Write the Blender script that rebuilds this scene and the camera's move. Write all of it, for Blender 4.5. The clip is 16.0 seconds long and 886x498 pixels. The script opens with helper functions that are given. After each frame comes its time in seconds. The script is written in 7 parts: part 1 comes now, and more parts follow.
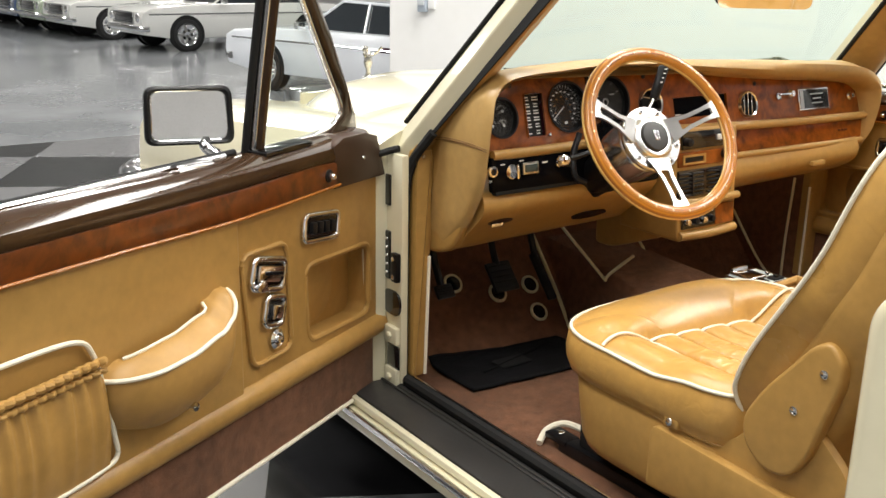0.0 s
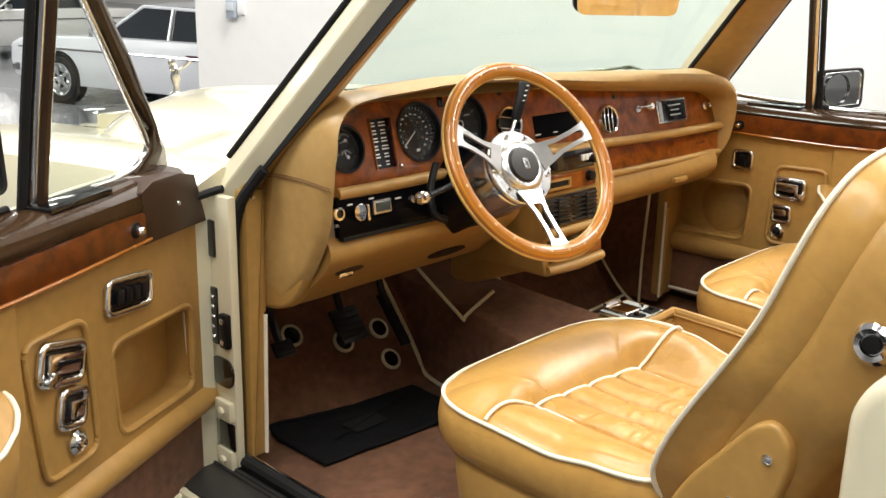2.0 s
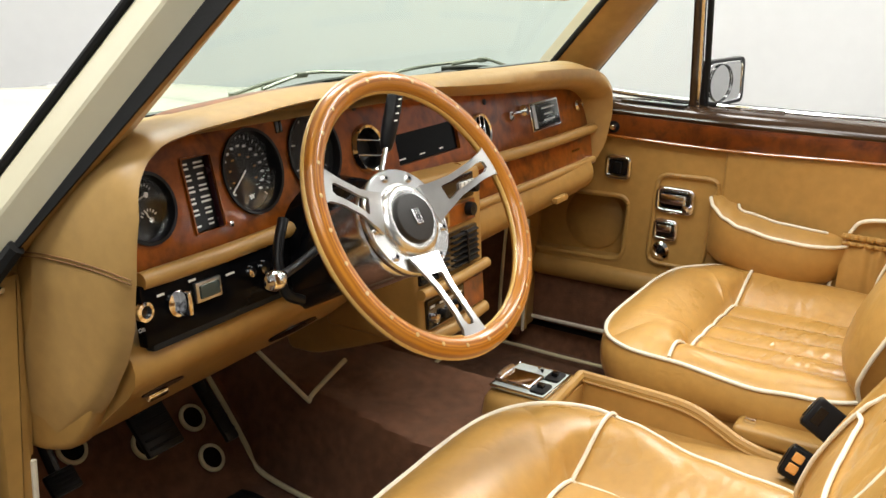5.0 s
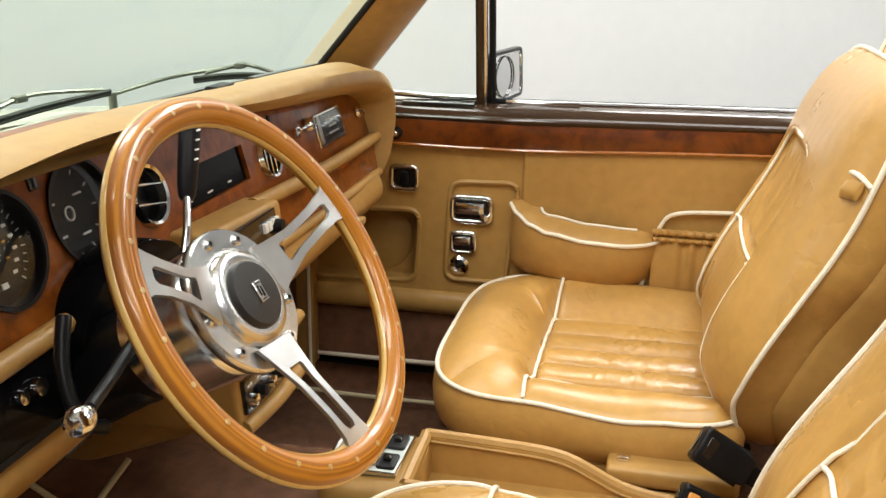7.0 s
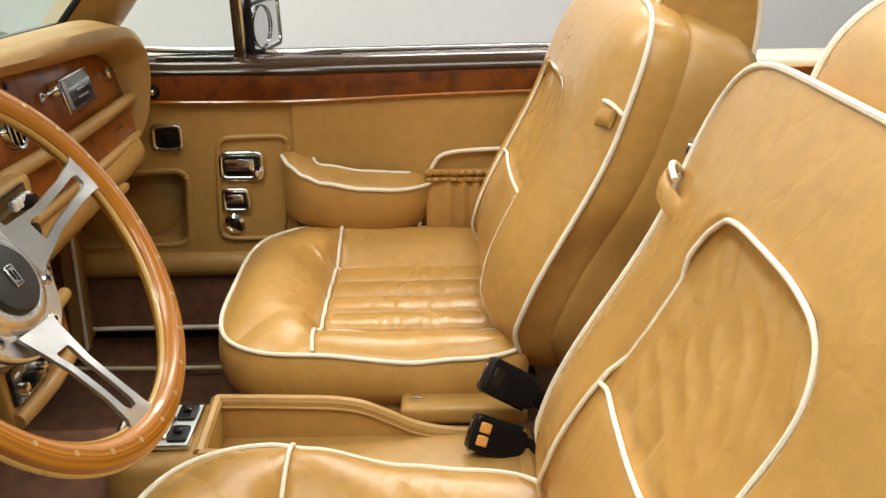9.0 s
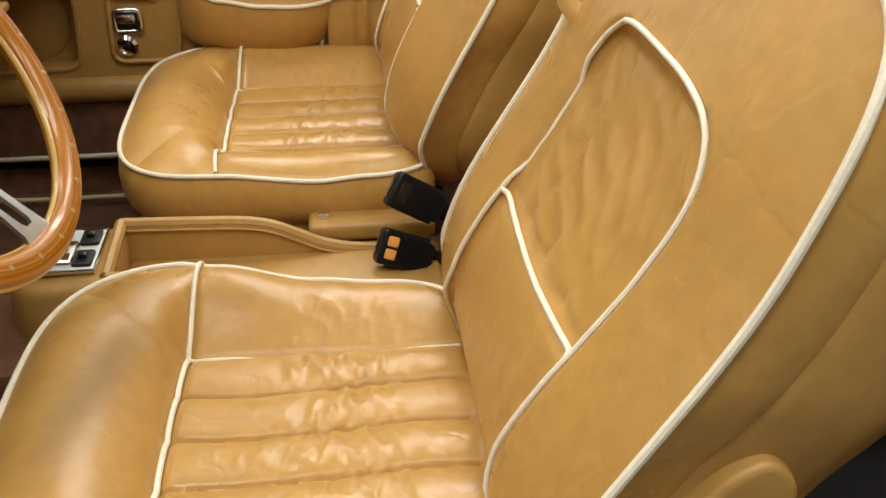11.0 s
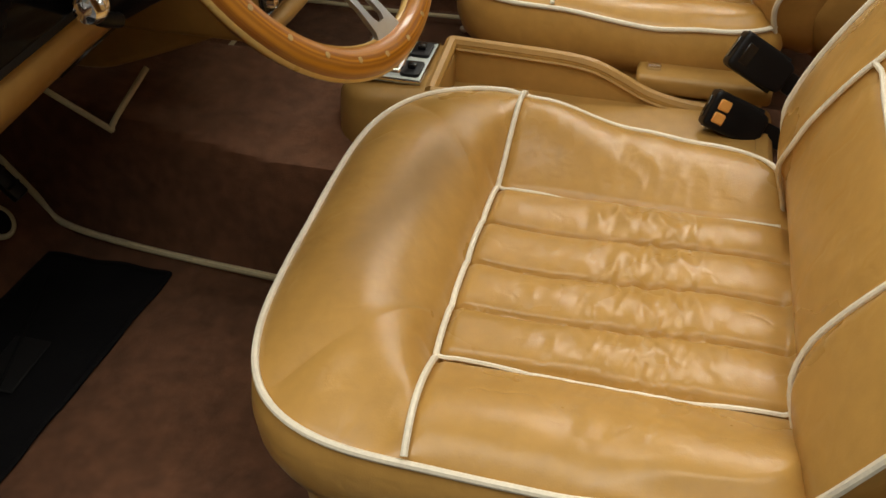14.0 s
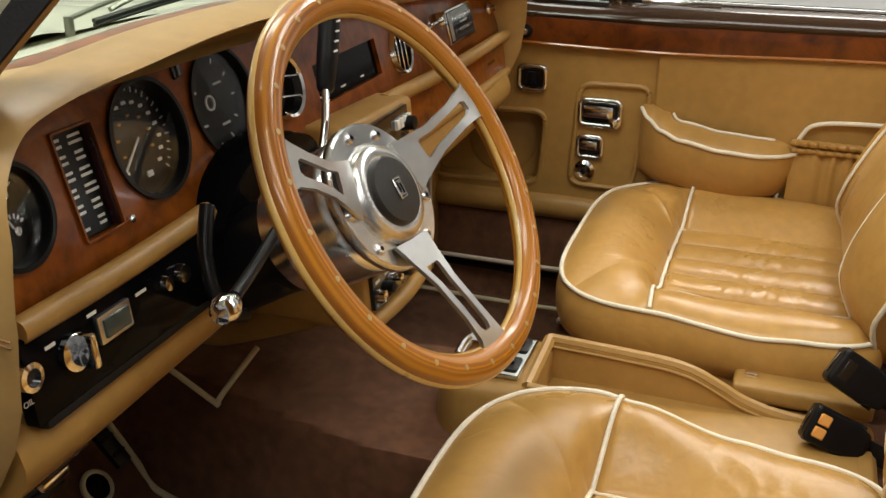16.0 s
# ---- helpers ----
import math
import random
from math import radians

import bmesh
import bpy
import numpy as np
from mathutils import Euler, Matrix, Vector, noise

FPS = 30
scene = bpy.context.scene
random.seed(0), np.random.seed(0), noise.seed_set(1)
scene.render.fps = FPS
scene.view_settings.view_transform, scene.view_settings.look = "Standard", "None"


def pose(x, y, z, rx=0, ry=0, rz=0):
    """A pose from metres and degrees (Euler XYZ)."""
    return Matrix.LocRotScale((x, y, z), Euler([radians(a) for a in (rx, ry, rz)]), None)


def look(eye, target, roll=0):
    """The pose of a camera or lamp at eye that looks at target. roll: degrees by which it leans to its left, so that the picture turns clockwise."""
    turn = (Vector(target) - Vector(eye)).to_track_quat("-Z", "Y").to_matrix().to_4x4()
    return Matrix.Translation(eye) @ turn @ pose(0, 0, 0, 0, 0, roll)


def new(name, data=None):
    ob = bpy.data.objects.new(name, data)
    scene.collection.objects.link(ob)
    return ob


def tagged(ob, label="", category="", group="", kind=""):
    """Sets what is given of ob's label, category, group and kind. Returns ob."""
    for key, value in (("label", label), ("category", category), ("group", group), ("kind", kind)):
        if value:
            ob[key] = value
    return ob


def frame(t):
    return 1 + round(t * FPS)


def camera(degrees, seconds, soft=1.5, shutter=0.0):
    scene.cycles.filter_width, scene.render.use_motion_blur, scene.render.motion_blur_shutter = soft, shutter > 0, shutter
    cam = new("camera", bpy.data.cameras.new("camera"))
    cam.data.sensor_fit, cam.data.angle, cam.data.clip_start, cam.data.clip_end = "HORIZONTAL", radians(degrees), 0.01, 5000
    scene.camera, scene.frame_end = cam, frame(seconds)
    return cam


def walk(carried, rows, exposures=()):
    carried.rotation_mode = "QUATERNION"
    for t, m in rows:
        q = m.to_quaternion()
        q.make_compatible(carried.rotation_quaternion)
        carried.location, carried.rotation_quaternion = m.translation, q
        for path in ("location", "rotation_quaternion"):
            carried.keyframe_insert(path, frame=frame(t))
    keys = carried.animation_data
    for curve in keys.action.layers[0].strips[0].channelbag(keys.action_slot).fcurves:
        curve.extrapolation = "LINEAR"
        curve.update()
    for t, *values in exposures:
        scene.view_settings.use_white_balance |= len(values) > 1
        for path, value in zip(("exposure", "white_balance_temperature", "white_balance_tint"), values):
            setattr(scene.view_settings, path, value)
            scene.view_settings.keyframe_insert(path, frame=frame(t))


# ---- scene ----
cam = camera(48.1, 16.0)
PATH = [
    (0, (-2.069, -1.858, 1.326), (-0.964, -0.288, 0.765), 1.1),
    (0.5, (-2.021, -1.765, 1.326), (-0.811, -0.272, 0.77), 1.0),
    (1, (-1.98, -1.679, 1.326), (-0.684, -0.261, 0.768), 1.0),
    (1.5, (-1.937, -1.605, 1.324), (-0.588, -0.237, 0.768), 1.1),
    (2, (-1.888, -1.536, 1.323), (-0.506, -0.199, 0.773), 1.1),
    (2.5, (-1.82, -1.454, 1.319), (-0.416, -0.139, 0.771), 1.0),
    (3, (-1.749, -1.374, 1.315), (-0.326, -0.079, 0.767), 1.0),
    (5.5, (-1.459, -0.942, 1.311), (0.263, -0.113, 0.721), 1.6),
    (6, (-1.395, -0.866, 1.303), (0.391, -0.182, 0.719), 1.1),
    (6.5, (-1.341, -0.795, 1.298), (0.483, -0.23, 0.704), 0.9),
    (7, (-1.291, -0.718, 1.293), (0.574, -0.307, 0.699), 0.9),
    (7.5, (-1.271, -0.694, 1.293), (0.619, -0.418, 0.699), 0.6),
    (8, (-1.27, -0.706, 1.294), (0.635, -0.565, 0.701), 0.5),
    (10.5, (-1.29, -0.731, 1.283), (0.492, -0.935, 0.399), 0.4),
    (11, (-1.288, -0.733, 1.273), (0.433, -0.926, 0.272), 0.3),
    (11.5, (-1.28, -0.732, 1.258), (0.371, -0.895, 0.14), -0.1),
    (12, (-1.275, -0.728, 1.245), (0.302, -0.826, 0.02), -0.2),
    (12.5, (-1.269, -0.726, 1.238), (0.243, -0.716, -0.071), -0.5),
    (13, (-1.268, -0.717, 1.237), (0.231, -0.59, -0.082), -0.3),
    (13.5, (-1.266, -0.703, 1.237), (0.227, -0.456, -0.071), 0.1),
    (14, (-1.266, -0.691, 1.239), (0.263, -0.343, -0.003), 0.6),
    (14.5, (-1.266, -0.685, 1.247), (0.321, -0.249, 0.112), 0.8),
    (15, (-1.269, -0.682, 1.258), (0.373, -0.176, 0.236), 0.9),
    (15.5, (-1.273, -0.681, 1.271), (0.425, -0.13, 0.367), 1.0),
    (16, (-1.278, -0.68, 1.282), (0.465, -0.084, 0.502), 1.0),
]
walk(cam, [(t, look(e, g, r)) for t, e, g, r in PATH], [(0, 0.02, 6400, 10), (3, -0.02, 6350, 10), (5.3, -0.21, 6300, 9), (7, -0.25, 6300, 9), (8.2, -0.36, 6400, 9), (10.3, -0.66, 6580, 9), (11.5, -0.82, 6650, 9), (12.5, -1.02, 6820, 9), (13.5, -1.20, 6850, 9), (14.4, -1.22, 6850, 9), (15, -1.10, 6770, 9), (15.5, -0.90, 6630, 9), (16, -0.78, 6550, 9)])

# ---------------------------------------------------------------- world and light
world = bpy.data.worlds.new("hall_air")
world.use_nodes = True
scene.world = world
world.node_tree.nodes["Background"].inputs[0].default_value = (0.95, 0.97, 1.0, 1)
world.node_tree.nodes["Background"].inputs[1].default_value = 0.04
scene.view_settings.exposure = 0.0


def ceiling_lamp_light(x, y, z, sx, sy, watts, colour):
    data = bpy.data.lights.new("unseen_hall_light", "AREA")
    data.shape, data.size, data.size_y, data.energy, data.color = "RECTANGLE", sx, sy, watts, colour
    ob = new("unseen_hall_light", data)
    ob.matrix_world = pose(x, y, z)
    return ob


# Unseen ceiling lights, some added only to brighten the wall and door mirror.
HALL_LAMPS = [(-2.4, -2.8, 0.46), (-1.3, -0.7, 0.60), (2.2, -2.6, 0.80), (4.1, -1.4, 1.25), (-2.6, 1.4, 1.15), (1.6, 1.6), (-3.0, 7.0), (1.5, 8.0), (-3.0, 14.0), (2.0, 14.0), (-5.0, -2.2, 0.60), (6.5, 10.0), (6.0, 17.0), (-7.0, 12.0), (1.0, 22.0), (7.0, 24.0), (4.5, -7.2, 0.6)]
for lx, ly, *dim in HALL_LAMPS:
    ceiling_lamp_light(lx, ly, 4.84, 1.0, 2.4, 165 * (dim[0] if dim else 1.0), (1.0, 0.965, 0.90))


# ---------------------------------------------------------------- materials
def nodes_of(name):
    m = bpy.data.materials.new(name)
    m.use_nodes = True
    t = m.node_tree
    return m, t, t.nodes["Principled BSDF"]


def surface(name, colour, rough=0.5, metal=0.0, vary=0.15, scale=8.0, bump=0.0, bump_scale=200.0, coat=0.0, rough_vary=0.1, detail=4.0, bump2=0.0, bump2_scale=25.0, sheen=0.0):
    """A procedural surface: base colour with two scales of variation, roughness variation and fine relief."""
    m, t, p = nodes_of(name)
    link, add = t.links.new, t.nodes.new
    co = add("ShaderNodeTexCoord")
    n1 = add("ShaderNodeTexNoise"); n1.inputs["Scale"].default_value = scale; n1.inputs["Detail"].default_value = detail
    n2 = add("ShaderNodeTexNoise"); n2.inputs["Scale"].default_value = scale * 9; n2.inputs["Detail"].default_value = 3
    link(co.outputs["Object"], n1.inputs["Vector"]); link(co.outputs["Object"], n2.inputs["Vector"])
    mx = add("ShaderNodeMath"); mx.operation = "ADD"
    link(n1.outputs["Fac"], mx.inputs[0]); link(n2.outputs["Fac"], mx.inputs[1])
    ramp = add("ShaderNodeValToRGB")
    c = colour
    ramp.color_ramp.elements[0].position, ramp.color_ramp.elements[1].position = 0.30, 0.70
    ramp.color_ramp.elements[0].color = (*[v * (1 - vary) for v in c], 1)
    ramp.color_ramp.elements[1].color = (*[min(1, v * (1 + vary)) for v in c], 1)
    half = add("ShaderNodeMath"); half.operation = "MULTIPLY"; half.inputs[1].default_value = 0.5
    link(mx.outputs[0], half.inputs[0]); link(half.outputs[0], ramp.inputs["Fac"])
    link(ramp.outputs["Color"], p.inputs["Base Color"])
    mr = add("ShaderNodeMapRange")
    mr.inputs["To Min"].default_value, mr.inputs["To Max"].default_value = max(0.02, rough - rough_vary), min(1, rough + rough_vary)
    link(n1.outputs["Fac"], mr.inputs["Value"]); link(mr.outputs["Result"], p.inputs["Roughness"])
    p.inputs["Metallic"].default_value = metal
    p.inputs["Coat Weight"].default_value = coat
    p.inputs["Coat Roughness"].default_value = 0.06
    if sheen:
        p.inputs["Sheen Weight"].default_value = sheen
    last = None
    for amount, sc in ((bump2, bump2_scale), (bump, bump_scale)):
        if amount:
            nb = add("ShaderNodeTexNoise"); nb.inputs["Scale"].default_value = sc; nb.inputs["Detail"].default_value = 4
            link(co.outputs["Object"], nb.inputs["Vector"])
            bp = add("ShaderNodeBump"); bp.inputs["Strength"].default_value = min(1.0, amount); bp.inputs["Distance"].default_value = 0.002
            link(nb.outputs["Fac"], bp.inputs["Height"])
            if last:
                link(last.outputs["Normal"], bp.inputs["Normal"])
            last = bp
    if last:
        link(last.outputs["Normal"], p.inputs["Normal"])
    return m


def leather(name, colour, stain=False, rough=0.40, crease=0.0):
    """Worn, softly creased hide; optionally with the dark rubbed smudge of the driver's cushion."""
    m = surface(name, colour, rough, 0, 0.13, 5.0, 0.09, 520.0, 0.0, 0.10, 5.0, 0.18 if crease else 0.10, 30.0 if crease else 38.0)
    t = m.node_tree
    p = t.nodes["Principled BSDF"]
    p.inputs["Specular IOR Level"].default_value = 0.5
    # fine branching creases
    tl, ta = t.links.new, t.nodes.new
    cc = ta("ShaderNodeTexCoord")
    cn = ta("ShaderNodeTexNoise"); cn.inputs["Scale"].default_value = 11; cn.inputs["Detail"].default_value = 3
    tl(cc.outputs["Object"], cn.inputs["Vector"])
    off = ta("ShaderNodeMath"); off.operation = "SUBTRACT"; off.inputs[1].default_value = 0.5
    mag = ta("ShaderNodeMath"); mag.operation = "ABSOLUTE"
    rng = ta("ShaderNodeMapRange"); rng.inputs["From Max"].default_value = 0.05; rng.interpolation_type = "SMOOTHSTEP"
    tl(cn.outputs["Fac"], off.inputs[0]); tl(off.outputs[0], mag.inputs[0]); tl(mag.outputs[0], rng.inputs["Value"])
    cb = ta("ShaderNodeBump"); cb.inputs["Strength"].default_value = crease; cb.inputs["Distance"].default_value = 0.0012
    tl(rng.outputs["Result"], cb.inputs["Height"])
    tl(p.inputs["Normal"].links[0].from_socket, cb.inputs["Normal"]); tl(cb.outputs["Normal"], p.inputs["Normal"])
    if stain:
        link, add = t.links.new, t.nodes.new
        co = add("ShaderNodeTexCoord")
        sep = add("ShaderNodeSeparateXYZ"); link(co.outputs["Object"], sep.inputs[0])
        nz = add("ShaderNodeTexNoise"); nz.inputs["Scale"].default_value = 9
        link(co.outputs["Object"], nz.inputs["Vector"])

        def mth(op, a, b):
            n = add("ShaderNodeMath"); n.operation = op
            for k, v in enumerate((a, b)):
                if isinstance(v, (int, float)):
                    n.inputs[k].default_value = v
                else:
                    link(v, n.inputs[k])
            return n.outputs[0]
        dx = mth("DIVIDE", mth("SUBTRACT", sep.outputs["X"], 0.03), 0.15)
        dy = mth("DIVIDE", mth("SUBTRACT", mth("ADD", sep.outputs["Y"], mth("MULTIPLY", sep.outputs["X"], 0.17)), -0.100), 0.023)
        d2 = mth("ADD", mth("MULTIPLY", dx, dx), mth("MULTIPLY", dy, dy))
        g = mth("MULTIPLY", mth("POWER", 2.718, mth("MULTIPLY", d2, -1.0)), mth("MULTIPLY", nz.outputs["Fac"], 0.95))
        mix = add("ShaderNodeMix"); mix.data_type = "RGBA"
        old = p.inputs["Base Color"].links[0].from_socket
        link(g, mix.inputs["Factor"]); link(old, mix.inputs["A"])
        mix.inputs["B"].default_value = (0.15, 0.080, 0.028, 1)
        link(mix.outputs["Result"], p.inputs["Base Color"])
        rub = p.inputs["Roughness"].links[0].from_socket
        link(mth("ADD", rub, mth("MULTIPLY", g, 0.6)), p.inputs["Roughness"])
    return m


def burl(name, dark, light, coat=0.9, scale=14.0):
    m, t, p = nodes_of(name)
    link, add = t.links.new, t.nodes.new
    co = add("ShaderNodeTexCoord")
    warp = add("ShaderNodeTexNoise"); warp.inputs["Scale"].default_value = scale * 0.6; warp.inputs["Detail"].default_value = 2
    link(co.outputs["Object"], warp.inputs["Vector"])
    mp = add("ShaderNodeVectorMath"); mp.operation = "MULTIPLY_ADD"
    mp.inputs[1].default_value = (0.09, 0.09, 0.09)
    link(warp.outputs["Color"], mp.inputs[0]); link(co.outputs["Object"], mp.inputs[2])
    n = add("ShaderNodeTexNoise"); n.inputs["Scale"].default_value = scale * 2.2; n.inputs["Detail"].default_value = 6; n.inputs["Roughness"].default_value = 0.55
    link(mp.outputs[0], n.inputs["Vector"])
    ramp = add("ShaderNodeValToRGB")
    e = ramp.color_ramp.elements
    e[0].position, e[0].color = 0.26, (*dark, 1)
    e[1].position, e[1].color = 0.72, (*light, 1)
    mid = e.new(0.5); mid.color = (*[(a * 0.45 + b * 0.55) for a, b in zip(dark, light)], 1)
    link(n.outputs["Fac"], ramp.inputs["Fac"]); link(ramp.outputs["Color"], p.inputs["Base Color"])
    p.inputs["Roughness"].default_value = 0.28
    p.inputs["Coat Weight"].default_value = coat
    p.inputs["Coat Roughness"].default_value = 0.05
    return m


def laminated(name, dark, light):
    """Varnished wood glued up from thin strips that run round a ring."""
    m, t, p = nodes_of(name)
    link, add = t.links.new, t.nodes.new
    co = add("ShaderNodeTexCoord")
    sep = add("ShaderNodeSeparateXYZ"); link(co.outputs["Object"], sep.inputs[0])
    flat = add("ShaderNodeCombineXYZ"); link(sep.outputs["X"], flat.inputs["X"]); link(sep.outputs["Y"], flat.inputs["Y"])
    ln = add("ShaderNodeVectorMath"); ln.operation = "LENGTH"; link(flat.outputs[0], ln.inputs[0])
    nz = add("ShaderNodeTexNoise"); nz.inputs["Scale"].default_value = 22; nz.inputs["Detail"].default_value = 5
    link(co.outputs["Object"], nz.inputs["Vector"])
    a = add("ShaderNodeMath"); a.operation = "MULTIPLY_ADD"; a.inputs[1].default_value = 0.0035
    link(nz.outputs["Fac"], a.inputs[0]); link(ln.outputs["Value"], a.inputs[2])
    strip = add("ShaderNodeTexNoise"); strip.noise_dimensions = "1D"; strip.inputs["Scale"].default_value = 260; strip.inputs["Detail"].default_value = 4
    link(a.outputs[0], strip.inputs["W"])
    ramp = add("ShaderNodeValToRGB")
    e = ramp.color_ramp.elements
    e[0].position, e[0].color = 0.36, (*dark, 1)
    e[1].position, e[1].color = 0.62, (*light, 1)
    link(strip.outputs["Fac"], ramp.inputs["Fac"]); link(ramp.outputs["Color"], p.inputs["Base Color"])
    p.inputs["Roughness"].default_value = 0.30
    p.inputs["Coat Weight"].default_value = 0.6
    p.inputs["Coat Roughness"].default_value = 0.03
    return m


def glass_mat(name, tint, gloss=0.09):
    m = bpy.data.materials.new(name)
    m.use_nodes = True
    t = m.node_tree
    t.nodes.clear()
    add, link = t.nodes.new, t.links.new
    out = add("ShaderNodeOutputMaterial")
    tr = add("ShaderNodeBsdfTransparent"); tr.inputs[0].default_value = (*tint, 1)
    gl = add("ShaderNodeBsdfGlossy"); gl.inputs["Roughness"].default_value = 0.02
    mix = add("ShaderNodeMixShader")
    mix.inputs[0].default_value = gloss
    link(tr.outputs[0], mix.inputs[1]); link(gl.outputs[0], mix.inputs[2]); link(mix.outputs[0], out.inputs[0])
    return m


def plain(name, colour, rough=0.5, metal=0.0, coat=0.0, emit=None):
    m = surface(name, colour, rough, metal, 0.05, 30.0, 0, coat=coat, rough_vary=0.04)
    if emit:
        p = m.node_tree.nodes["Principled BSDF"]
        p.inputs["Emission Color"].default_value = (*emit[0], 1)
        p.inputs["Emission Strength"].default_value = emit[1]
    return m


HOOD_HIDE = (0.46, 0.285, 0.098)
HIDE = (0.455, 0.258, 0.070)
LEATHER = leather("tan_leather", HIDE)
LEATHER_SEAT = leather("tan_seat_leather", (0.500, 0.283, 0.075), rough=0.29, crease=0.20)
LEATHER_STAINED = leather("tan_rubbed_leather", (0.500, 0.283, 0.075), True, 0.29, crease=0.20)
LEATHER_TRIM = leather("tan_trim_leather", (0.425, 0.243, 0.066), rough=0.42)
HOOD = leather("pale_hood_leather", HOOD_HIDE, rough=0.40)
# Paler and less saturated than the trim leather.
DECK = surface("pale_deck_hide", (0.50, 0.345, 0.145), 0.45, 0, 0.08, 6.0, 0.2, 420.0, 0.0, 0.08, 4.0, 0.2, 40.0)
PIPING = surface("cream_piping", (0.86, 0.80, 0.64), 0.5, 0, 0.10, 25, 0.2, 300)
BINDING = surface("cream_carpet_binding", (0.78, 0.70, 0.44), 0.6, 0, 0.12, 25, 0.2, 300)
CARPET = surface("brown_carpet", (0.170, 0.074, 0.037), 0.95, 0, 0.50, 4.5, 0.9, 900.0, 0, 0.04, 7.0, 0.5, 120.0, sheen=0.20)
CARPET.node_tree.nodes["Principled BSDF"].inputs["Sheen Tint"].default_value = (1.0, 0.72, 0.55, 1)
MAT = surface("black_mat", (0.005, 0.005, 0.006), 0.9, 0, 0.25, 30.0, 0.8, 900.0, 0, 0.05)
BURL = burl("burl_walnut", (0.075, 0.0155, 0.0020), (0.36, 0.098, 0.0095), 0.28)
BURL.node_tree.nodes["Principled BSDF"].inputs["Specular IOR Level"].default_value = 0.25
RIM_WOOD = laminated("varnished_wheel_wood", (0.31, 0.098, 0.005), (0.56, 0.220, 0.013))
RIM_INLAY = surface("pale_wood_inlay", (0.66, 0.42, 0.12), 0.3, 0, 0.1, 30, coat=0.8)
CHROME = surface("chrome", (0.82, 0.82, 0.83), 0.09, 1.0, 0.05, 12, rough_vary=0.05)
ALU = surface("brushed_aluminium", (0.66, 0.66, 0.65), 0.32, 1.0, 0.06, 10, 0.1, 600, rough_vary=0.08)
POLISHED = surface("polished_aluminium", (0.84, 0.84, 0.85), 0.20, 1.0, 0.08, 8, rough_vary=0.08)
BLACK = surface("black_plastic", (0.007, 0.007, 0.008), 0.34, 0, 0.2, 30, 0.15, 500)
DIAL_FACE = surface("matt_dial_face", (0.016, 0.014, 0.012), 0.6, 0, 0.15, 30)
GLOSS_BLACK = surface("gloss_black", (0.008, 0.008, 0.009), 0.12, 0, 0.1, 20, coat=0.6)
RUBBER = surface("black_rubber", (0.012, 0.012, 0.012), 0.7, 0, 0.2, 40, 0.2, 300)
PANEL_BLACK = surface("glossy_switch_black", (0.004, 0.004, 0.005), 0.10, 0, 0.1, 30)
for dull in (PANEL_BLACK, BLACK, RUBBER, MAT, CARPET, DIAL_FACE):
    dull.node_tree.nodes["Principled BSDF"].inputs["Specular IOR Level"].default_value = 0.28
PANEL_BLACK.node_tree.nodes["Principled BSDF"].inputs["Specular IOR Level"].default_value = 0.06
TREAD = surface("dark_tread_plate", (0.030, 0.029, 0.028), 0.42, 0, 0.25, 12, 0.3, 260)
CREAM = surface("ivory_paint", (0.80, 0.745, 0.54), 0.30, 0, 0.03, 4, coat=0.8, rough_vary=0.04)
BROWN_CAP = surface("brown_lacquered_cap", (0.045, 0.024, 0.012), 0.12, 0.0, 0.15, 10, coat=0.15, rough_vary=0.04)
BROWN_CAP.node_tree.nodes["Principled BSDF"].inputs["Specular IOR Level"].default_value = 0.35
BURL_DOOR = burl("dark_burl_walnut", (0.040, 0.0080, 0.0012), (0.205, 0.050, 0.0055), 0.28)
BROWN_BRACKET = surface("brown_metal_bracket", (0.045, 0.022, 0.012), 0.42, 0, 0.15, 20, 0.1, 300)
GLASS = glass_mat("clear_glass", (0.94, 0.985, 0.96), 0.06)
SCREEN = glass_mat("tinted_screen_glass", (0.735, 0.845, 0.785), 0.05)
DIAL_GLASS = glass_mat("dial_glass", (0.97, 0.97, 0.97), 0.035)
MIRROR = plain("mirror_glass", (0.9, 0.9, 0.9), 0.03, 1.0)
WHITE_MARK = plain("white_mark", (0.85, 0.85, 0.82), 0.5)
AMBER_MARK = plain("amber_mark", (0.55, 0.25, 0.05), 0.5)
ORANGE = plain("orange_button", (0.90, 0.42, 0.10), 0.4)
LCD = plain("grey_green_display", (0.05, 0.07, 0.065), 0.2)
WALL = surface("white_wall_paint", (0.895, 0.895, 0.885), 0.75, 0, 0.02, 1.5, 0.15, 160)
CEIL = surface("pale_ceiling", (0.70, 0.70, 0.70), 0.8, 0, 0.03, 1.0)
TYRE = surface("tyre_rubber", (0.015, 0.015, 0.015), 0.75, 0, 0.2, 30, 0.3, 120)
WHITE_PAINT = surface("white_car_paint", (0.78, 0.78, 0.75), 0.25, 0, 0.02, 3, coat=0.9, rough_vary=0.03)
SILVER_PAINT = surface("pale_silver_car_paint", (0.88, 0.91, 0.96), 0.20, 0.0, 0.02, 3, coat=0.9, rough_vary=0.03)
DARK_GLASS = surface("dark_car_window", (0.02, 0.025, 0.03), 0.06, 0, 0.2, 4, coat=0.5, rough_vary=0.02)
MAROON = plain("maroon_stripe", (0.06, 0.012, 0.03), 0.4)


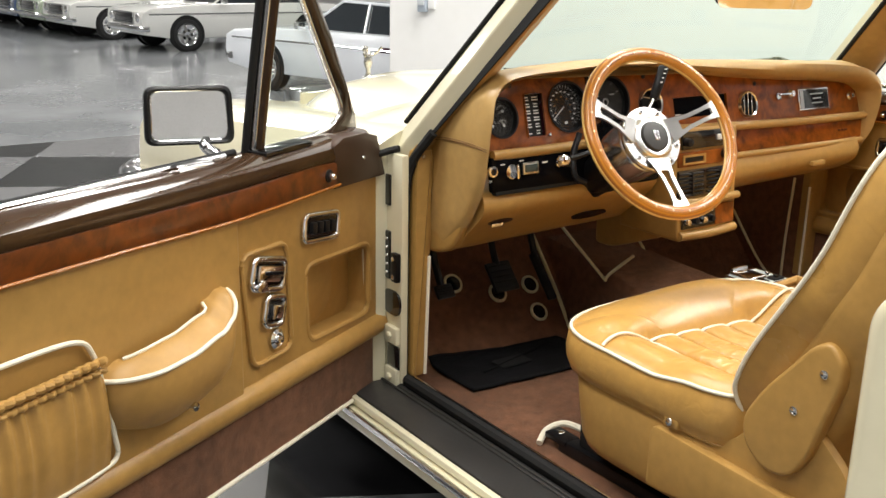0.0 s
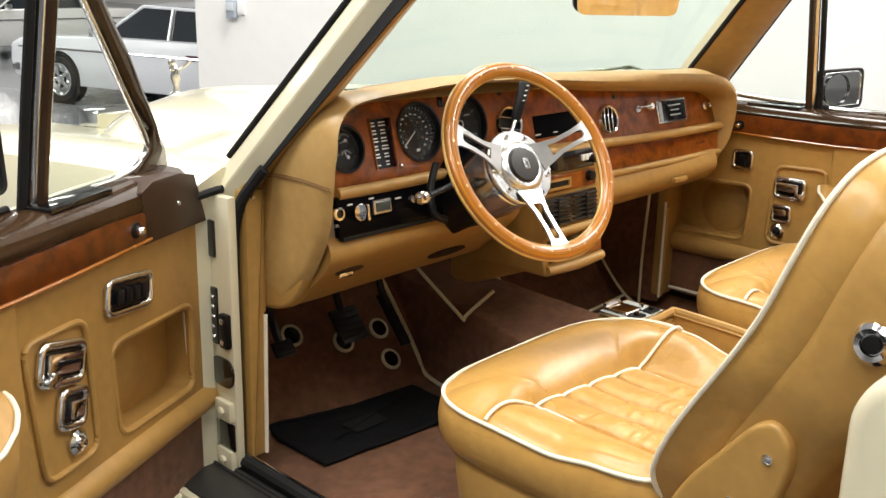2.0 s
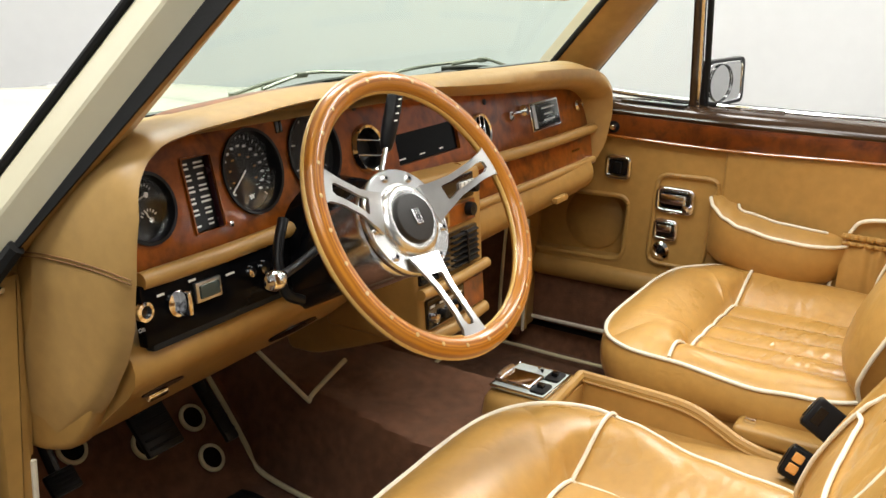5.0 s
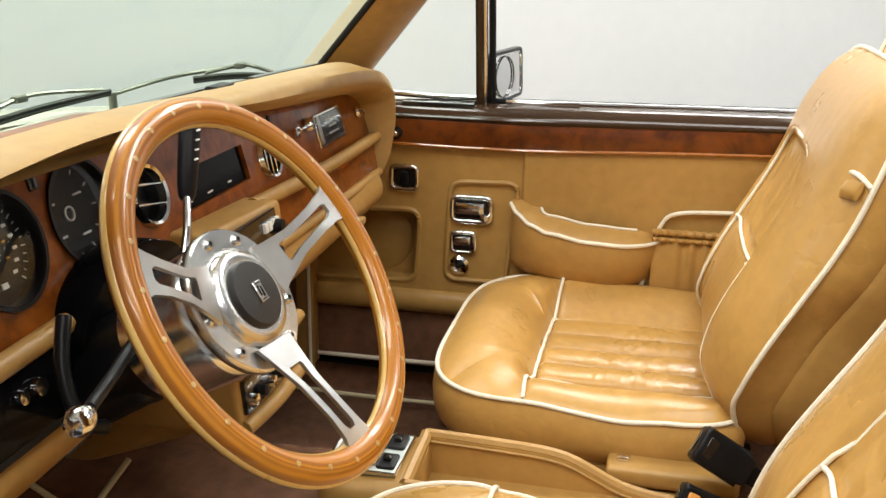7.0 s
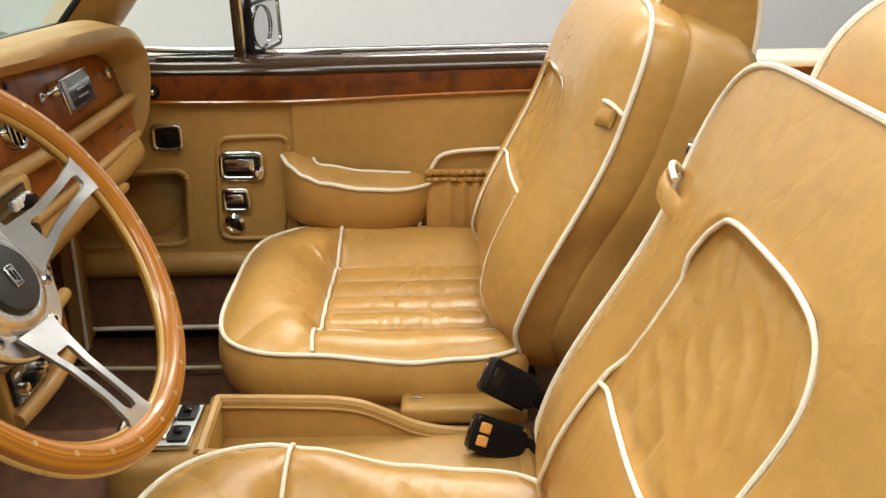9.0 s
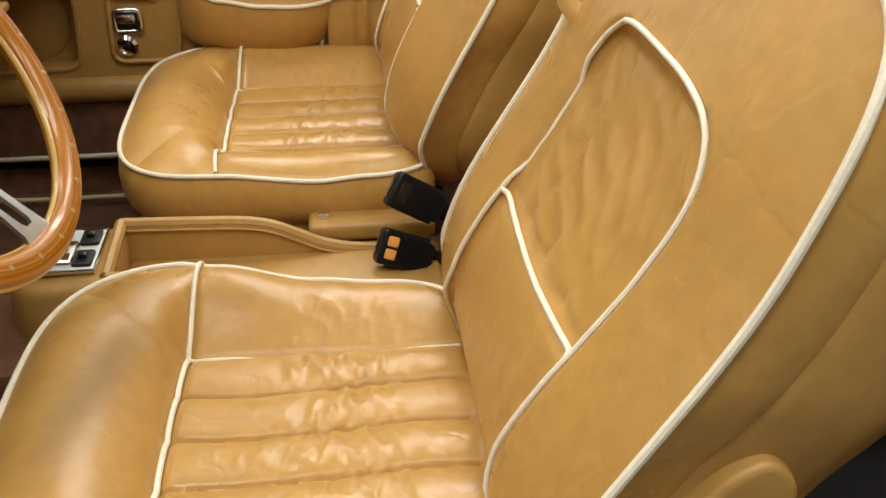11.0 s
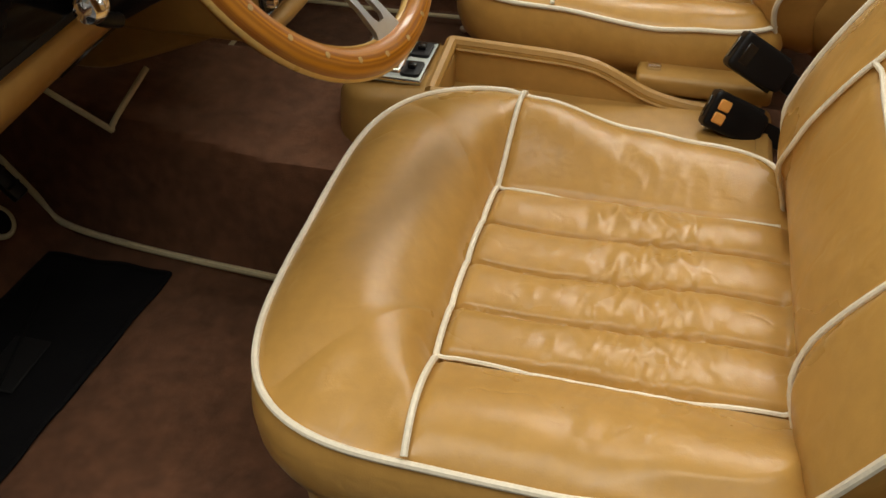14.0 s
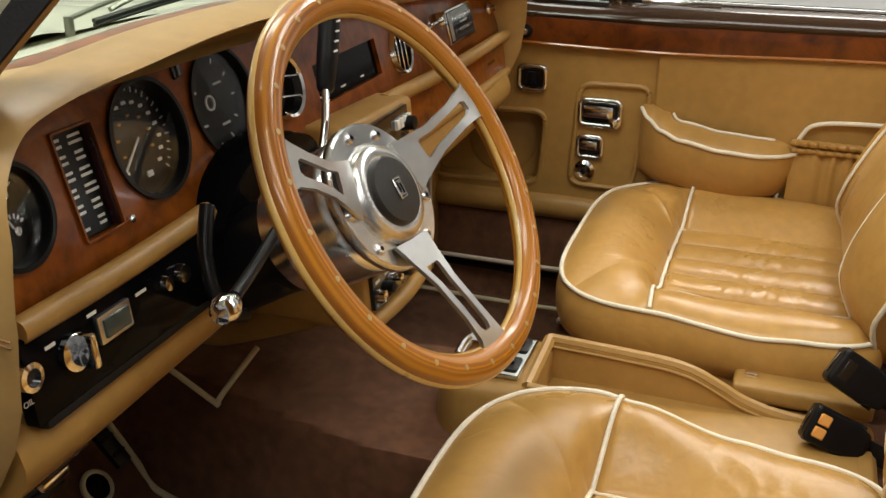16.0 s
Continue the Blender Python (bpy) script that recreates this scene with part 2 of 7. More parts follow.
def hall_floor_mat():
    """Polished dark concrete with large painted squares near the parked car."""
    m, t, p = nodes_of("polished_hall_floor")
    link, add = t.links.new, t.nodes.new
    co = add("ShaderNodeTexCoord")
    n1 = add("ShaderNodeTexNoise"); n1.inputs["Scale"].default_value = 0.9; n1.inputs["Detail"].default_value = 6
    n2 = add("ShaderNodeTexNoise"); n2.inputs["Scale"].default_value = 14; n2.inputs["Detail"].default_value = 4
    link(co.outputs["Object"], n1.inputs["Vector"]); link(co.outputs["Object"], n2.inputs["Vector"])
    ramp = add("ShaderNodeValToRGB")
    e = ramp.color_ramp.elements
    e[0].position, e[0].color = 0.32, (0.16, 0.17, 0.18, 1)
    e[1].position, e[1].color = 0.70, (0.32, 0.33, 0.345, 1)
    link(n1.outputs["Fac"], ramp.inputs["Fac"])
    ch = add("ShaderNodeTexChecker"); ch.inputs["Scale"].default_value = 1.1
    ch.inputs["Color1"].default_value, ch.inputs["Color2"].default_value = (0.012, 0.012, 0.013, 1), (0.17, 0.17, 0.175, 1)
    mp = add("ShaderNodeMapping"); mp.inputs["Rotation"].default_value = (0, 0, 0.5); mp.inputs["Location"].default_value = (0.2, 0.35, 0.013)
    link(co.outputs["Object"], mp.inputs["Vector"]); link(mp.outputs[0], ch.inputs["Vector"])
    sep = add("ShaderNodeSeparateXYZ"); link(co.outputs["Object"], sep.inputs[0])
    st = add("ShaderNodeMath"); st.operation = "LESS_THAN"; st.inputs[1].default_value = 5.6
    link(sep.outputs["Y"], st.inputs[0])
    mix = add("ShaderNodeMix"); mix.data_type = "RGBA"
    link(st.outputs[0], mix.inputs["Factor"]); link(ramp.outputs["Color"], mix.inputs["A"]); link(ch.outputs["Color"], mix.inputs["B"])
    link(mix.outputs["Result"], p.inputs["Base Color"])
    mr = add("ShaderNodeMapRange"); mr.inputs["To Min"].default_value, mr.inputs["To Max"].default_value = 0.10, 0.24
    link(n2.outputs["Fac"], mr.inputs["Value"]); link(mr.outputs["Result"], p.inputs["Roughness"])
    return m


HALL_FLOOR = hall_floor_mat()


# ---------------------------------------------------------------- mesh helpers
I4 = Matrix.Identity(4)


def mesh_ob(name, bm, mat, parent=None, m=I4, smooth=True, label="", angle=40):
    """Link a bmesh, moved by m, as one object under parent."""
    bm.transform(m)
    bmesh.ops.recalc_face_normals(bm, faces=bm.faces)
    me = bpy.data.meshes.new(name)
    bm.to_mesh(me)
    bm.free()
    me.materials.append(mat)
    if smooth:
        me.shade_smooth()
        me.set_sharp_from_angle(angle=radians(angle))
    ob = new(name, me)
    if parent:
        ob.parent = parent
    if label:
        ob["label"] = label
    return ob


part = mesh_ob


def empty(name, label, category, group="", m=I4):
    ob = new(name)
    ob.empty_display_size = 0.1
    ob.matrix_world = m
    tagged(ob, label, category, group)
    return ob


def from_grid(rows, close_u=False, close_v=False, cap=False):
    """A bmesh from rows of points (equal length); close_u joins each row's ends, cap fills the first and last row."""
    bm = bmesh.new()
    vs = [[bm.verts.new(p) for p in r] for r in rows]
    nr, nc = len(vs), len(vs[0])
    for i in range(nr if close_v else nr - 1):
        for j in range(nc if close_u else nc - 1):
            a, b, c, d = vs[i][j], vs[i][(j + 1) % nc], vs[(i + 1) % nr][(j + 1) % nc], vs[(i + 1) % nr][j]
            if len({a, b, c, d}) == 4:
                bm.faces.new((a, b, c, d))
    if cap:
        bm.faces.new(vs[0]); bm.faces.new(vs[-1][::-1])
    return bm


def curve_pts(pts, n=8, closed=False):
    """Catmull-Rom through the points."""
    P = [Vector(p) for p in pts]
    out = []
    k = len(P)
    for i in range(k if closed else k - 1):
        p0 = P[(i - 1) % k] if closed or i else P[0]
        p1, p2 = P[i], P[(i + 1) % k]
        p3 = P[(i + 2) % k] if closed or i + 2 < k else P[-1]
        for s in range(n):
            t = s / n
            out.append(0.5 * ((2 * p1) + (p2 - p0) * t + (2 * p0 - 5 * p1 + 4 * p2 - p3) * t * t + (3 * p1 - p0 - 3 * p2 + p3) * t ** 3))
    if not closed:
        out.append(P[-1].copy())
    return out


def tube(pts, r, seg=8, closed=False, smooth=0, radii=None):
    P = curve_pts(pts, smooth, closed) if smooth else [Vector(p) for p in pts]
    rows, k = [], len(P)
    up = Vector((0.13, 0.21, 0.97)).normalized()
    for i in range(k):
        a = P[(i - 1) % k] if closed or i else P[0]
        b = P[(i + 1) % k] if closed or i + 1 < k else P[-1]
        d = (b - a).normalized()
        s = d.cross(up)
        if s.length < 0.05:
            s = d.cross(Vector((1, 0, 0)))
        s.normalize()
        u = s.cross(d)
        rr = radii[min(i, len(radii) - 1)] if radii else r
        rows.append([P[i] + s * (rr * math.cos(2 * math.pi * j / seg)) + u * (rr * math.sin(2 * math.pi * j / seg)) for j in range(seg)])
    return from_grid(rows, True, closed, not closed)


def sweep(path, section, frames, closed=False, cap=True):
    """section: list of (a, b); frames: per path point the two axes."""
    rows = [[Vector(p) + A * a + B * b for a, b in section] for p, (A, B) in zip(path, frames)]
    return from_grid(rows, True, closed, cap and not closed)


def lathe(profile, n=32):
    """profile of (radius, height) about z."""
    rows = [[(r * math.cos(2 * math.pi * j / n), r * math.sin(2 * math.pi * j / n), h) for j in range(n)] for r, h in profile]
    bm = from_grid(rows, True, False, True)
    return bm


def ring_lathe(profile, n=32):
    """A closed ring: the profile turned about z, open in the middle."""
    return from_grid([[(r * math.cos(2 * math.pi * j / n), r * math.sin(2 * math.pi * j / n), h) for j in range(n)] for r, h in profile], True, True)


def rbox(sx, sy, sz, bevel=0.004, seg=2, at=(0, 0, 0)):
    bm = bmesh.new()
    bmesh.ops.create_cube(bm, size=1.0)
    bm.transform(Matrix.Translation(at) @ Matrix.Diagonal((sx, sy, sz, 1)))
    if bevel:
        bmesh.ops.bevel(bm, geom=bm.edges[:], offset=min(bevel, 0.45 * min(sx, sy, sz)), segments=seg, affect="EDGES", profile=0.6)
    return bm


def prism(poly, depth, bevel=0.002, seg=2):
    """A polygon in local x, z extruded from y = 0 to y = depth, edges rounded."""
    bm = bmesh.new()
    a = [bm.verts.new((x, 0, z)) for x, z in poly]
    b = [bm.verts.new((x, depth, z)) for x, z in poly]
    bm.faces.new(a); bm.faces.new(b[::-1])
    n = len(poly)
    for i in range(n):
        bm.faces.new((a[i], b[i], b[(i + 1) % n], a[(i + 1) % n]))
    bmesh.ops.recalc_face_normals(bm, faces=bm.faces)
    if bevel:
        es = [e for e in bm.edges if abs(e.verts[0].co.y - e.verts[1].co.y) < 1e-6]
        bmesh.ops.bevel(bm, geom=es, offset=bevel, segments=seg, affect="EDGES", profile=0.6)
    return bm


def round_poly(pts, r=0.02, n=5):
    """Round the corners of a polygon of (x, z)."""
    out, k = [], len(pts)
    for i in range(k):
        p0, p1, p2 = (Vector((*pts[(i + d) % k], 0)) for d in (-1, 0, 1))
        d0, d2 = (p0 - p1), (p2 - p1)
        rr = min(r if not isinstance(r, (list, tuple)) else r[i], d0.length * 0.48, d2.length * 0.48)
        a, b = p1 + d0.normalized() * rr, p1 + d2.normalized() * rr
        for s in range(n + 1):
            t = s / n
            q = a * (1 - t) ** 2 + p1 * (2 * t * (1 - t)) + b * t * t
            out.append((q.x, q.y))
    return out


def ring_prism(outer, inner, depth, bevel=0.002):
    """A flat frame between two loops of equal count, in local x, z, extruded along y."""
    n = len(outer)
    rows = [[(x, 0, z) for x, z in outer], [(x, depth, z) for x, z in outer], [(x, depth, z) for x, z in inner], [(x, 0, z) for x, z in inner]]
    bm = from_grid(rows, True, True)
    if bevel:
        es = [e for e in bm.edges if abs(e.verts[0].co.y - e.verts[1].co.y) < 1e-6 and len({round(v.co.y, 6) for v in e.verts}) == 1]
        loops = [e for e in es if e.calc_face_angle(0) > 0.5]
        bmesh.ops.bevel(bm, geom=loops, offset=bevel, segments=2, affect="EDGES")
    return bm


def frame_of(origin, xa, ya, za):
    m = Matrix((xa, ya, za)).transposed().to_4x4()
    m.translation = origin
    return m


def aim(origin, normal, upish=(0, 0, 1)):
    """Local z along normal, local y as near upish as can be."""
    z = Vector(normal).normalized()
    x = Vector(upish).cross(z).normalized()
    return frame_of(origin, x, z.cross(x), z)


def joined(*bms):
    out = bmesh.new()
    for b in bms:
        me = bpy.data.meshes.new("tmp")
        b.to_mesh(me); b.free()
        out.from_mesh(me)
        bpy.data.meshes.remove(me)
    return out


def moved(bm, m):
    bm.transform(m)
    return bm


def T(x, y, z):
    return Matrix.Translation((x, y, z))


def screw_head(r=0.006):
    return lathe([(0.0001, -0.001), (r, -0.001), (r, 0.001), (r * 0.75, 0.0025), (0.0001, 0.003)], 14)

# ---------------------------------------------------------------- the hall
def slab(name, x0, x1, y0, y1, z0, z1, mat, label, category):
    ob = mesh_ob(name, rbox(x1 - x0, y1 - y0, z1 - z0, 0, 1, ((x0 + x1) / 2, (y0 + y1) / 2, (z0 + z1) / 2)), mat, smooth=False)
    return tagged(ob, label, category, kind="structure")


slab("floor", -12, 14, -10, 30, -0.2, 0.0, HALL_FLOOR, "polished dark grey showroom floor with painted squares", "floor")
slab("ceiling", -12, 14, -10, 30, 5.0, 5.2, CEIL, "pale flat showroom ceiling", "ceiling")
slab("wall_west", -12.2, -12, -10, 30, 0, 5, WALL, "plain white showroom wall", "wall")
slab("wall_east", 14, 14.2, -10, 30, 0, 5, WALL, "plain white showroom wall", "wall")
slab("wall_south", -12, 14, -10.2, -10, 0, 5, WALL, "plain white showroom wall", "wall")
slab("wall_north", -12, 14, 30, 30.2, 0, 5, WALL, "plain white showroom wall", "wall")
WD = Vector((0.5, -0.866, 0))
WN = Vector((-0.866, -0.5, 0))
W0 = Vector((1.70, 4.20, 0))
partition = mesh_ob("wall_partition", rbox(11.0, 0.16, 5.0, 0.006, 2, (5.5, 0.08, 2.5)), WALL, m=frame_of(W0, WD, -WN, Vector((0, 0, 1))), smooth=False)
tagged(partition, "white painted partition wall beside the car", "wall", kind="structure")


def wall_outlet():
    base = frame_of(W0 + WD * 0.27 + Vector((0, 0, 1.03)), WD, -WN, Vector((0, 0, 1)))
    e = empty("outlet_box", "small grey electrical outlet box fixed on the white wall", "outlet box", m=base)
    part("body", rbox(0.060, 0.05, 0.11, 0.006, 2, (0, -0.025, 0)), surface("grey_box_plastic", (0.42, 0.48, 0.56), 0.5, 0, 0.05, 20), e)
    part("side_plate", rbox(0.05, 0.02, 0.09, 0.003, 2, (0.060, -0.010, 0.01)), WALL, e)
    part("cover_flap", rbox(0.05, 0.012, 0.05, 0.003, 2, (0, -0.056, 0.015)), surface("pale_box_plastic", (0.62, 0.66, 0.70), 0.5, 0, 0.05, 20), e)


wall_outlet()


def unseen_hall_fixture(x, y):
    e = empty("ceiling_light", "white rectangular ceiling light placed out of view", "ceiling light", "ceiling lights", T(x, y, 4.9))
    part("housing", rbox(1.06, 2.46, 0.06, 0.01, 2, (0, 0, 0.04)), CEIL, e)
    for sx in (-0.2, 0.2):
        part("hanger", tube([(sx, 0, 0.06), (sx, 0, 0.1)], 0.01, 8), ALU, e)
    return e


# A housing is added above each unseen light.
for lx, ly, *dim in HALL_LAMPS:
    unseen_hall_fixture(lx, ly)


# ---------------------------------------------------------------- the open car: body, floor, pillars, bonnet
car = empty("convertible_car", "ivory open two-door convertible with tan leather cabin", "car")
XN, YN, ZN = Vector((1, 0, 0)), Vector((0, 1, 0)), Vector((0, 0, 1))


def grid_sheet(fx, nu, nv, thick=0.004):
    rows = [[fx(i / nu, j / nv) for j in range(nv + 1)] for i in range(nu + 1)]
    low = [[(p[0], p[1], p[2] - thick) for p in r] for r in rows]
    bm = from_grid(rows)
    b2 = from_grid(low)
    return joined(bm, b2)


TOE_Y = 0.180


# cabin floor with toe board and tunnel, one carpet sheet
def cabin_floor(a, b):
    x = -0.815 + 1.63 * a
    y = -2.2 + 2.75 * b
    z = 0.262
    if y > TOE_Y:
        z += (y - TOE_Y) * 1.20
    ax = abs(x)
    tun = 0.455 + 0.05 * max(0, min(1, (y + 0.15) / 0.5))
    foot = 0.150 + 0.058 * max(0, min(1, (0.25 - y) / 0.45))
    if ax < foot:
        k = max(0.0, min(1.0, (foot - ax) / 0.045))
        k = k * k * (3 - 2 * k)
        z = max(z, 0.262 + (tun - 0.262) * k)
    if ax > 0.785:
        z += (ax - 0.785) * 1.8
    z += 0.003 * noise.noise((x * 9, y * 9, 0))
    return (x, y, z)


part("carpet", grid_sheet(cabin_floor, 220, 130), CARPET, car, label="dark brown cut-pile carpet over floor and tunnel")
# Black sheet added to darken the floor behind the seat.
part("rear_dark_sheet", rbox(0.62, 0.72, 0.006, 0.002, 2, (-0.46, -1.45, 0.272)), MAT, car, label="black sheet added over the floor behind the driver's seat")
part("bulkhead", rbox(1.56, 0.03, 0.60, 0.004, 2, (0, 0.545, 0.60)), CARPET, car)
part("floor_pan", rbox(1.70, 3.2, 0.06, 0.01, 2, (0, -0.75, 0.205)), RUBBER, car)

# carpet bindings
def binding(pts, r=0.0048, name="carpet_binding"):
    return part(name, tube(pts, r, 8, smooth=6), BINDING, car)


binding([(-0.165, 0.28, 0.60), (-0.158, 0.18, 0.535), (-0.150, 0.075, 0.466), (-0.148, 0.070, 0.462)])
binding([(-0.148, 0.070, 0.462), (-0.135, 0.060, 0.482), (-0.075, 0.035, 0.530)])
binding([(-0.152, 0.42, 0.556), (-0.152, 0.33, 0.448), (-0.153, 0.27, 0.376), (-0.157, 0.225, 0.322), (-0.162, 0.185, 0.278), (-0.185, 0.04, 0.273), (-0.204, -0.18, 0.273), (-0.210, -0.30, 0.273)], 0.0055)
binding([(0.715, 0.33, 0.50), (0.715, 0.16, 0.31), (0.715, 0.0, 0.285), (0.715, -0.30, 0.285)])
binding([(0.22, 0.30, 0.47), (0.24, 0.14, 0.30), (0.40, 0.145, 0.30), (0.715, 0.16, 0.31)])
binding([(0.705, 0.10, 0.28), (0.705, 0.10, 0.45), (0.705, 0.09, 0.66)], 0.0045, "kick_panel_binding")
binding([(0.24, 0.14, 0.30), (0.20, 0.03, 0.33)])


# side structure: sill, hinge post, tread plate, seals
def sill(s):
    # outer rocker with a bright and an ivory strip, black ribbed tread, seal and bright inner strip
    part("rocker", prism(round_poly([(-1.30, 0.250), (0.30, 0.250), (0.30, 0.290), (-1.30, 0.290)], 0.012), 0.10, 0.008), CREAM, car,
         frame_of(Vector((s * 1.000, 0, 0)), YN, -XN * s, ZN))
    part("tread_plate", rbox(0.118, 1.46, 0.012, 0.003, 2, (s * 0.905, -0.60, 0.309)), TREAD, car, label="worn black tread plate along the sill")
    for k in range(2):
        part("tread_rib", rbox(0.007, 1.44, 0.006, 0.002, 1, (s * (0.858 + 0.012 * k), -0.60, 0.3165)), TREAD, car)
    part("sill_strip", rbox(0.016, 1.46, 0.018, 0.004, 2, (s * 0.975, -0.60, 0.304)), CREAM, car, label="ivory painted lip along the sill")
    part("sill_strip", rbox(0.012, 1.46, 0.016, 0.004, 2, (s * 1.003, -0.60, 0.288)), POLISHED, car, label="bright metal strip along the sill")
    part("sill_seal", tube([(s * 0.838, 0.06, 0.330), (s * 0.838, -0.3, 0.330), (s * 0.838, -1.16, 0.330)], 0.013, 8), RUBBER, car)
    part("sill_edge", rbox(0.006, 1.36, 0.008, 0.002, 2, (s * 0.818, -0.56, 0.332)), POLISHED, car, label="bright strip along the carpet's edge")
    part("sill_binding", rbox(0.014, 1.30, 0.040, 0.005, 2, (s * 0.820, -0.56, 0.305)), RUBBER, car)


sill(-1)
sill(1)


def hinge_post(s):
    if s < 0:                               # the driver's opening, seen past the open door
        part("hinge_post", rbox(0.110, 0.20, 0.56, 0.010, 2, (-0.888, 0.265, 0.60)), CREAM, car)
        part("post_seal", tube([(-0.838, 0.052, 0.33), (-0.838, 0.052, 0.60), (-0.834, 0.052, 0.80), (-0.824, 0.038, 0.875), (-0.805, 0.010, 0.925), (-0.797, -0.004, 0.945)], 0.0115, 8, smooth=6), RUBBER, car)
        part("post_return", rbox(0.020, 0.265, 0.57, 0.006, 2, (-0.846, 0.1675, 0.605)), CREAM, car)
        part("post_trim", prism(round_poly([(-0.826, 0.335), (-0.792, 0.335), (-0.782, 0.64), (-0.772, 0.90), (-0.818, 0.90)], 0.008), 0.05, 0.008), LEATHER_TRIM, car, T(0, 0.028, 0))
        part("post_fillet", prism(round_poly([(-0.820, 0.640), (-0.773, 0.640), (-0.757, 0.885), (-0.790, 0.960), (-0.815, 0.90)], 0.006), 0.05, 0.006), LEATHER_TRIM, car, T(0, 0.036, 0))
        part("post_binding", tube([(-0.790, 0.027, 0.338), (-0.782, 0.027, 0.640)], 0.0042, 8), PIPING, car)
        part("trim_screw", screw_head(0.005), CHROME, car, aim((-0.803, 0.026, 0.885), (0, -1, 0)))
        part("kick_panel", rbox(0.02, 0.46, 0.46, 0.006, 2, (-0.800, 0.31, 0.54)), CARPET, car)
        return
    part("hinge_post", rbox(0.150, 0.20, 0.60, 0.010, 2, (0.868, 0.165, 0.62)), CREAM, car)
    part("post_seal", tube([(0.787, 0.055, 0.33), (0.787, 0.055, 0.60), (0.782, 0.058, 0.86), (0.765, 0.035, 0.94), (0.735, -0.07, 1.07), (0.69, -0.235, 1.265), (0.672, -0.30, 1.335)], 0.0105, 8, smooth=5), RUBBER, car)
    part("post_trim", prism(round_poly([(-0.03, 0.335), (0.045, 0.335), (0.040, 0.64), (0.045, 0.93), (-0.03, 0.93)], 0.012), 0.03, 0.006), LEATHER_TRIM, car, frame_of(Vector((0.742, 0.035, 0)), XN, YN, ZN))
    part("post_bead", tube([(0.712, 0.03, 0.34), (0.712, 0.03, 0.62)], 0.008, 8), LEATHER_TRIM, car)
    part("post_binding", tube([(0.704, 0.03, 0.335), (0.704, 0.03, 0.64)], 0.004, 8), PIPING, car)
    part("kick_panel", rbox(0.02, 0.44, 0.46, 0.006, 2, (0.728, 0.27, 0.54)), CARPET, car)


hinge_post(-1)
hinge_post(1)


# door check gear on the driver's hinge post
def post_gear():
    x = -0.857
    part("upper_gap", rbox(0.008, 0.030, 0.075, 0.003, 2, (x, 0.096, 0.800)), GLOSS_BLACK, car)
    part("check_slot", rbox(0.008, 0.030, 0.120, 0.004, 2, (x, 0.096, 0.640)), GLOSS_BLACK, car)
    for k in range(5):
        part("check_roller", rbox(0.006, 0.020, 0.006, 0.002, 1, (x - 0.005, 0.096, 0.598 + 0.021 * k)), POLISHED, car)
    part("check_plate", rbox(0.014, 0.028, 0.072, 0.005, 2, (x - 0.005, 0.052, 0.618)), BLACK, car)
    for dz in (-0.022, 0.022):
        part("bolt", screw_head(0.006), POLISHED, car, aim((x - 0.013, 0.052, 0.618 + dz), (-1, 0, 0)))
    part("hinge_recess", prism(round_poly([(0.036, -0.031), (0.110, -0.031), (0.110, 0.031), (0.036, 0.031)], 0.026), 0.008, 0.002), GLOSS_BLACK, car, frame_of(Vector((x - 0.004, 0, 0.524)), YN, XN, ZN))
    part("lower_recess", rbox(0.008, 0.052, 0.060, 0.004, 2, (x, 0.066, 0.385)), GLOSS_BLACK, car)
    for z in (0.443, 0.335):
        part("hinge_leaf", rbox(0.016, 0.055, 0.044, 0.006, 2, (x - 0.003, 0.068, z)), CREAM, car)
        part("bolt", lathe([(0.0001, 0), (0.009, 0), (0.009, 0.006), (0.006, 0.008), (0.0001, 0.008)], 6), CREAM, car, aim((x - 0.011, 0.068, z), (-1, 0, 0)))


part("post_buffer", tube([(-0.925, 0.100, 0.876), (-0.885, 0.090, 0.888), (-0.852, 0.080, 0.897), (-0.842, 0.070, 0.900)], 0.008, 8, smooth=4), RUBBER, car)


post_gear()


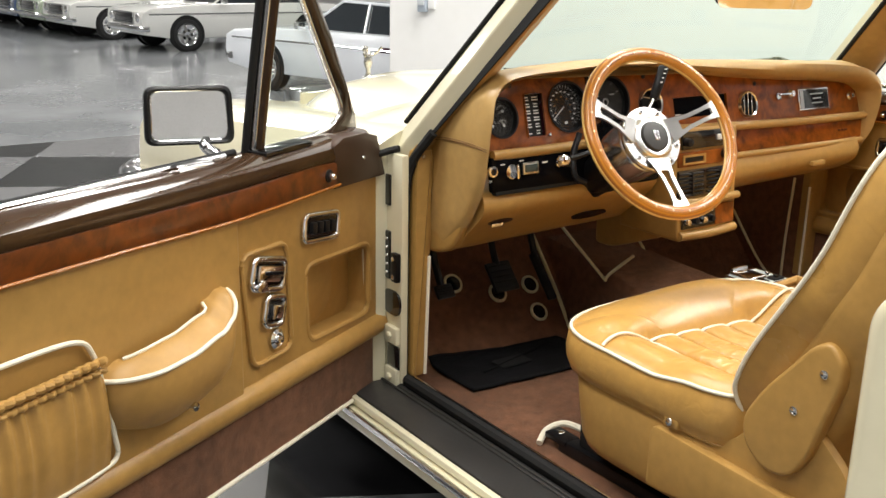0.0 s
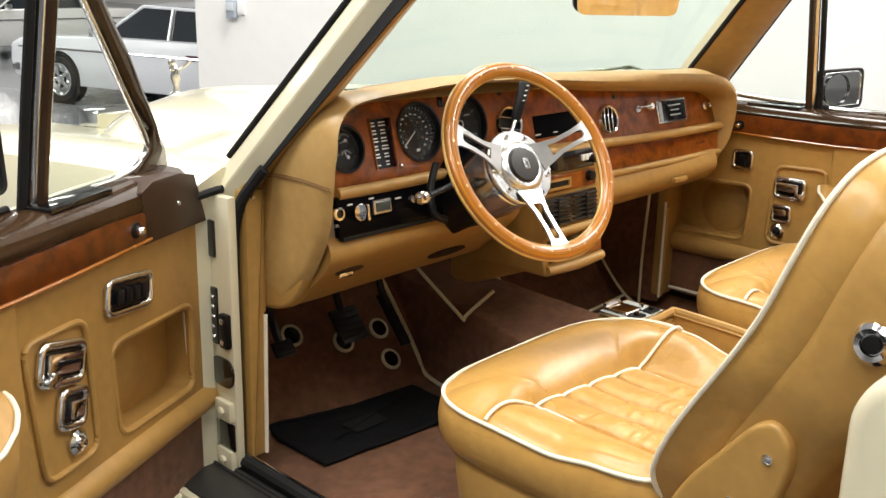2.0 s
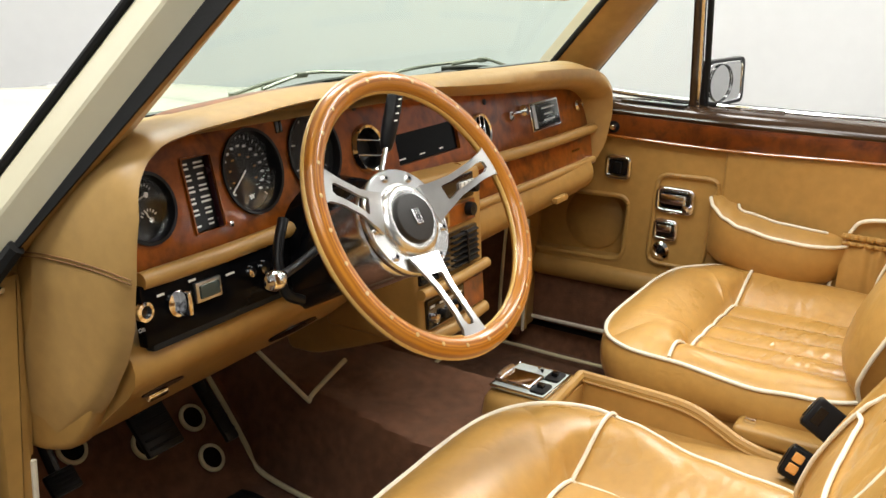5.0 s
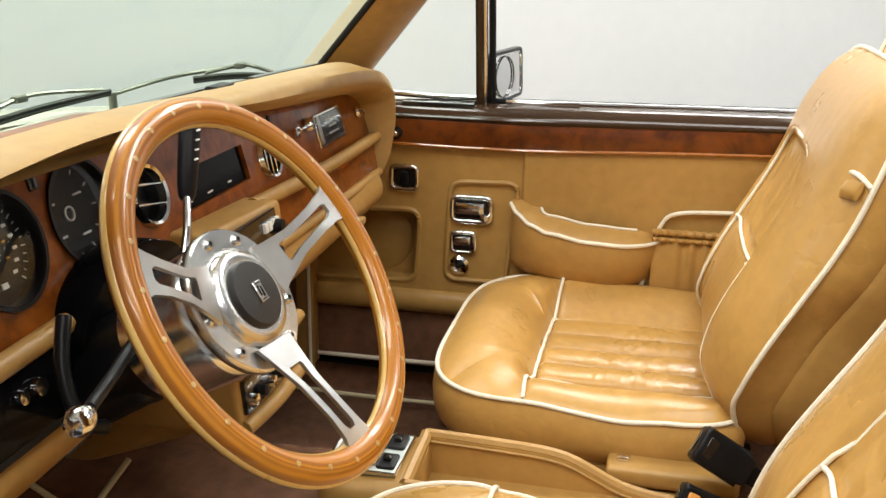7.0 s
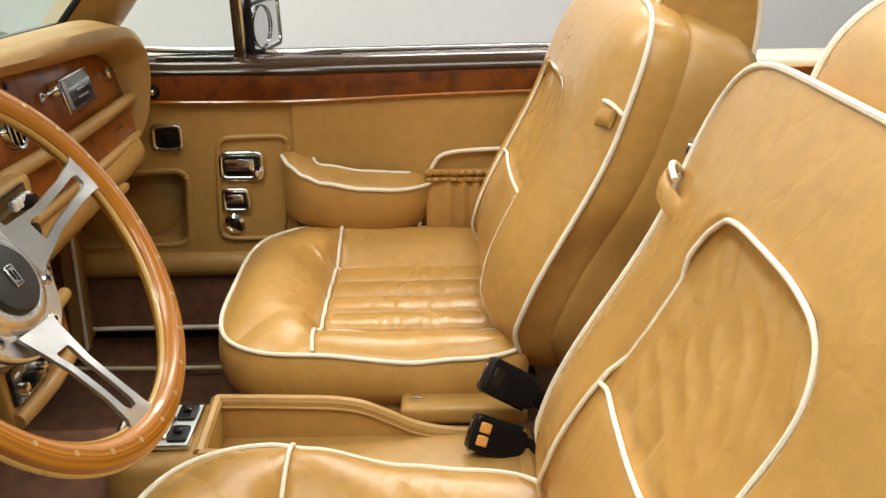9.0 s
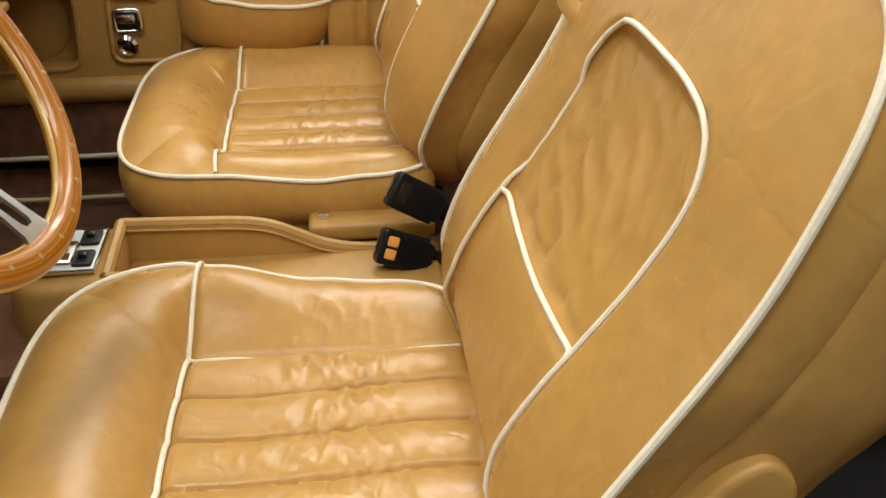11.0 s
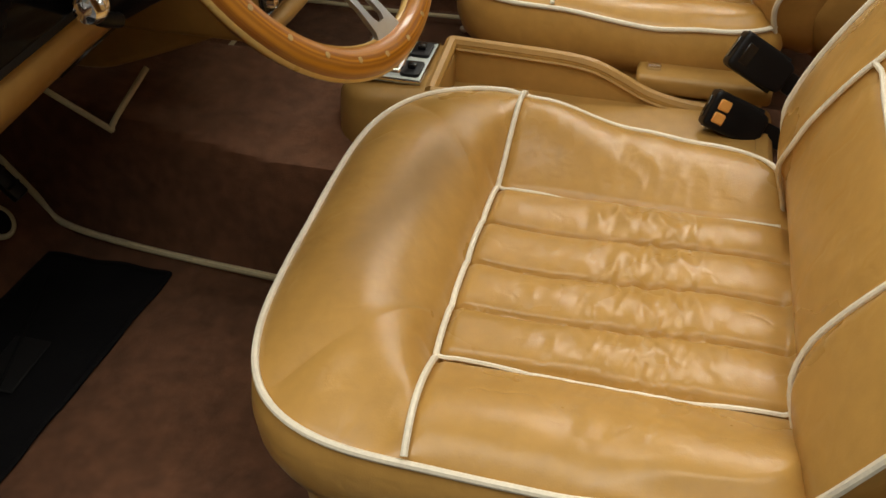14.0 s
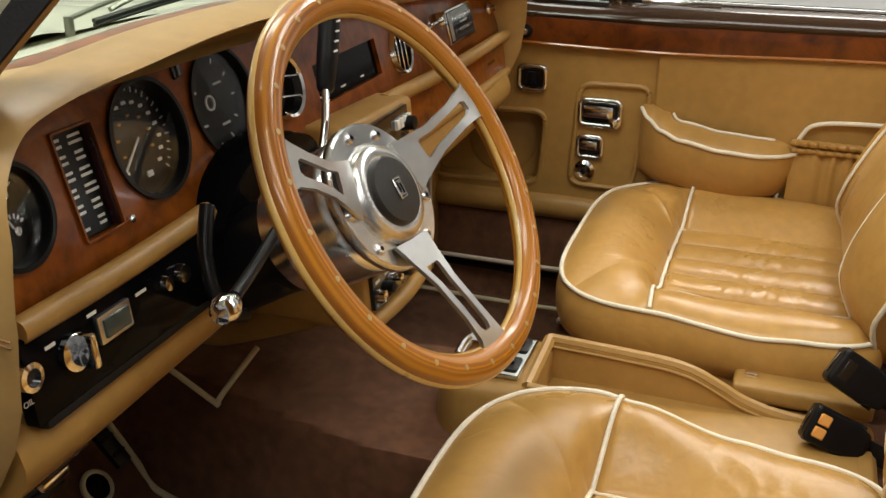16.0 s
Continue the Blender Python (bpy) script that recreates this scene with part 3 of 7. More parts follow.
# windscreen pillars: ivory outside, dark seal, tan trim inside
def driver_pillar():
    """Ivory pillar with a ridge, black seal band, tan inner trim: edge lines given at two heights."""
    def at(line, z):
        (x0, y0), (x1, y1) = line
        k = (z - 0.95) / 0.35
        return Vector((x0 + (x1 - x0) * k, y0 + (y1 - y0) * k, z))
    d_, a_, b_, c_ = ((-0.802, 0.099), (-0.701, -0.196)), ((-0.795, 0.002), (-0.694, -0.289)), ((-0.790, -0.011), (-0.691, -0.330)), ((-0.732, 0.010), (-0.632, -0.291))

    def strip(name, lines, mat, z0, z1):
        rows = []
        for i in range(9):
            z = z0 + (z1 - z0) * i / 8
            rows.append([at(l, z) + Vector(o) for l, o in lines])
        return part(name, from_grid(rows, True, False, True), mat, car, angle=14)
    ridge = ((-0.816, 0.040), (-0.715, -0.253))
    strip("screen_pillar", [(d_, (0, 0, 0)), (d_, (-0.004, -0.006, 0)), (ridge, (0, 0.003, 0)), (ridge, (0.002, -0.003, 0)), (a_, (-0.002, 0.005, 0)), (a_, (0.001, 0, 0)), (a_, (0.045, 0.035, 0)), (d_, (0.060, 0.0, 0))], CREAM, 0.872, 1.50)
    strip("pillar_seal", [(a_, (0.002, 0.001, 0)), (a_, (-0.001, -0.003, 0)), (b_, (-0.004, 0.000, 0)), (b_, (0, 0, 0)), (b_, (0.010, 0.020, 0)), (a_, (0.02, 0.02, 0))], RUBBER, 0.915, 1.50)
    strip("pillar_trim", [(b_, (0.001, 0.001, 0)), (b_, (0.012, 0.002, 0)), (c_, (-0.008, -0.004, 0)), (c_, (0, 0.004, 0)), (c_, (0.012, 0.070, 0)), (b_, (0.02, 0.09, 0))], LEATHER_TRIM, 0.90, 1.50)
    part("pillar_bead", tube([at(d_, 0.955) + Vector((-0.004, 0.006, 0)), at(d_, 1.5) + Vector((-0.004, 0.006, 0))], 0.006, 8), RUBBER, car)
    base, top = Vector((-0.790, 0.145, 0.885)), Vector((-0.690, -0.235, 1.30))
    return base, base + (top - base).normalized() * 0.70


def passenger_pillar():
    """Broad tan trim between the windscreen's seal and the door window's seal, ivory skin outside."""
    def at(line, z):
        (x0, y0), (x1, y1) = line
        k = (z - 1.05) / 0.25
        return Vector((x0 + (x1 - x0) * k, y0 + (y1 - y0) * k, z))
    l_, r_ = ((0.700, -0.023), (0.599, -0.259)), ((0.794, -0.113), (0.690, -0.335))

    def strip(name, lines, mat):
        rows = [[at(l, 0.93 + 0.57 * i / 8) + Vector(o) for l, o in lines] for i in range(9)]
        return part(name, from_grid(rows, True, False, True), mat, car, angle=50)
    # The paler hood leather stands in for light on this trim.
    strip("pillar_trim", [(l_, (0, 0, 0)), (l_, (0.004, -0.018, 0)), (l_, (0.020, -0.046, 0)), (l_, (0.042, -0.068, 0)), (r_, (-0.030, -0.004, 0)), (r_, (-0.010, -0.006, 0)), (r_, (0, 0.004, 0)), (r_, (0, 0.05, 0)), (l_, (0.02, 0.04, 0))], HOOD)
    strip("screen_pillar", [(l_, (0.004, 0.012, 0)), (r_, (0.004, 0.016, 0)), (r_, (0.012, 0.040, 0)), (r_, (0.010, 0.10, 0)), (l_, (0.02, 0.05, 0))], CREAM)
    part("pillar_bead", tube([at(l_, 0.94) + Vector((-0.004, 0.004, 0)), at(l_, 1.5) + Vector((-0.004, 0.004, 0))], 0.007, 8), RUBBER, car)
    part("pillar_seal", tube([at(r_, 0.94) + Vector((0.006, 0.004, 0)), at(r_, 1.5) + Vector((0.006, 0.004, 0))], 0.006, 8), RUBBER, car)
    return at(l_, 0.93), at(l_, 1.475)


PL = driver_pillar()
PR = passenger_pillar()
part("screen_header", tube([PL[1], Vector((-0.4, PL[1].y + 0.05, PL[1].z + 0.012)), Vector((0.4, PL[1].y + 0.05, PL[1].z + 0.012)), PR[1]], 0.035, 10, smooth=5), CREAM, car)


def screen_point(a, b):
    """The curved windscreen: a across, b up."""
    p = PL[0].lerp(PL[1], b)
    x = (p.x + 0.02) * (1 - 2 * a)
    bow = 0.07 * (1 - (1 - 2 * a) ** 2)
    return (x, p.y + 0.025 + bow * (1 - 0.35 * b), p.z + 0.01 + 0.10 * (1 - b) * (1 - (1 - 2 * a) ** 2) * 0.2)


ws = part("windscreen", from_grid([[screen_point(i / 24, j / 10) for j in range(11)] for i in range(25)]), SCREEN, car, label="pale green tinted windscreen glass")
ws.visible_shadow = False


# bonnet, wings and scuttle
def bonnet(a, b):
    """a across from -1 to 1, b from the screen to the nose; beyond the edge the sheet turns down."""
    lip = max(0.0, abs(a) - 1, b - 1)
    a, b = max(-1, min(1, a)), min(1, b)
    x = a * 0.60
    y = 0.44 + (1.28 - 1.06 * abs(x) - 0.10 * (abs(x) < 0.12) * (1 - abs(x) / 0.12)) * b
    z = 0.962 - 0.095 * ((y - 0.46) / 1.17) ** 2 - 0.085 * a ** 4 - 0.045 * b ** 8 * min(1, 0.25 + 2 * abs(a))
    z += 0.010 * math.exp(-(x / 0.06) ** 2)
    return (x, y, z - 1.2 * lip)


part("bonnet", from_grid([[bonnet(-1.1 + 2.2 * i / 44, 1.1 * j / 33) for j in range(34)] for i in range(45)]), CREAM, car, label="long ivory bonnet")
part("bonnet_edge", tube([bonnet(-1 + 2 * i / 40, 1.0) for i in range(41)], 0.0045, 6), POLISHED, car)
part("bonnet_gutter", from_grid([[(-0.78 + 1.56 * i / 8, 0.40 + 1.28 * j / 6, 0.872 - 0.125 * (j / 6) ** 1.15) for j in range(7)] for i in range(9)]), CREAM, car)
part("scuttle", from_grid([[(x, 0.30 + 0.17 * j / 5 - 0.10 * (abs(x) / 0.78) ** 2 * (1 - j / 5), 0.965 + 0.012 * math.sin(j) - 0.05 * (abs(x) / 0.78) ** 4) for j in range(6)] for x in [-0.80 + 1.6 * i / 30 for i in range(31)]]), CREAM, car)


# Sheet added below the screen to keep light out of the footwell.
part("screen_light_block", from_grid([[(x, 0.03 + 0.060 * (1 - (x / 0.74) ** 2) + 0.30 * k, (1.045 - 0.03 * (x + 0.74) / 1.48) * (1 - k) + 0.895 * k) for k in (0, 0.35, 0.7, 1)] for x in [-0.66 + 1.32 * i / 20 for i in range(21)]]), RUBBER, car, label="black sheet added under the windscreen to block light")
part("fire_wall", rbox(1.60, 0.03, 0.56, 0.004, 2, (0, 0.50, 0.57)), RUBBER, car)


def wing(s):
    prof = [(0.55, 0.90), (0.62, 0.915), (0.72, 0.935), (0.82, 0.935), (0.885, 0.905), (0.915, 0.84), (0.925, 0.72), (0.92, 0.50), (0.90, 0.30), (0.86, 0.30), (0.86, 0.6), (0.82, 0.85), (0.60, 0.86)]
    rows = []
    for i in range(16):
        y = 0.10 + 1.75 * i / 15
        k = i / 15
        rows.append([(s * (px * (1 - 0.05 * k ** 3) - (0.22 * k if px < 0.66 else 0)), y, pz - 0.145 * k ** 1.25 * (1 if pz > 0.6 else 0)) for px, pz in prof])
    part("wing", from_grid(rows, True, False, True), CREAM, car)
    part("headlamp_bezel", moved(lathe([(0.0001, 0), (0.085, 0), (0.095, 0.02), (0.09, 0.045), (0.07, 0.05), (0.0001, 0.05)], 24), T(s * 0.72, 1.84, 0.72) @ pose(0, 0, 0, -90)), CHROME, car)


wing(-1)
wing(1)
part("bumper", tube([(-0.90, 1.60, 0.50), (-0.86, 1.95, 0.50), (-0.4, 2.06, 0.50), (0.4, 2.06, 0.50), (0.86, 1.95, 0.50), (0.90, 1.60, 0.50)], 0.06, 10, smooth=6), CHROME, car)
part("grille_shell", rbox(0.62, 0.14, 0.50, 0.012, 2, (0, 1.695, 0.575)), CHROME, car)
orn = joined(moved(lathe([(0.0001, 0), (0.022, 0), (0.020, 0.012), (0.010, 0.02), (0.008, 0.035), (0.016, 0.06), (0.012, 0.085), (0.006, 0.10), (0.0001, 0.105)], 16), I4),
             tube([(0.006, 0.0, 0.080), (0.024, -0.012, 0.092), (0.040, -0.028, 0.112)], 0.0045, 8, smooth=4), tube([(-0.006, 0.0, 0.080), (-0.022, -0.012, 0.088), (-0.030, -0.030, 0.098)], 0.0055, 8, smooth=4),
             moved(lathe([(0.0001, -0.012), (0.009, -0.008), (0.012, 0.0), (0.009, 0.008), (0.0001, 0.012)], 14), T(-0.008, 0.004, 0.104)))
# Chrome colour darkened in place of the dark reflections it lacks.
part("bonnet_ornament", orn, surface("darkened_chrome", (0.50, 0.48, 0.44), 0.22, 1.0, 0.4, 60), car, T(0, 1.63, 0.848) @ Matrix.Diagonal((1.15, 1.15, 1.2, 1)), label="small polished bonnet ornament")


def rear_quarter(s):
    part("rear_quarter", prism(round_poly([(-2.6, 0.28), (-1.185, 0.28), (-1.185, 0.90), (-1.22, 0.945), (-2.6, 0.955)], 0.03), 0.13, 0.02, 3), CREAM, car, frame_of(Vector((s * 0.925, 0, 0)), YN, -XN * s, ZN))
    part("quarter_trim", prism(round_poly([(-2.4, 0.30), (-1.20, 0.30), (-1.20, 0.93), (-2.4, 0.95)], 0.03), 0.03, 0.008), LEATHER_TRIM, car, frame_of(Vector((s * 0.793, 0, 0)), YN, -XN * s, ZN))
    part("quarter_burl", prism(round_poly([(-2.4, 0.895), (-1.20, 0.885), (-1.20, 0.93), (-2.4, 0.945)], 0.004), 0.01, 0.003), BURL, car, frame_of(Vector((s * 0.765, 0, 0)), YN, -XN * s, ZN))
    part("latch_plate", rbox(0.03, 0.012, 0.11, 0.004, 2, (s * 0.855, -1.180, 0.63)), POLISHED, car)
    part("latch_pin", moved(lathe([(0.0001, 0), (0.014, 0), (0.014, 0.02), (0.008, 0.028), (0.0001, 0.028)], 14), T(s * 0.855, -1.186, 0.635) @ pose(0, 0, 0, 90)), POLISHED, car)


rear_quarter(-1)
rear_quarter(1)
part("rear_bulkhead", rbox(1.56, 0.06, 0.66, 0.02, 2, (0, -2.2, 0.60)), LEATHER_TRIM, car)
part("rear_seat", rbox(1.30, 0.50, 0.28, 0.06, 4, (0, -1.90, 0.42)), LEATHER, car, label="tan leather rear bench")


# wipers parked along the screen's foot
def wiper(pivot, rise, nut, tip, b0, b1):
    pivot, rise, nut, tip, b0, b1 = (Vector(p) for p in (pivot, rise, nut, tip, b0, b1))
    e = part("wiper", joined(
        tube([pivot, rise, nut], 0.0040, 8, smooth=6),
        tube([pivot - ZN * 0.04, pivot + ZN * 0.004], 0.008, 10),
        tube([nut.lerp(b0, 0.75) + ZN * 0.004, nut + ZN * 0.001, nut.lerp(b1, 0.35) + ZN * 0.006, tip], 0.0042, 6, smooth=4),
        moved(rbox(0.030, 0.016, 0.012, 0.004, 2), Matrix.Translation(nut)),
    ), OLIVE_METAL, car)
    part("wiper_blade", joined(tube([b0, b0.lerp(b1, 0.5) + ZN * 0.005, b1], 0.0045, 6, smooth=5), tube([b0 - ZN * 0.007, b0.lerp(b1, 0.5) - ZN * 0.002, b1 - ZN * 0.006], 0.0032, 6, smooth=5)), OLIVE_DARK, e)


OLIVE_DARK = surface("olive_wiper_rubber", (0.06, 0.06, 0.045), 0.6, 0, 0.15, 30)
OLIVE_METAL = surface("dulled_olive_metal", (0.30, 0.30, 0.24), 0.35, 0.6, 0.12, 20)
wiper((0.005, 0.381, 1.000), (0.075, 0.345, 1.022), (0.138, 0.309, 1.035), (0.325, 0.272, 1.026), (-0.030, 0.306, 1.008), (0.342, 0.267, 1.022))
wiper((0.376, 0.283, 1.010), (0.497, 0.224, 1.030), (0.574, 0.113, 1.048), (0.592, 0.051, 1.035), (0.490, 0.175, 1.030), (0.586, 0.048, 1.030))

# pedals on the toe board
TOE = Vector((0, -0.755, 0.656))


def pedal(x, y, z, w, h, name="pedal"):
    m = aim((x, y, z), TOE, (0, 0.656, 0.755))
    pd = part(name, rbox(w, h, 0.012, 0.005, 2), BLACK, car, m)
    for k in range(5):
        part("rib", rbox(w * 0.86, 0.005, 0.004, 0.0015, 1, (0, -h * 0.36 + h * 0.18 * k, 0.008)), RUBBER, pd, m)
    part("pedal_arm", tube([(x, y + 0.01, z), (x, y + 0.06, z + 0.10), (x, y + 0.10, z + 0.28)], 0.010, 8, smooth=4), BLACK, pd)
    return pd


pedal(-0.418, 0.200, 0.480, 0.082, 0.090, "brake_pedal")
pedal(-0.246, 0.225, 0.445, 0.030, 0.150, "accelerator_pedal")
pedal(-0.620, 0.190, 0.475, 0.055, 0.040, "parking_pedal")
for gx, gy, gr in ((-0.241, 0.293, 0.025), (-0.249, 0.237, 0.025), (-0.364, 0.290, 0.026), (-0.500, 0.325, 0.026)):
    gz = 0.262 + (gy - TOE_Y) * 1.20 + 0.004
    part("carpet_grommet", from_grid([[Vector((math.cos(2 * math.pi * i / 24) * (gr + 0.0045 * math.cos(2 * math.pi * j / 8)), math.sin(2 * math.pi * i / 24) * (gr + 0.0045 * math.cos(2 * math.pi * j / 8)), 0.005 * math.sin(2 * math.pi * j / 8))) for j in range(8)] for i in range(24)], True, True), BINDING, car, aim((gx, gy - 0.006, gz), TOE))
    part("grommet_hole", lathe([(0.0001, 0), (gr - 0.003, 0), (gr - 0.003, 0.003), (0.0001, 0.003)], 20), GLOSS_BLACK, car, aim((gx, gy - 0.005, gz), TOE))


# ---------------------------------------------------------------- inside mirror
def inside_mirror():
    e = empty("rear_view_mirror", "interior mirror with a thin black surround hung from the windscreen", "mirror", m=aim((0.02, -0.245, 1.252), (-0.66, -0.72, -0.22)))
    poly = round_poly([(-0.12, -0.032), (0.12, -0.032), (0.115, 0.032), (-0.115, 0.032)], 0.02)
    part("housing", prism(poly, 0.022, 0.005), BLACK, e, pose(0, 0, -0.022, 90, 0, 0) @ Matrix.Diagonal((1, -1, 1, 1)) @ T(0, -0.0, 0))
    part("glass", prism([(x * 0.965, z * 0.90) for x, z in poly], 0.003, 0), MIRROR, e, pose(0, 0, 0.004, 90, 0, 0))
    part("stem", tube([(0, 0, -0.02), (0, 0.05, -0.04), (0, 0.12, -0.05)], 0.007, 8, smooth=4), CHROME, e)


inside_mirror()


# ---------------------------------------------------------------- seats
def squircle(a, b, n):
    m = max(abs(a), abs(b))
    if m < 1e-9:
        return 0.0, 0.0
    k = m / (abs(a) ** n + abs(b) ** n) ** (1 / n)
    return a * k, b * k


def smooth01(v):
    v = max(0.0, min(1.0, v))
    return v * v * (3 - 2 * v)


CW, CD = 0.307, 0.265       # half width and half depth of the cushion
SEAM_Y, PANEL = -0.180, 0.160
# height of the piped edge along the cushion, (distance back, height): driver's and passenger's, -x side and +x side
EDGES = {3.0: ([(0, 0.591), (0.20, 0.590), (0.32, 0.585), (0.42, 0.600), (0.53, 0.606)], [(0, 0.595), (0.16, 0.600), (0.21, 0.592), (0.34, 0.563), (0.42, 0.556), (0.53, 0.550)]),
         11.0: ([(0, 0.592), (0.19, 0.592), (0.34, 0.577), (0.42, 0.583), (0.53, 0.590)], [(0, 0.594), (0.18, 0.600), (0.34, 0.590), (0.53, 0.585)])}


def eased(v, pts):
    for (a, p), (b, q) in zip(pts, pts[1:]):
        if v <= b:
            return p + (q - p) * smooth01((v - a) / (b - a))
    return pts[-1][1]


def edge_z(X, Y, seed):
    """The piped edge rises and sinks where the cushion is worn."""
    lo, hi = EDGES[seed]
    k = smooth01((X / CW + 0.55) / 1.1)
    return eased(-Y, lo) * (1 - k) + eased(-Y, hi) * k


def seam_y(X, seed=0.0):
    st = 0.007 * smooth01((-X - PANEL + 0.003) / 0.006) if seed == 11.0 else 0.0
    return SEAM_Y - 0.011 * (X / 0.31) ** 2 + st


def cushion_z(X, Y, m, seed, ab=None):
    """Height of the cushion's top: front roll, side rolls, four pleats and creases of wear."""
    e = 1 - m ** 5
    ez = edge_z(X, Y, seed)
    sy = seam_y(X, seed)
    ax = abs(X)
    roll = math.exp(-((Y + 0.095) / 0.085) ** 2)
    front = ez + 0.052 * (1 - m ** 3.4) ** 0.85
    if ab:
        front = ez + 0.053 * ((1 - abs(ab[0]) ** 3.8) * (1 - max(0.0, ab[1]) ** 3.2)) ** 0.75
    zp = 0.562 - (0.068 if seed == 3.0 else 0.03) * X      # level of the sunken pleats
    q = max(0.0, min(1.0, (CW - ax) / (CW - PANEL)))
    back = ez + (zp - ez) * smooth01(q) + 0.023 * math.sin(math.pi * q ** 0.75)
    if ax < PANEL:
        pl = (X + PANEL) / (2 * PANEL) * 4 - (0.10 if seed == 3.0 else 0.05) * math.sin(math.pi * (X + PANEL) / (2 * PANEL)) * math.sin(3.4 * (Y - sy) / 0.2)
        behind = smooth01((sy + 0.010 - Y) / 0.022)
        back += behind * 0.0125 * (abs(math.sin(math.pi * pl)) ** 0.50 - 0.12)
        back -= behind * 0.0035 * math.exp(-(((pl - round(pl)) * PANEL / 2) / 0.0032) ** 2)
    back -= 0.004 * math.exp(-((ax - PANEL) / 0.006) ** 2)
    g = min(1.0, (CW - ax) / CW * 1.35)                    # ahead of the seam the leather is one smooth roll
    ahead = ez + (zp + 0.006 - ez) * smooth01(g) + 0.016 * math.sin(math.pi * g) ** 2
    back = ahead + (back - ahead) * smooth01((sy + 0.030 - Y) / 0.034)
    back += (ez - back) * smooth01((m - 0.92) / 0.08) * smooth01((-Y - 0.34) / 0.12)
    r = max(0.0, min(1.0, (sy + 0.150 - Y) / 0.150)) ** 1.9
    rear = smooth01((sy + 0.02 - Y) / 0.04)
    z = front * (1 - r) + back * r
    z -= 0.006 * math.exp(-((Y - sy) / 0.008) ** 2) * e
    mid = math.exp(-((Y + 0.36) / 0.10) ** 2) * (0.35 + 0.65 * rear)
    w = noise.noise((X * 15 + seed + Y * 9, Y * 36 - X * 8, seed)) ; w2 = noise.noise((X * 40 + 7, Y * 70 + seed, 3.1))
    z += e * ((0.0022 if seed == 3.0 else 0.0012) * mid * (0.5 if ax > PANEL else 1.0) * (1 - abs(w) * 3.0) + 0.0003 * mid * w2 + 0.0022 * noise.noise((X * 9, Y * 9, seed)))
    if ax < PANEL + 0.1:
        fold = noise.noise((X * 7 + seed, Y * 58 + X * 16, seed + 4))
        z += e * rear * 0.0014 * math.exp(-((Y + 0.37) / 0.085) ** 2) * max(0.0, 1 - 4.2 * abs(fold)) * (1.0 if ax < PANEL else 0.5)
    z += e * 0.0006 * roll * (1 - 2.5 * abs(noise.noise((X * 11 + 4, Y * 20, seed + 2))))
    return z


def cushion_edge(th):
    c, s = math.cos(th), math.sin(th)
    k = 1 / max(abs(c), abs(s))
    a, b = squircle(c * k, s * k, 4.0 if s > 0 else 9.0)
    return a * CW, (b * 0.965 if b > 0 else b) * CD - CD, a, b


def settle(rows, seed):
    """Round off the front roll ahead of the cross seam."""
    z = np.array([[p[2] for p in r] for r in rows])
    w = np.array([[smooth01((p[1] - seam_y(p[0], seed) - 0.010) / 0.035) for p in r] for r in rows])
    w[:4, :] = w[-4:, :] = 0
    w[:, :4] = w[:, -4:] = 0
    for k in range(45):
        mean = z.copy()
        mean[1:-1, 1:-1] = (z[2:, 1:-1] + z[:-2, 1:-1] + z[1:-1, 2:] + z[1:-1, :-2]) / 4
        z += w * 0.9 * (mean - z)
    for i, r in enumerate(rows):
        for j, p in enumerate(r):
            r[j] = (p[0], p[1], float(z[i, j]))


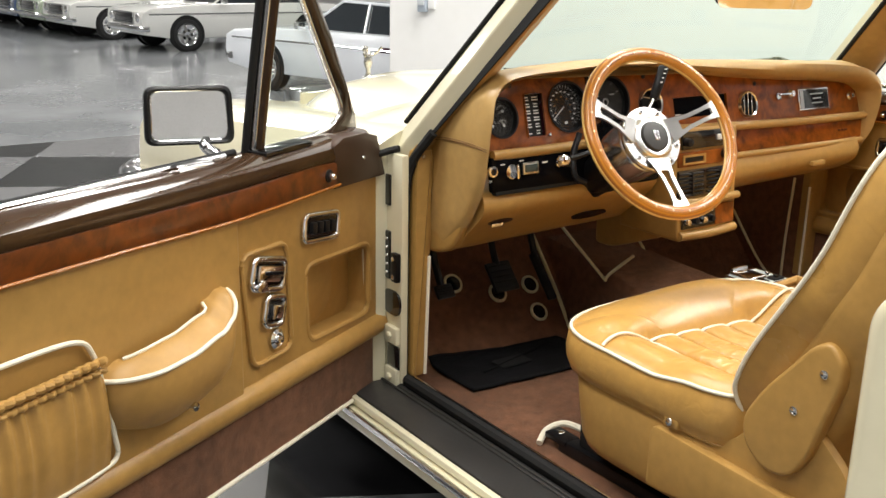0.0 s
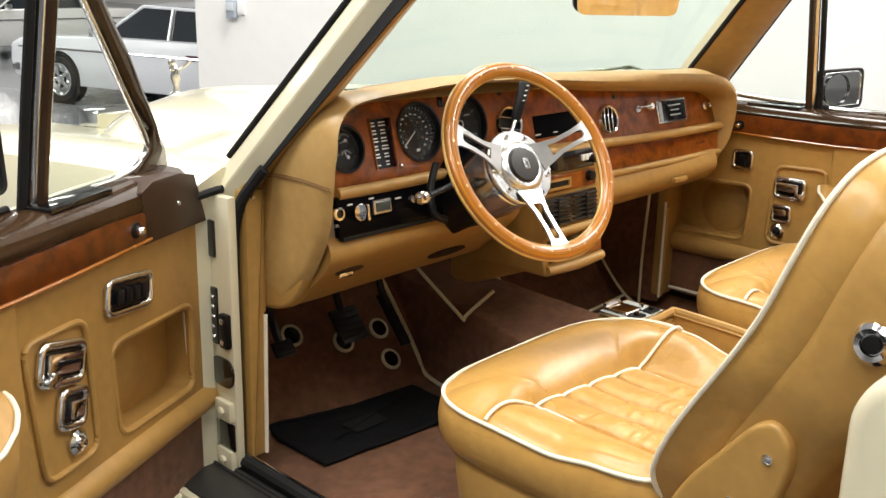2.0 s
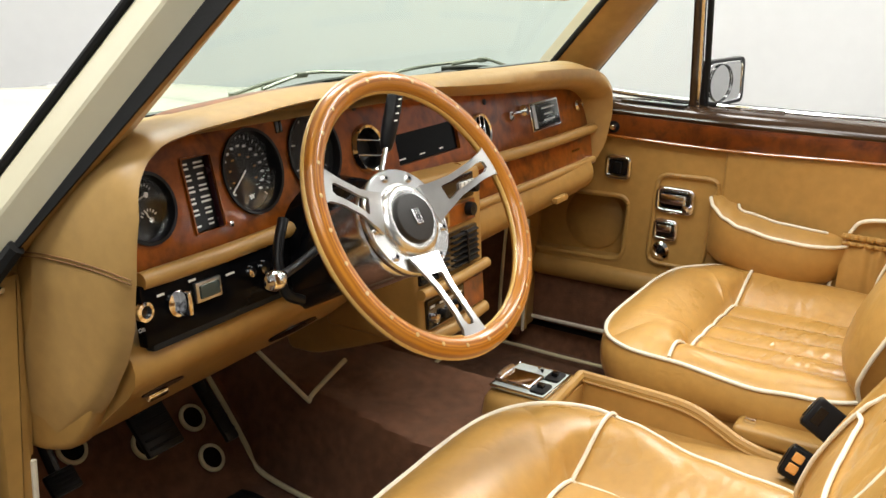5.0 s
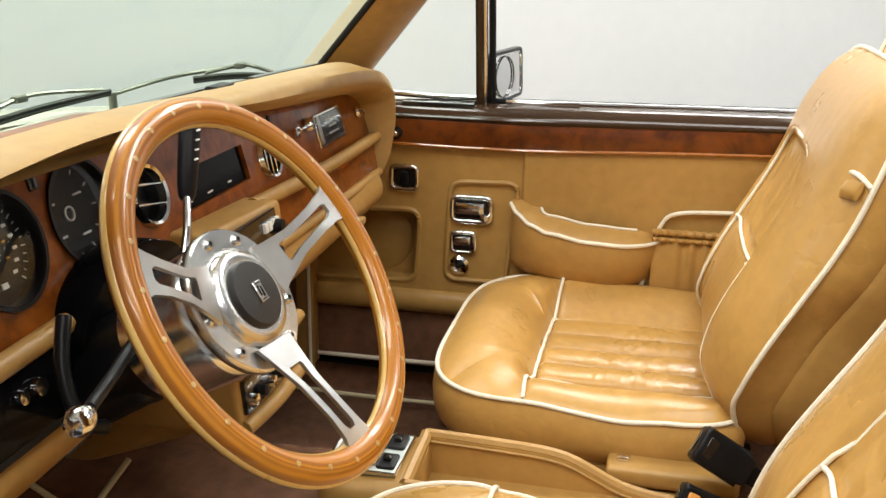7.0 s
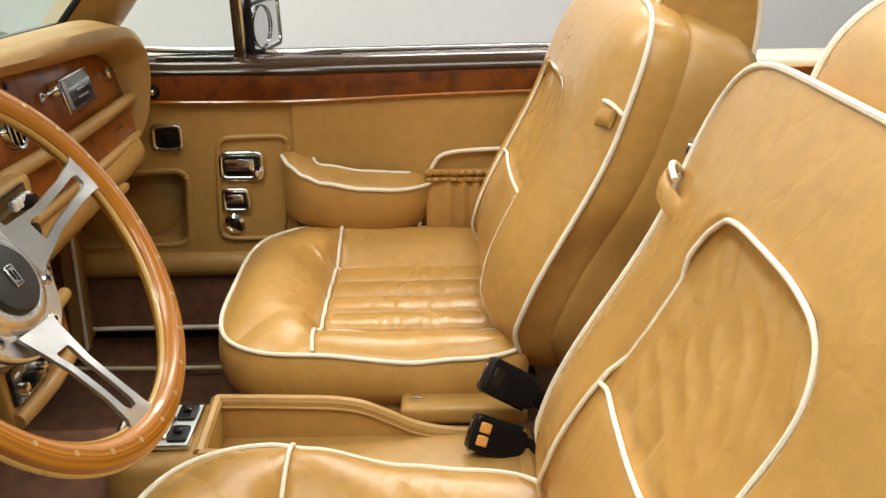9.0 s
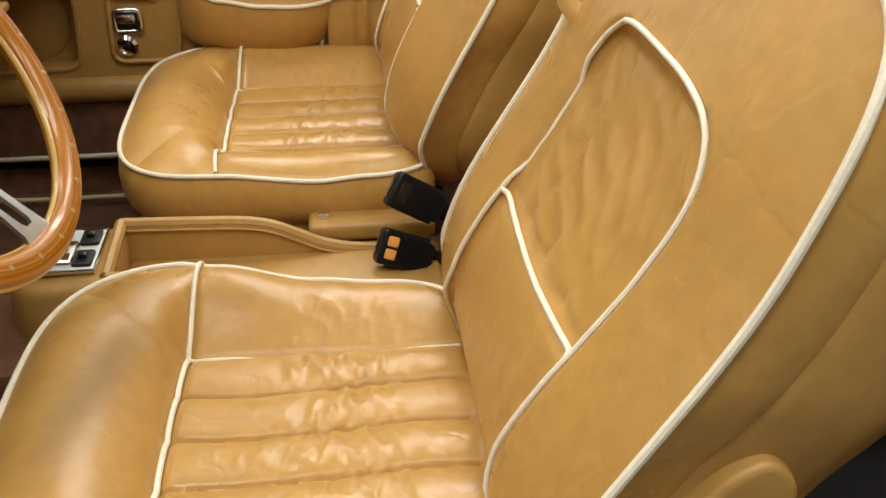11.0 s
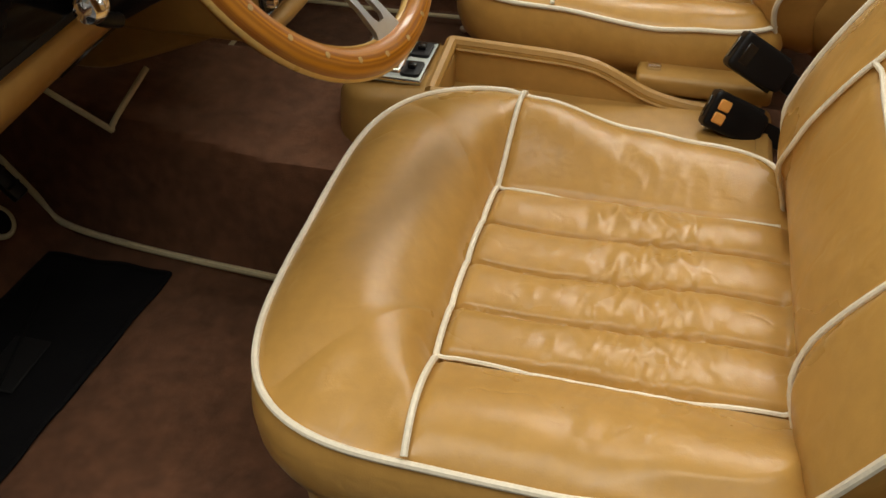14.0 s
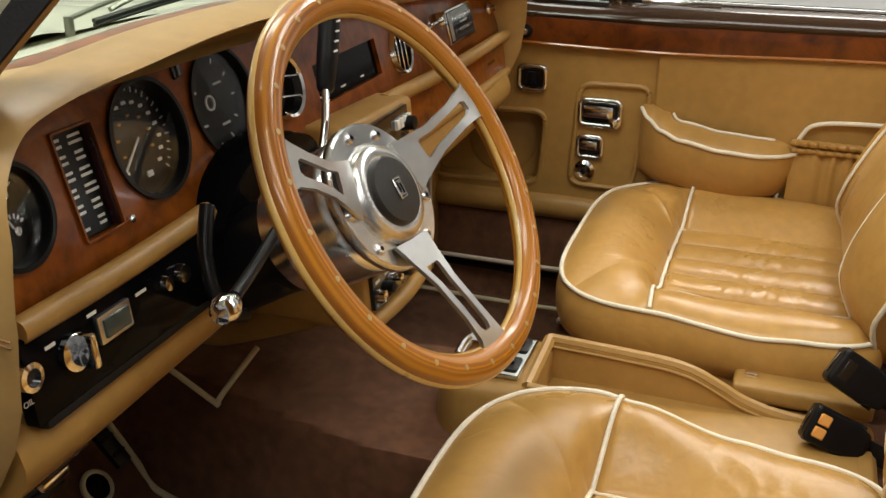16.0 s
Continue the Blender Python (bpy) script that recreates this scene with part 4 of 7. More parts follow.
def build_seat(s, x0, lean, seam_w, crown, stained, label):
    """One front seat; s = -1: the outer side is towards -x."""
    seat = empty("front_seat", label, "car seat", "front seats", T(x0, -0.352, 0))
    o = s                                   # outer side in local x
    driver = s < 0
    seed = 3.0 if s < 0 else 11.0
    nu, nv = 300, 190
    rows = []
    for i in range(nu + 1):
        r = []
        for j in range(nv + 1):
            a, b = 2 * i / nu - 1, 2 * j / nv - 1
            p, q = squircle(a, b, 4.0 if b > 0 else 9.0)
            m = max(abs(a), abs(b))
            X, Y = p * CW, (q * 0.965 if q > 0 else q) * CD - CD
            r.append((X, Y, cushion_z(X, Y, m, seed, (a, b))))
        rows.append(r)
    settle(rows, seed)
    cush = part("cushion", from_grid(rows), LEATHER_STAINED if stained else LEATHER_SEAT, seat, angle=70)
    # border below the piping
    prof = [(0.0, 0.0), (0.006, -0.012), (0.009, -0.035), (0.007, -0.058), (0.0, -0.078), (-0.012, -0.088)]
    n = 120
    rr = []
    for off, dz in prof:
        ring = []
        for k in range(n):
            th = 2 * math.pi * k / n
            X, Y, a, b = cushion_edge(th)
            f = 1 + off / 0.28
            ring.append((X * f, (Y + CD) * f - CD, edge_z(X, Y, seed) + dz * (edge_z(X, Y, seed) - 0.496) / 0.088 + 0.002 * noise.noise((X * 14, Y * 14, dz * 40 + seed))))
        rr.append(ring)
    part("cushion_border", from_grid(rr, True), LEATHER_SEAT, seat, angle=70)
    welt = [cushion_edge(2 * math.pi * k / 180)[:2] for k in range(180)]
    part("edge_piping", tube([(X * 1.006, (Y + CD) * 1.006 - CD, edge_z(X, Y, seed) + 0.002 + 0.0016 * noise.noise((X * 12, Y * 12, seed))) for X, Y in welt], 0.0038, 8, True), PIPING, cush)

    def on_cushion(X, Y, lift=0.003):
        m = max((abs(X) / CW), abs((Y + CD) / CD))
        return (X, Y, cushion_z(X, Y, min(0.999, m), seed) + lift)
    pts = []
    for k in range(61):
        X = -CW + 2 * CW * k / 60
        pts.append(on_cushion(X * 0.995, seam_y(X, seed), 0.0062))
    part("cross_piping", tube(pts, 0.0034, 8), PIPING, cush)
    for sx in (-1, 1):
        pts, rad = [], []
        for k in range(30):
            Y = SEAM_Y - 0.335 * k / 29
            pts.append(on_cushion(sx * PANEL, Y, 0.0048 - 0.0062 * smooth01((k - 3) / 7) + 0.0050 * smooth01((k - 20) / 6)))
        part("panel_piping", tube(pts, 0.0024, 6), PIPING, cush)
    # pedestal under the cushion
    base = []
    for f, z in ((0.93, 0.507), (0.955, 0.49), (0.955, 0.44), (0.945, 0.37), (0.925, 0.350), (0.88, 0.343)):
        ring = []
        for k in range(80):
            X, Y, a, b = cushion_edge(2 * math.pi * k / 80)
            ring.append((X * f * 1.03, (Y + CD) * f - CD - 0.012 - (0.022 * (0.50 - z) / 0.16 if b > 0 else 0), z))
        base.append(ring)
    part("pedestal", from_grid(base, True, False, True), LEATHER_TRIM, seat, angle=60)
    part("pedestal_welt", tube([(cushion_edge(2 * math.pi * k / 80)[0] * 0.985, (cushion_edge(2 * math.pi * k / 80)[1] + CD) * 0.955 - CD - 0.010, 0.505) for k in range(80)], 0.004, 6, True), LEATHER_TRIM, seat)
    trim_poly = [(-0.338, 0.480), (-0.350, 0.493), (-0.50, 0.486), (-0.66, 0.480), (-0.76, 0.462), (-0.76, 0.385), (-0.42, 0.372), (-0.338, 0.364)]
    st = part("side_valance", prism(round_poly(trim_poly, 0.012), 0.028, 0.006), LEATHER_TRIM, seat, frame_of(Vector((o * 0.316, 0, 0)), YN, -XN * o, ZN))
    part("screw", screw_head(0.0075), CHROME, st, aim((o * 0.317, -0.385, 0.515), (o, 0, 0.25)))
    part("valance_clip", rbox(0.014, 0.035, 0.02, 0.004, 2, (o * 0.305, -0.385, 0.512)), LEATHER_TRIM, st)
    for rx in (-0.215, 0.215):
        part("seat_rail", rbox(0.040, 0.60, 0.030, 0.006, 2, (rx, -0.30, 0.279)), BLACK, seat)
    # Black box added to fill the dark gap under the pedestal.
    part("under_seat_fill", rbox(0.44, 0.46, 0.070, 0.010, 2, (0, -0.28, 0.322)), RUBBER, seat)
    part("rail_cover", tube([(o * 0.255, 0.040, 0.270), (o * 0.215, 0.060, 0.285), (o * 0.185, 0.035, 0.302), (o * 0.175, -0.010, 0.305), (o * 0.178, -0.04, 0.305)], 0.008, 8, smooth=4), PIPING, seat)
    rb = part("rail_bracket", rbox(0.045, 0.07, 0.014, 0.004, 2, (o * 0.215, 0.008, 0.288)), BLACK, seat)
    part("bracket_screw", screw_head(0.008), CHROME, rb, T(o * 0.212, 0.015, 0.296))

    # backrest
    up, nrm = Vector((0, -math.sin(lean), math.cos(lean))), Vector((0, math.cos(lean), math.sin(lean)))
    b0 = Vector((0, -0.512, 0.520))
    HW, HH, W0c = 0.314, 0.317, 0.316
    top_w = 0.496 if driver else 0.470

    def bp(X, W, N):
        N += 0.040 * smooth01((0.45 - W) / 0.32) * smooth01((W - 0.02) / 0.09)
        return b0 + Vector((X, 0, 0)) + up * W + nrm * N

    def outline(a, b):
        p, q = squircle(a, b, 6.0 if b > 0 else 4.4)
        return p * HW, W0c + q * HH

    def mid_x(W):
        """Middle of the inset panel: a little outwards at the top."""
        return o * (0.034 - 0.030 * smooth01((0.45 - W) / 0.40))

    def half_panel(W):
        k = max(0.0, (W - 0.34) / (top_w - 0.34))
        return (0.160 + 0.035 * smooth01((0.14 - W) / 0.12)) * max(0.0, 1 - k ** 4.0) ** (1 / 4.0) if k < 1 else 0.0

    def back_n(X, W, m):
        e = 1 - m ** 6
        N = crown * (1 - m ** 2.6) if o < 0 else crown * (1 - m ** 5) ** 0.8
        hp = half_panel(W)
        ox = mid_x(W)
        d = hp - abs(X - ox)
        inside = smooth01((d + 0.006) / 0.022) * smooth01((top_w - 0.004 - W) / 0.02) if hp > 0 else 0.0
        upper = smooth01((W - seam_w) / 0.012)
        N -= inside * (0.012 + 0.007 * upper)
        if hp > 0 and W < 0.5:
            N -= 0.006 * math.exp(-(d / 0.008) ** 2) * smooth01((0.50 - W) / 0.02)
        N -= 0.007 * math.exp(-((W - seam_w) / 0.010) ** 2) * inside
        if upper > 0 and inside > 0:
            N += inside * upper * 0.0030 * (abs(math.sin(math.pi * (X - ox + 0.16) / 0.080)) ** 0.6 - 0.5)
            w = noise.noise(((X + W) * 9, (W - X) * 17 + seed, seed))
            N += inside * upper * 0.0019 * (1 - 2.6 * abs(w))
        N += e * (0.0016 * noise.noise((X * 10, W * 8, seed + 5)) + 0.0004 * (1 - 2.5 * abs(noise.noise((X * 24, W * 12, seed + 9)))))
        return N
    rows = []
    nu, nv = 160, 160
    for i in range(nu + 1):
        r = []
        for j in range(nv + 1):
            a, b = 2 * i / nu - 1, 2 * j / nv - 1
            X, W = outline(a, b)
            r.append(bp(X, W, back_n(X, W, max(abs(a), abs(b)))))
        rows.append(r)
    back = part("backrest", from_grid(rows), LEATHER_SEAT, seat, angle=70)
    n = 200

    def rim(th, f=1.0):
        c, sn = math.cos(th), math.sin(th)
        k = 1 / max(abs(c), abs(sn))
        X, W = outline(c * k, sn * k)
        return X * f, W0c + (W - W0c) * f

    def pinch(p, N):
        """The lower flanks draw in behind the piping, where the recliner covers lie."""
        X, W = p
        return X * (1 - 0.055 * smooth01((0.36 - W) / 0.12) * smooth01(-N / 0.03)), W
    rr = []
    for f, N in ((1.0, 0.0), (1.007, -0.012), (1.010, -0.030), (1.006, -0.050), (0.990, -0.063)):
        rr.append([bp(*pinch(rim(2 * math.pi * k / n, f), N), N + 0.0015 * noise.noise((k * 0.3, N * 30, seed))) for k in range(n)])
    part("backrest_border", from_grid(rr, True), LEATHER_SEAT, seat, angle=70)
    rr = []
    for f, N in ((0.970, -0.056), (0.992, -0.064), (1.000, -0.076), (0.998, -0.110), (0.985, -0.150), (0.945, -0.180), (0.80, -0.188)):
        rr.append([bp(*pinch(rim(2 * math.pi * k / n, f), N), N) for k in range(n)])
    shell = part("back_shell", from_grid(rr, True, False, True), LEATHER_TRIM, seat, angle=70)
    part("edge_piping", tube([bp(*rim(2 * math.pi * k / n, 1.006), 0.001) for k in range(n)], 0.0042, 8, True), PIPING, back)

    def on_back(X, W, lift):
        a, b = X / HW, (W - W0c) / HH
        return bp(X, W, back_n(X, W, min(0.98, max(abs(a), abs(b)))) + lift)
    arch = [(half_panel(0.02 + 0.32 * k / 24), 0.02 + 0.32 * k / 24) for k in range(24)]
    for k in range(20):
        th = math.pi / 2 * k / 19
        arch.append((0.160 * max(0, math.cos(th)) ** (2 / 4.0), 0.34 + (top_w - 0.34) * math.sin(th) ** (2 / 4.0)))
    path = [(mid_x(W) - X, W) for X, W in arch] + [(mid_x(W) + X, W) for X, W in arch[-2::-1]]
    
    def sunk(i, W):
        """Along much of the panel's legs the piping has sunk into the hide."""
        inner_leg = (i < len(path) / 2) == (o > 0)
        if not driver:
            return 0.25
        return smooth01((0.43 - W) / 0.03) * smooth01((W - 0.27) / 0.03) if inner_leg else 0.0
    part("panel_piping", tube([on_back(X, W, 0.0045 - 0.0075 * sunk(i, W)) for i, (X, W) in enumerate(path)], 0.0030, 8), PIPING, back)
    seam = [on_back(mid_x(seam_w) - 0.160 + 0.320 * k / 30, seam_w - 0.005 * math.sin(math.pi * k / 30), 0.0055) for k in range(31)]
    part("cross_piping", tube(seam, 0.0032, 8), PIPING, back)
    # pull strap at the inner shoulder
    sw = 0.455
    X1 = -o * 0.312
    rows = []
    for i in range(15):
        k = i / 14
        w = 0.013 * math.sqrt(max(0.02, 1 - max(0.0, (k - 0.72) / 0.28) ** 2))
        c = (X1 + o * 0.100 * k, sw + 0.012 - 0.036 * k ** 1.3, 0.010 + 0.022 * math.sin(math.pi * min(1, k * 1.1 + 0.1)) - 0.006 * k)
        rows.append([bp(c[0], c[1] + a * w, c[2] + b) for a, b in ((-1, -0.002), (-1.05, 0.0), (-1, 0.002), (0, 0.0045), (1, 0.002), (1.05, 0.0), (1, -0.002), (0, -0.003))])
    part("pull_strap", from_grid(rows, True, False, True), LEATHER_SEAT, back, angle=60)
    part("strap_piping", tube([bp(X1, sw + 0.022, 0.004), bp(X1 + o * 0.016, sw + 0.030, 0.022), bp(X1 + o * 0.040, sw + 0.028, 0.030), bp(X1 + o * 0.062, sw + 0.020, 0.028)], 0.0040, 8, smooth=5), PIPING, back)
    # recliner cover with two screws, outer side
    rp = [(-0.540, 0.588), (-0.550, 0.542), (-0.594, 0.512), (-0.642, 0.518), (-0.670, 0.560), (-0.714, 0.706), (-0.712, 0.749), (-0.687, 0.773), (-0.659, 0.759), (-0.572, 0.650)]
    cov = part("recliner_cover", prism(round_poly(rp, 0.035, 6), 0.030, 0.008, 3), LEATHER_TRIM, seat, frame_of(Vector((o * 0.317, 0, 0)), YN, -XN * o, ZN))
    part("cover_screw", screw_head(0.0075), CHROME, cov, aim((o * 0.3180, -0.684, 0.719), (o, 0, 0)))
    part("cover_screw", screw_head(0.0075), CHROME, cov, aim((o * 0.3180, -0.639, 0.640), (o, 0, 0)))
    part("side_frame", prism(round_poly([(-0.46, 0.40), (-0.46, 0.508), (-0.52, 0.530), (-0.56, 0.600), (-0.66, 0.62), (-0.74, 0.55), (-0.74, 0.40)], 0.03), 0.02, 0.005), LEATHER_TRIM, seat, frame_of(Vector((o * 0.296, 0, 0)), YN, -XN * o, ZN))
    # shoulder release button on the shell's side
    for sd in (-1, 1):
        mm = aim(bp(sd * 0.313, 0.462, -0.128), (sd, 0, 0.05))
        btn = part("release_button", lathe([(0.0001, 0), (0.026, 0), (0.026, 0.004), (0.020, 0.010), (0.014, 0.008), (0.013, 0.004), (0.0001, 0.004)], 28), CHROME, shell, mm)
        part("button_core", lathe([(0.0001, 0.003), (0.012, 0.003), (0.011, 0.009), (0.0001, 0.010)], 20), BLACK, btn, mm)
    # headrest: a D-shaped roll with piped ends
    hb = bp(0, 0.566, -0.112)
    dpts = [(0.066, -0.080), (0.086, -0.03), (0.082, 0.035), (0.050, 0.086), (0.0, 0.103), (-0.047, 0.075), (-0.080, -0.005), (-0.092, -0.080), (-0.080, -0.112), (0.0, -0.096)]
    loop = [(p.x, p.y) for p in curve_pts([(a, b, 0) for a, b in dpts], 5, True)]
    rows = []
    hw = 0.155
    for X, f in [(-hw, 0.0), (-hw, 0.5), (-hw, 0.86), (-hw + 0.004, 0.97), (-hw + 0.02, 1.02)] + [(-hw + 0.02 + (2 * hw - 0.04) * k / 8, 1.03 + 0.03 * math.sin(math.pi * k / 8)) for k in range(1, 8)] + [(hw - 0.02, 1.02), (hw - 0.004, 0.97), (hw, 0.86), (hw, 0.5), (hw, 0.0)]:
        f = max(f, 0.02)
        rows.append([hb + Vector((X, 0, 0)) + nrm * (a * f) + up * (b * f + 0.085) for a, b in loop])
    hr = part("headrest", from_grid(rows, True, False, True), LEATHER_SEAT, seat, angle=80)
    for X in (-hw, hw):
        part("headrest_piping", tube([hb + Vector((X * 0.985, 0, 0)) + nrm * (a * 0.985) + up * (b * 0.985 + 0.085) for a, b in loop], 0.0048, 8, True), PIPING, hr)
    for X in (-0.07, 0.07):
        part("headrest_post", tube([hb + Vector((X, 0, 0)) - up * 0.10 - nrm * 0.01, hb + Vector((X, 0, 0)) + up * 0.05 - nrm * 0.01], 0.007, 10), CHROME, hr)
    return seat


build_seat(-1, -0.447, radians(20.4), 0.257, 0.030, True, "tan leather driver's seat with cream piping and a rubbed dark smudge")
build_seat(1, 0.447, radians(17.8), 0.268, 0.062, False, "tan leather passenger seat with cream piping")


# ---------------------------------------------------------------- steering wheel and column
WC = Vector((-0.434, -0.360, 0.970))
WNRM = Vector((math.sin(radians(-7.4)) * math.cos(radians(31.6)), -math.cos(radians(-7.4)) * math.cos(radians(31.6)), math.sin(radians(31.6))))
WM = aim(WC, WNRM)


RIVET = surface("dull_brass_rivet", (0.62, 0.44, 0.20), 0.4, 0.6, 0.1, 40)


HUB_METAL = surface("polished_hub_aluminium", (0.78, 0.78, 0.77), 0.24, 1.0, 0.08, 14, 0.08, 500, rough_vary=0.08)
HORN = surface("soft_black_rubber", (0.022, 0.020, 0.018), 0.42, 0, 0.15, 40, 0.1, 400)


def steering():
    wheel = empty("steering_wheel", "three-spoke wood-rimmed steering wheel with polished aluminium hub", "steering wheel", m=WM)
    R, r = 0.187, 0.0150

    def ring(RR, rr, dz, seg=20, n=120):
        return from_grid([[((RR + rr * math.cos(2 * math.pi * j / seg)) * math.cos(2 * math.pi * i / n), (RR + rr * math.cos(2 * math.pi * j / seg)) * math.sin(2 * math.pi * i / n), dz + rr * 0.92 * math.sin(2 * math.pi * j / seg)) for j in range(seg)] for i in range(n)], True, True)
    rim = part("rim", ring(R, r, 0), RIM_WOOD, wheel, label="honey-varnished laminated wood rim")
    part("rim_inlay", ring(R - 0.0110, 0.0055, 0.0, 12), RIM_INLAY, rim)
    part("rim_inlay", ring(R + 0.0110, 0.0055, 0.0, 12), RIM_INLAY, rim)
    for k in range(27):
        a = 2 * math.pi * (k + 0.3) / 27
        part("rivet", moved(lathe([(0.0001, 0), (0.0030, 0), (0.0027, 0.0010), (0.0001, 0.0013)], 10), T(R * math.cos(a), R * math.sin(a), r * 0.92 - 0.0006)), RIVET, rim)
    for ang in SPOKES:
        outer = [(0.050, -0.030), (0.062, -0.026), (0.10, -0.0175), (0.14, -0.0168), (0.165, -0.0195), (0.1805, -0.026), (0.1805, 0.026), (0.165, 0.0195), (0.14, 0.0168), (0.10, 0.0175), (0.062, 0.026), (0.050, 0.030)]
        inner = [(0.080, -0.010), (0.083, -0.0115), (0.10, -0.0085), (0.13, -0.0080), (0.154, -0.0082), (0.160, -0.005), (0.160, 0.005), (0.154, 0.0082), (0.13, 0.0080), (0.10, 0.0085), (0.083, 0.0115), (0.080, 0.010)]
        bm = ring_prism(outer, inner, 0.0045, 0.0010)
        bm.transform(pose(0, 0, 0, 90))
        for v in bm.verts:
            q = math.hypot(v.co.x, v.co.y)
            v.co.z += 0.002 - 0.040 * max(0, (0.17 - q) / 0.12) ** 1.2
        part("spoke", bm, ALU, wheel, pose(0, 0, 0, 0, 0, ang))
    hub = part("hub_plate", moved(lathe([(0.0001, 0.014), (0.074, 0.014), (0.0765, 0.017), (0.0765, 0.025), (0.0745, 0.028), (0.0545, 0.028), (0.0535, 0.0265), (0.0525, 0.0265), (0.0515, 0.031), (0.047, 0.0375), (0.040, 0.0395), (0.0365, 0.0385), (0.0001, 0.037)], 72), T(0, 0, -0.064)), HUB_METAL, wheel, label="polished aluminium hub plate with nine bolts")
    for k in range(9):
        a = 2 * math.pi * (k + 0.5) / 9
        b = part("hub_bolt", moved(lathe([(0.0001, 0), (0.0056, 0), (0.0056, 0.0024), (0.0042, 0.0036), (0.0026, 0.0036), (0.0024, 0.0018), (0.0001, 0.0018)], 16), T(0.0648 * math.cos(a), 0.0648 * math.sin(a), -0.036)), CHROME, hub)
        part("bolt_socket", moved(lathe([(0.0001, 0), (0.0024, 0), (0.0024, 0.0006), (0.0001, 0.0006)], 6), T(0.0648 * math.cos(a), 0.0648 * math.sin(a), -0.0342)), BLACK, hub)
    cap = part("horn_button", moved(lathe([(0.0001, 0.037), (0.0355, 0.037), (0.0355, 0.0410), (0.033, 0.0440), (0.018, 0.0458), (0.0001, 0.0462)], 40), T(0, 0, -0.064)), HORN, wheel, label="domed black horn button")
    part("emblem", rbox(0.013, 0.022, 0.0015, 0.001, 1, (0, 0, -0.0168)), POLISHED, cap)
    for dx, dy, w, h in ((-0.0022, 0.001, 0.002, 0.011), (0.0022, -0.001, 0.002, 0.011), (0, 0.0085, 0.008, 0.0012), (0, -0.0085, 0.008, 0.0012)):
        part("emblem_bar", rbox(w, h, 0.001, 0.0003, 1, (dx, dy, -0.0158)), BLACK, cap)
    part("boss", moved(lathe([(0.0001, -0.088), (0.062, -0.088), (0.066, -0.085), (0.0685, -0.06), (0.0705, -0.002), (0.0690, 0.006), (0.064, 0.012), (0.0001, 0.014)], 72), T(0, 0, -0.064)), POLISHED, wheel, label="polished aluminium boss")
    return wheel


SPOKES = (15, 158, 267)
steering()


def column():
    e = empty("steering_column", "black steering column shroud with stalks", "steering column", m=WM)
    part("shroud", lathe([(0.0001, -0.34), (0.046, -0.34), (0.050, -0.26), (0.054, -0.18), (0.060, -0.153), (0.0001, -0.153)], 32), BLACK, e)
    part("lower_box", rbox(0.09, 0.05, 0.10, 0.02, 3, (0.0, -0.025, -0.22)), BLACK, e)
    inv = WM.inverted()

    def L(p):
        return inv @ Vector(p)
    g = part("selector_arm", tube([L((-0.385, -0.235, 0.945)), L((-0.345, -0.225, 0.985)), L((-0.300, -0.205, 1.020))], 0.0045, 10, smooth=5), CHROME, e)
    part("selector_grip", tube([L((-0.305, -0.207, 1.012)), L((-0.296, -0.204, 1.028)), L((-0.272, -0.198, 1.075)), L((-0.266, -0.196, 1.090))], 0.011, 12, smooth=4, radii=[0.007, 0.0085, 0.010, 0.0105, 0.0115, 0.012, 0.0125, 0.0125, 0.0125, 0.0125, 0.0125, 0.012, 0.010]), BLACK, g)
    for k in range(4):
        q = Vector((-0.283, -0.200, 1.055)).lerp(Vector((-0.268, -0.197, 1.085)), k / 3)
        part("grip_mark", rbox(0.006, 0.002, 0.002, 0, 1, L(q + Vector((-0.004, -0.0125, 0.0)))), WHITE_MARK, g)
    s = part("indicator_stalk", tube([L((-0.50, -0.245, 0.925)), L((-0.56, -0.255, 0.915)), L((-0.615, -0.266, 0.912))], 0.006, 10, smooth=4), BLACK, e)
    part("stalk_knob", moved(lathe([(0.0001, -0.016), (0.009, -0.014), (0.013, -0.005), (0.013, 0.004), (0.009, 0.012), (0.0001, 0.015)], 18), inv @ aim((-0.636, -0.270, 0.911), (-1, -0.1, 0))), CHROME, s)
    part("lower_stalk", tube([L((-0.505, -0.175, 0.945)), L((-0.530, -0.185, 0.90)), L((-0.540, -0.205, 0.855)), L((-0.515, -0.215, 0.838))], 0.0075, 10, smooth=4), BLACK, e)


column()


# ---------------------------------------------------------------- dashboard
dash = empty("dashboard", "tan leather dashboard with burl walnut fascia and round dials", "dashboard")
FT = 0.27                                   # the fascia leans: y grows with height


def fy(z, out=0.0):
    return -0.100 - FT * (0.98 - z) - out


FN = Vector((0, -1, FT)).normalized()       # towards the seats
FU = Vector((0, FT, 1)).normalized()


def face_m(x, z, out=0.0):
    """A local frame on the fascia: x across, y up, z towards the seats."""
    return frame_of(Vector((x, fy(z, out), z)), XN, FU, FN)


def lip_y(z):
    """The front edge of the padded hood: it runs forward again towards the knees."""
    return float(np.interp(z, [0.62, 0.67, 0.755, 0.82, 0.86, 0.93, 1.0, 1.08], [0.06, -0.030, -0.113, -0.151, -0.166, -0.175, -0.176, -0.161]))


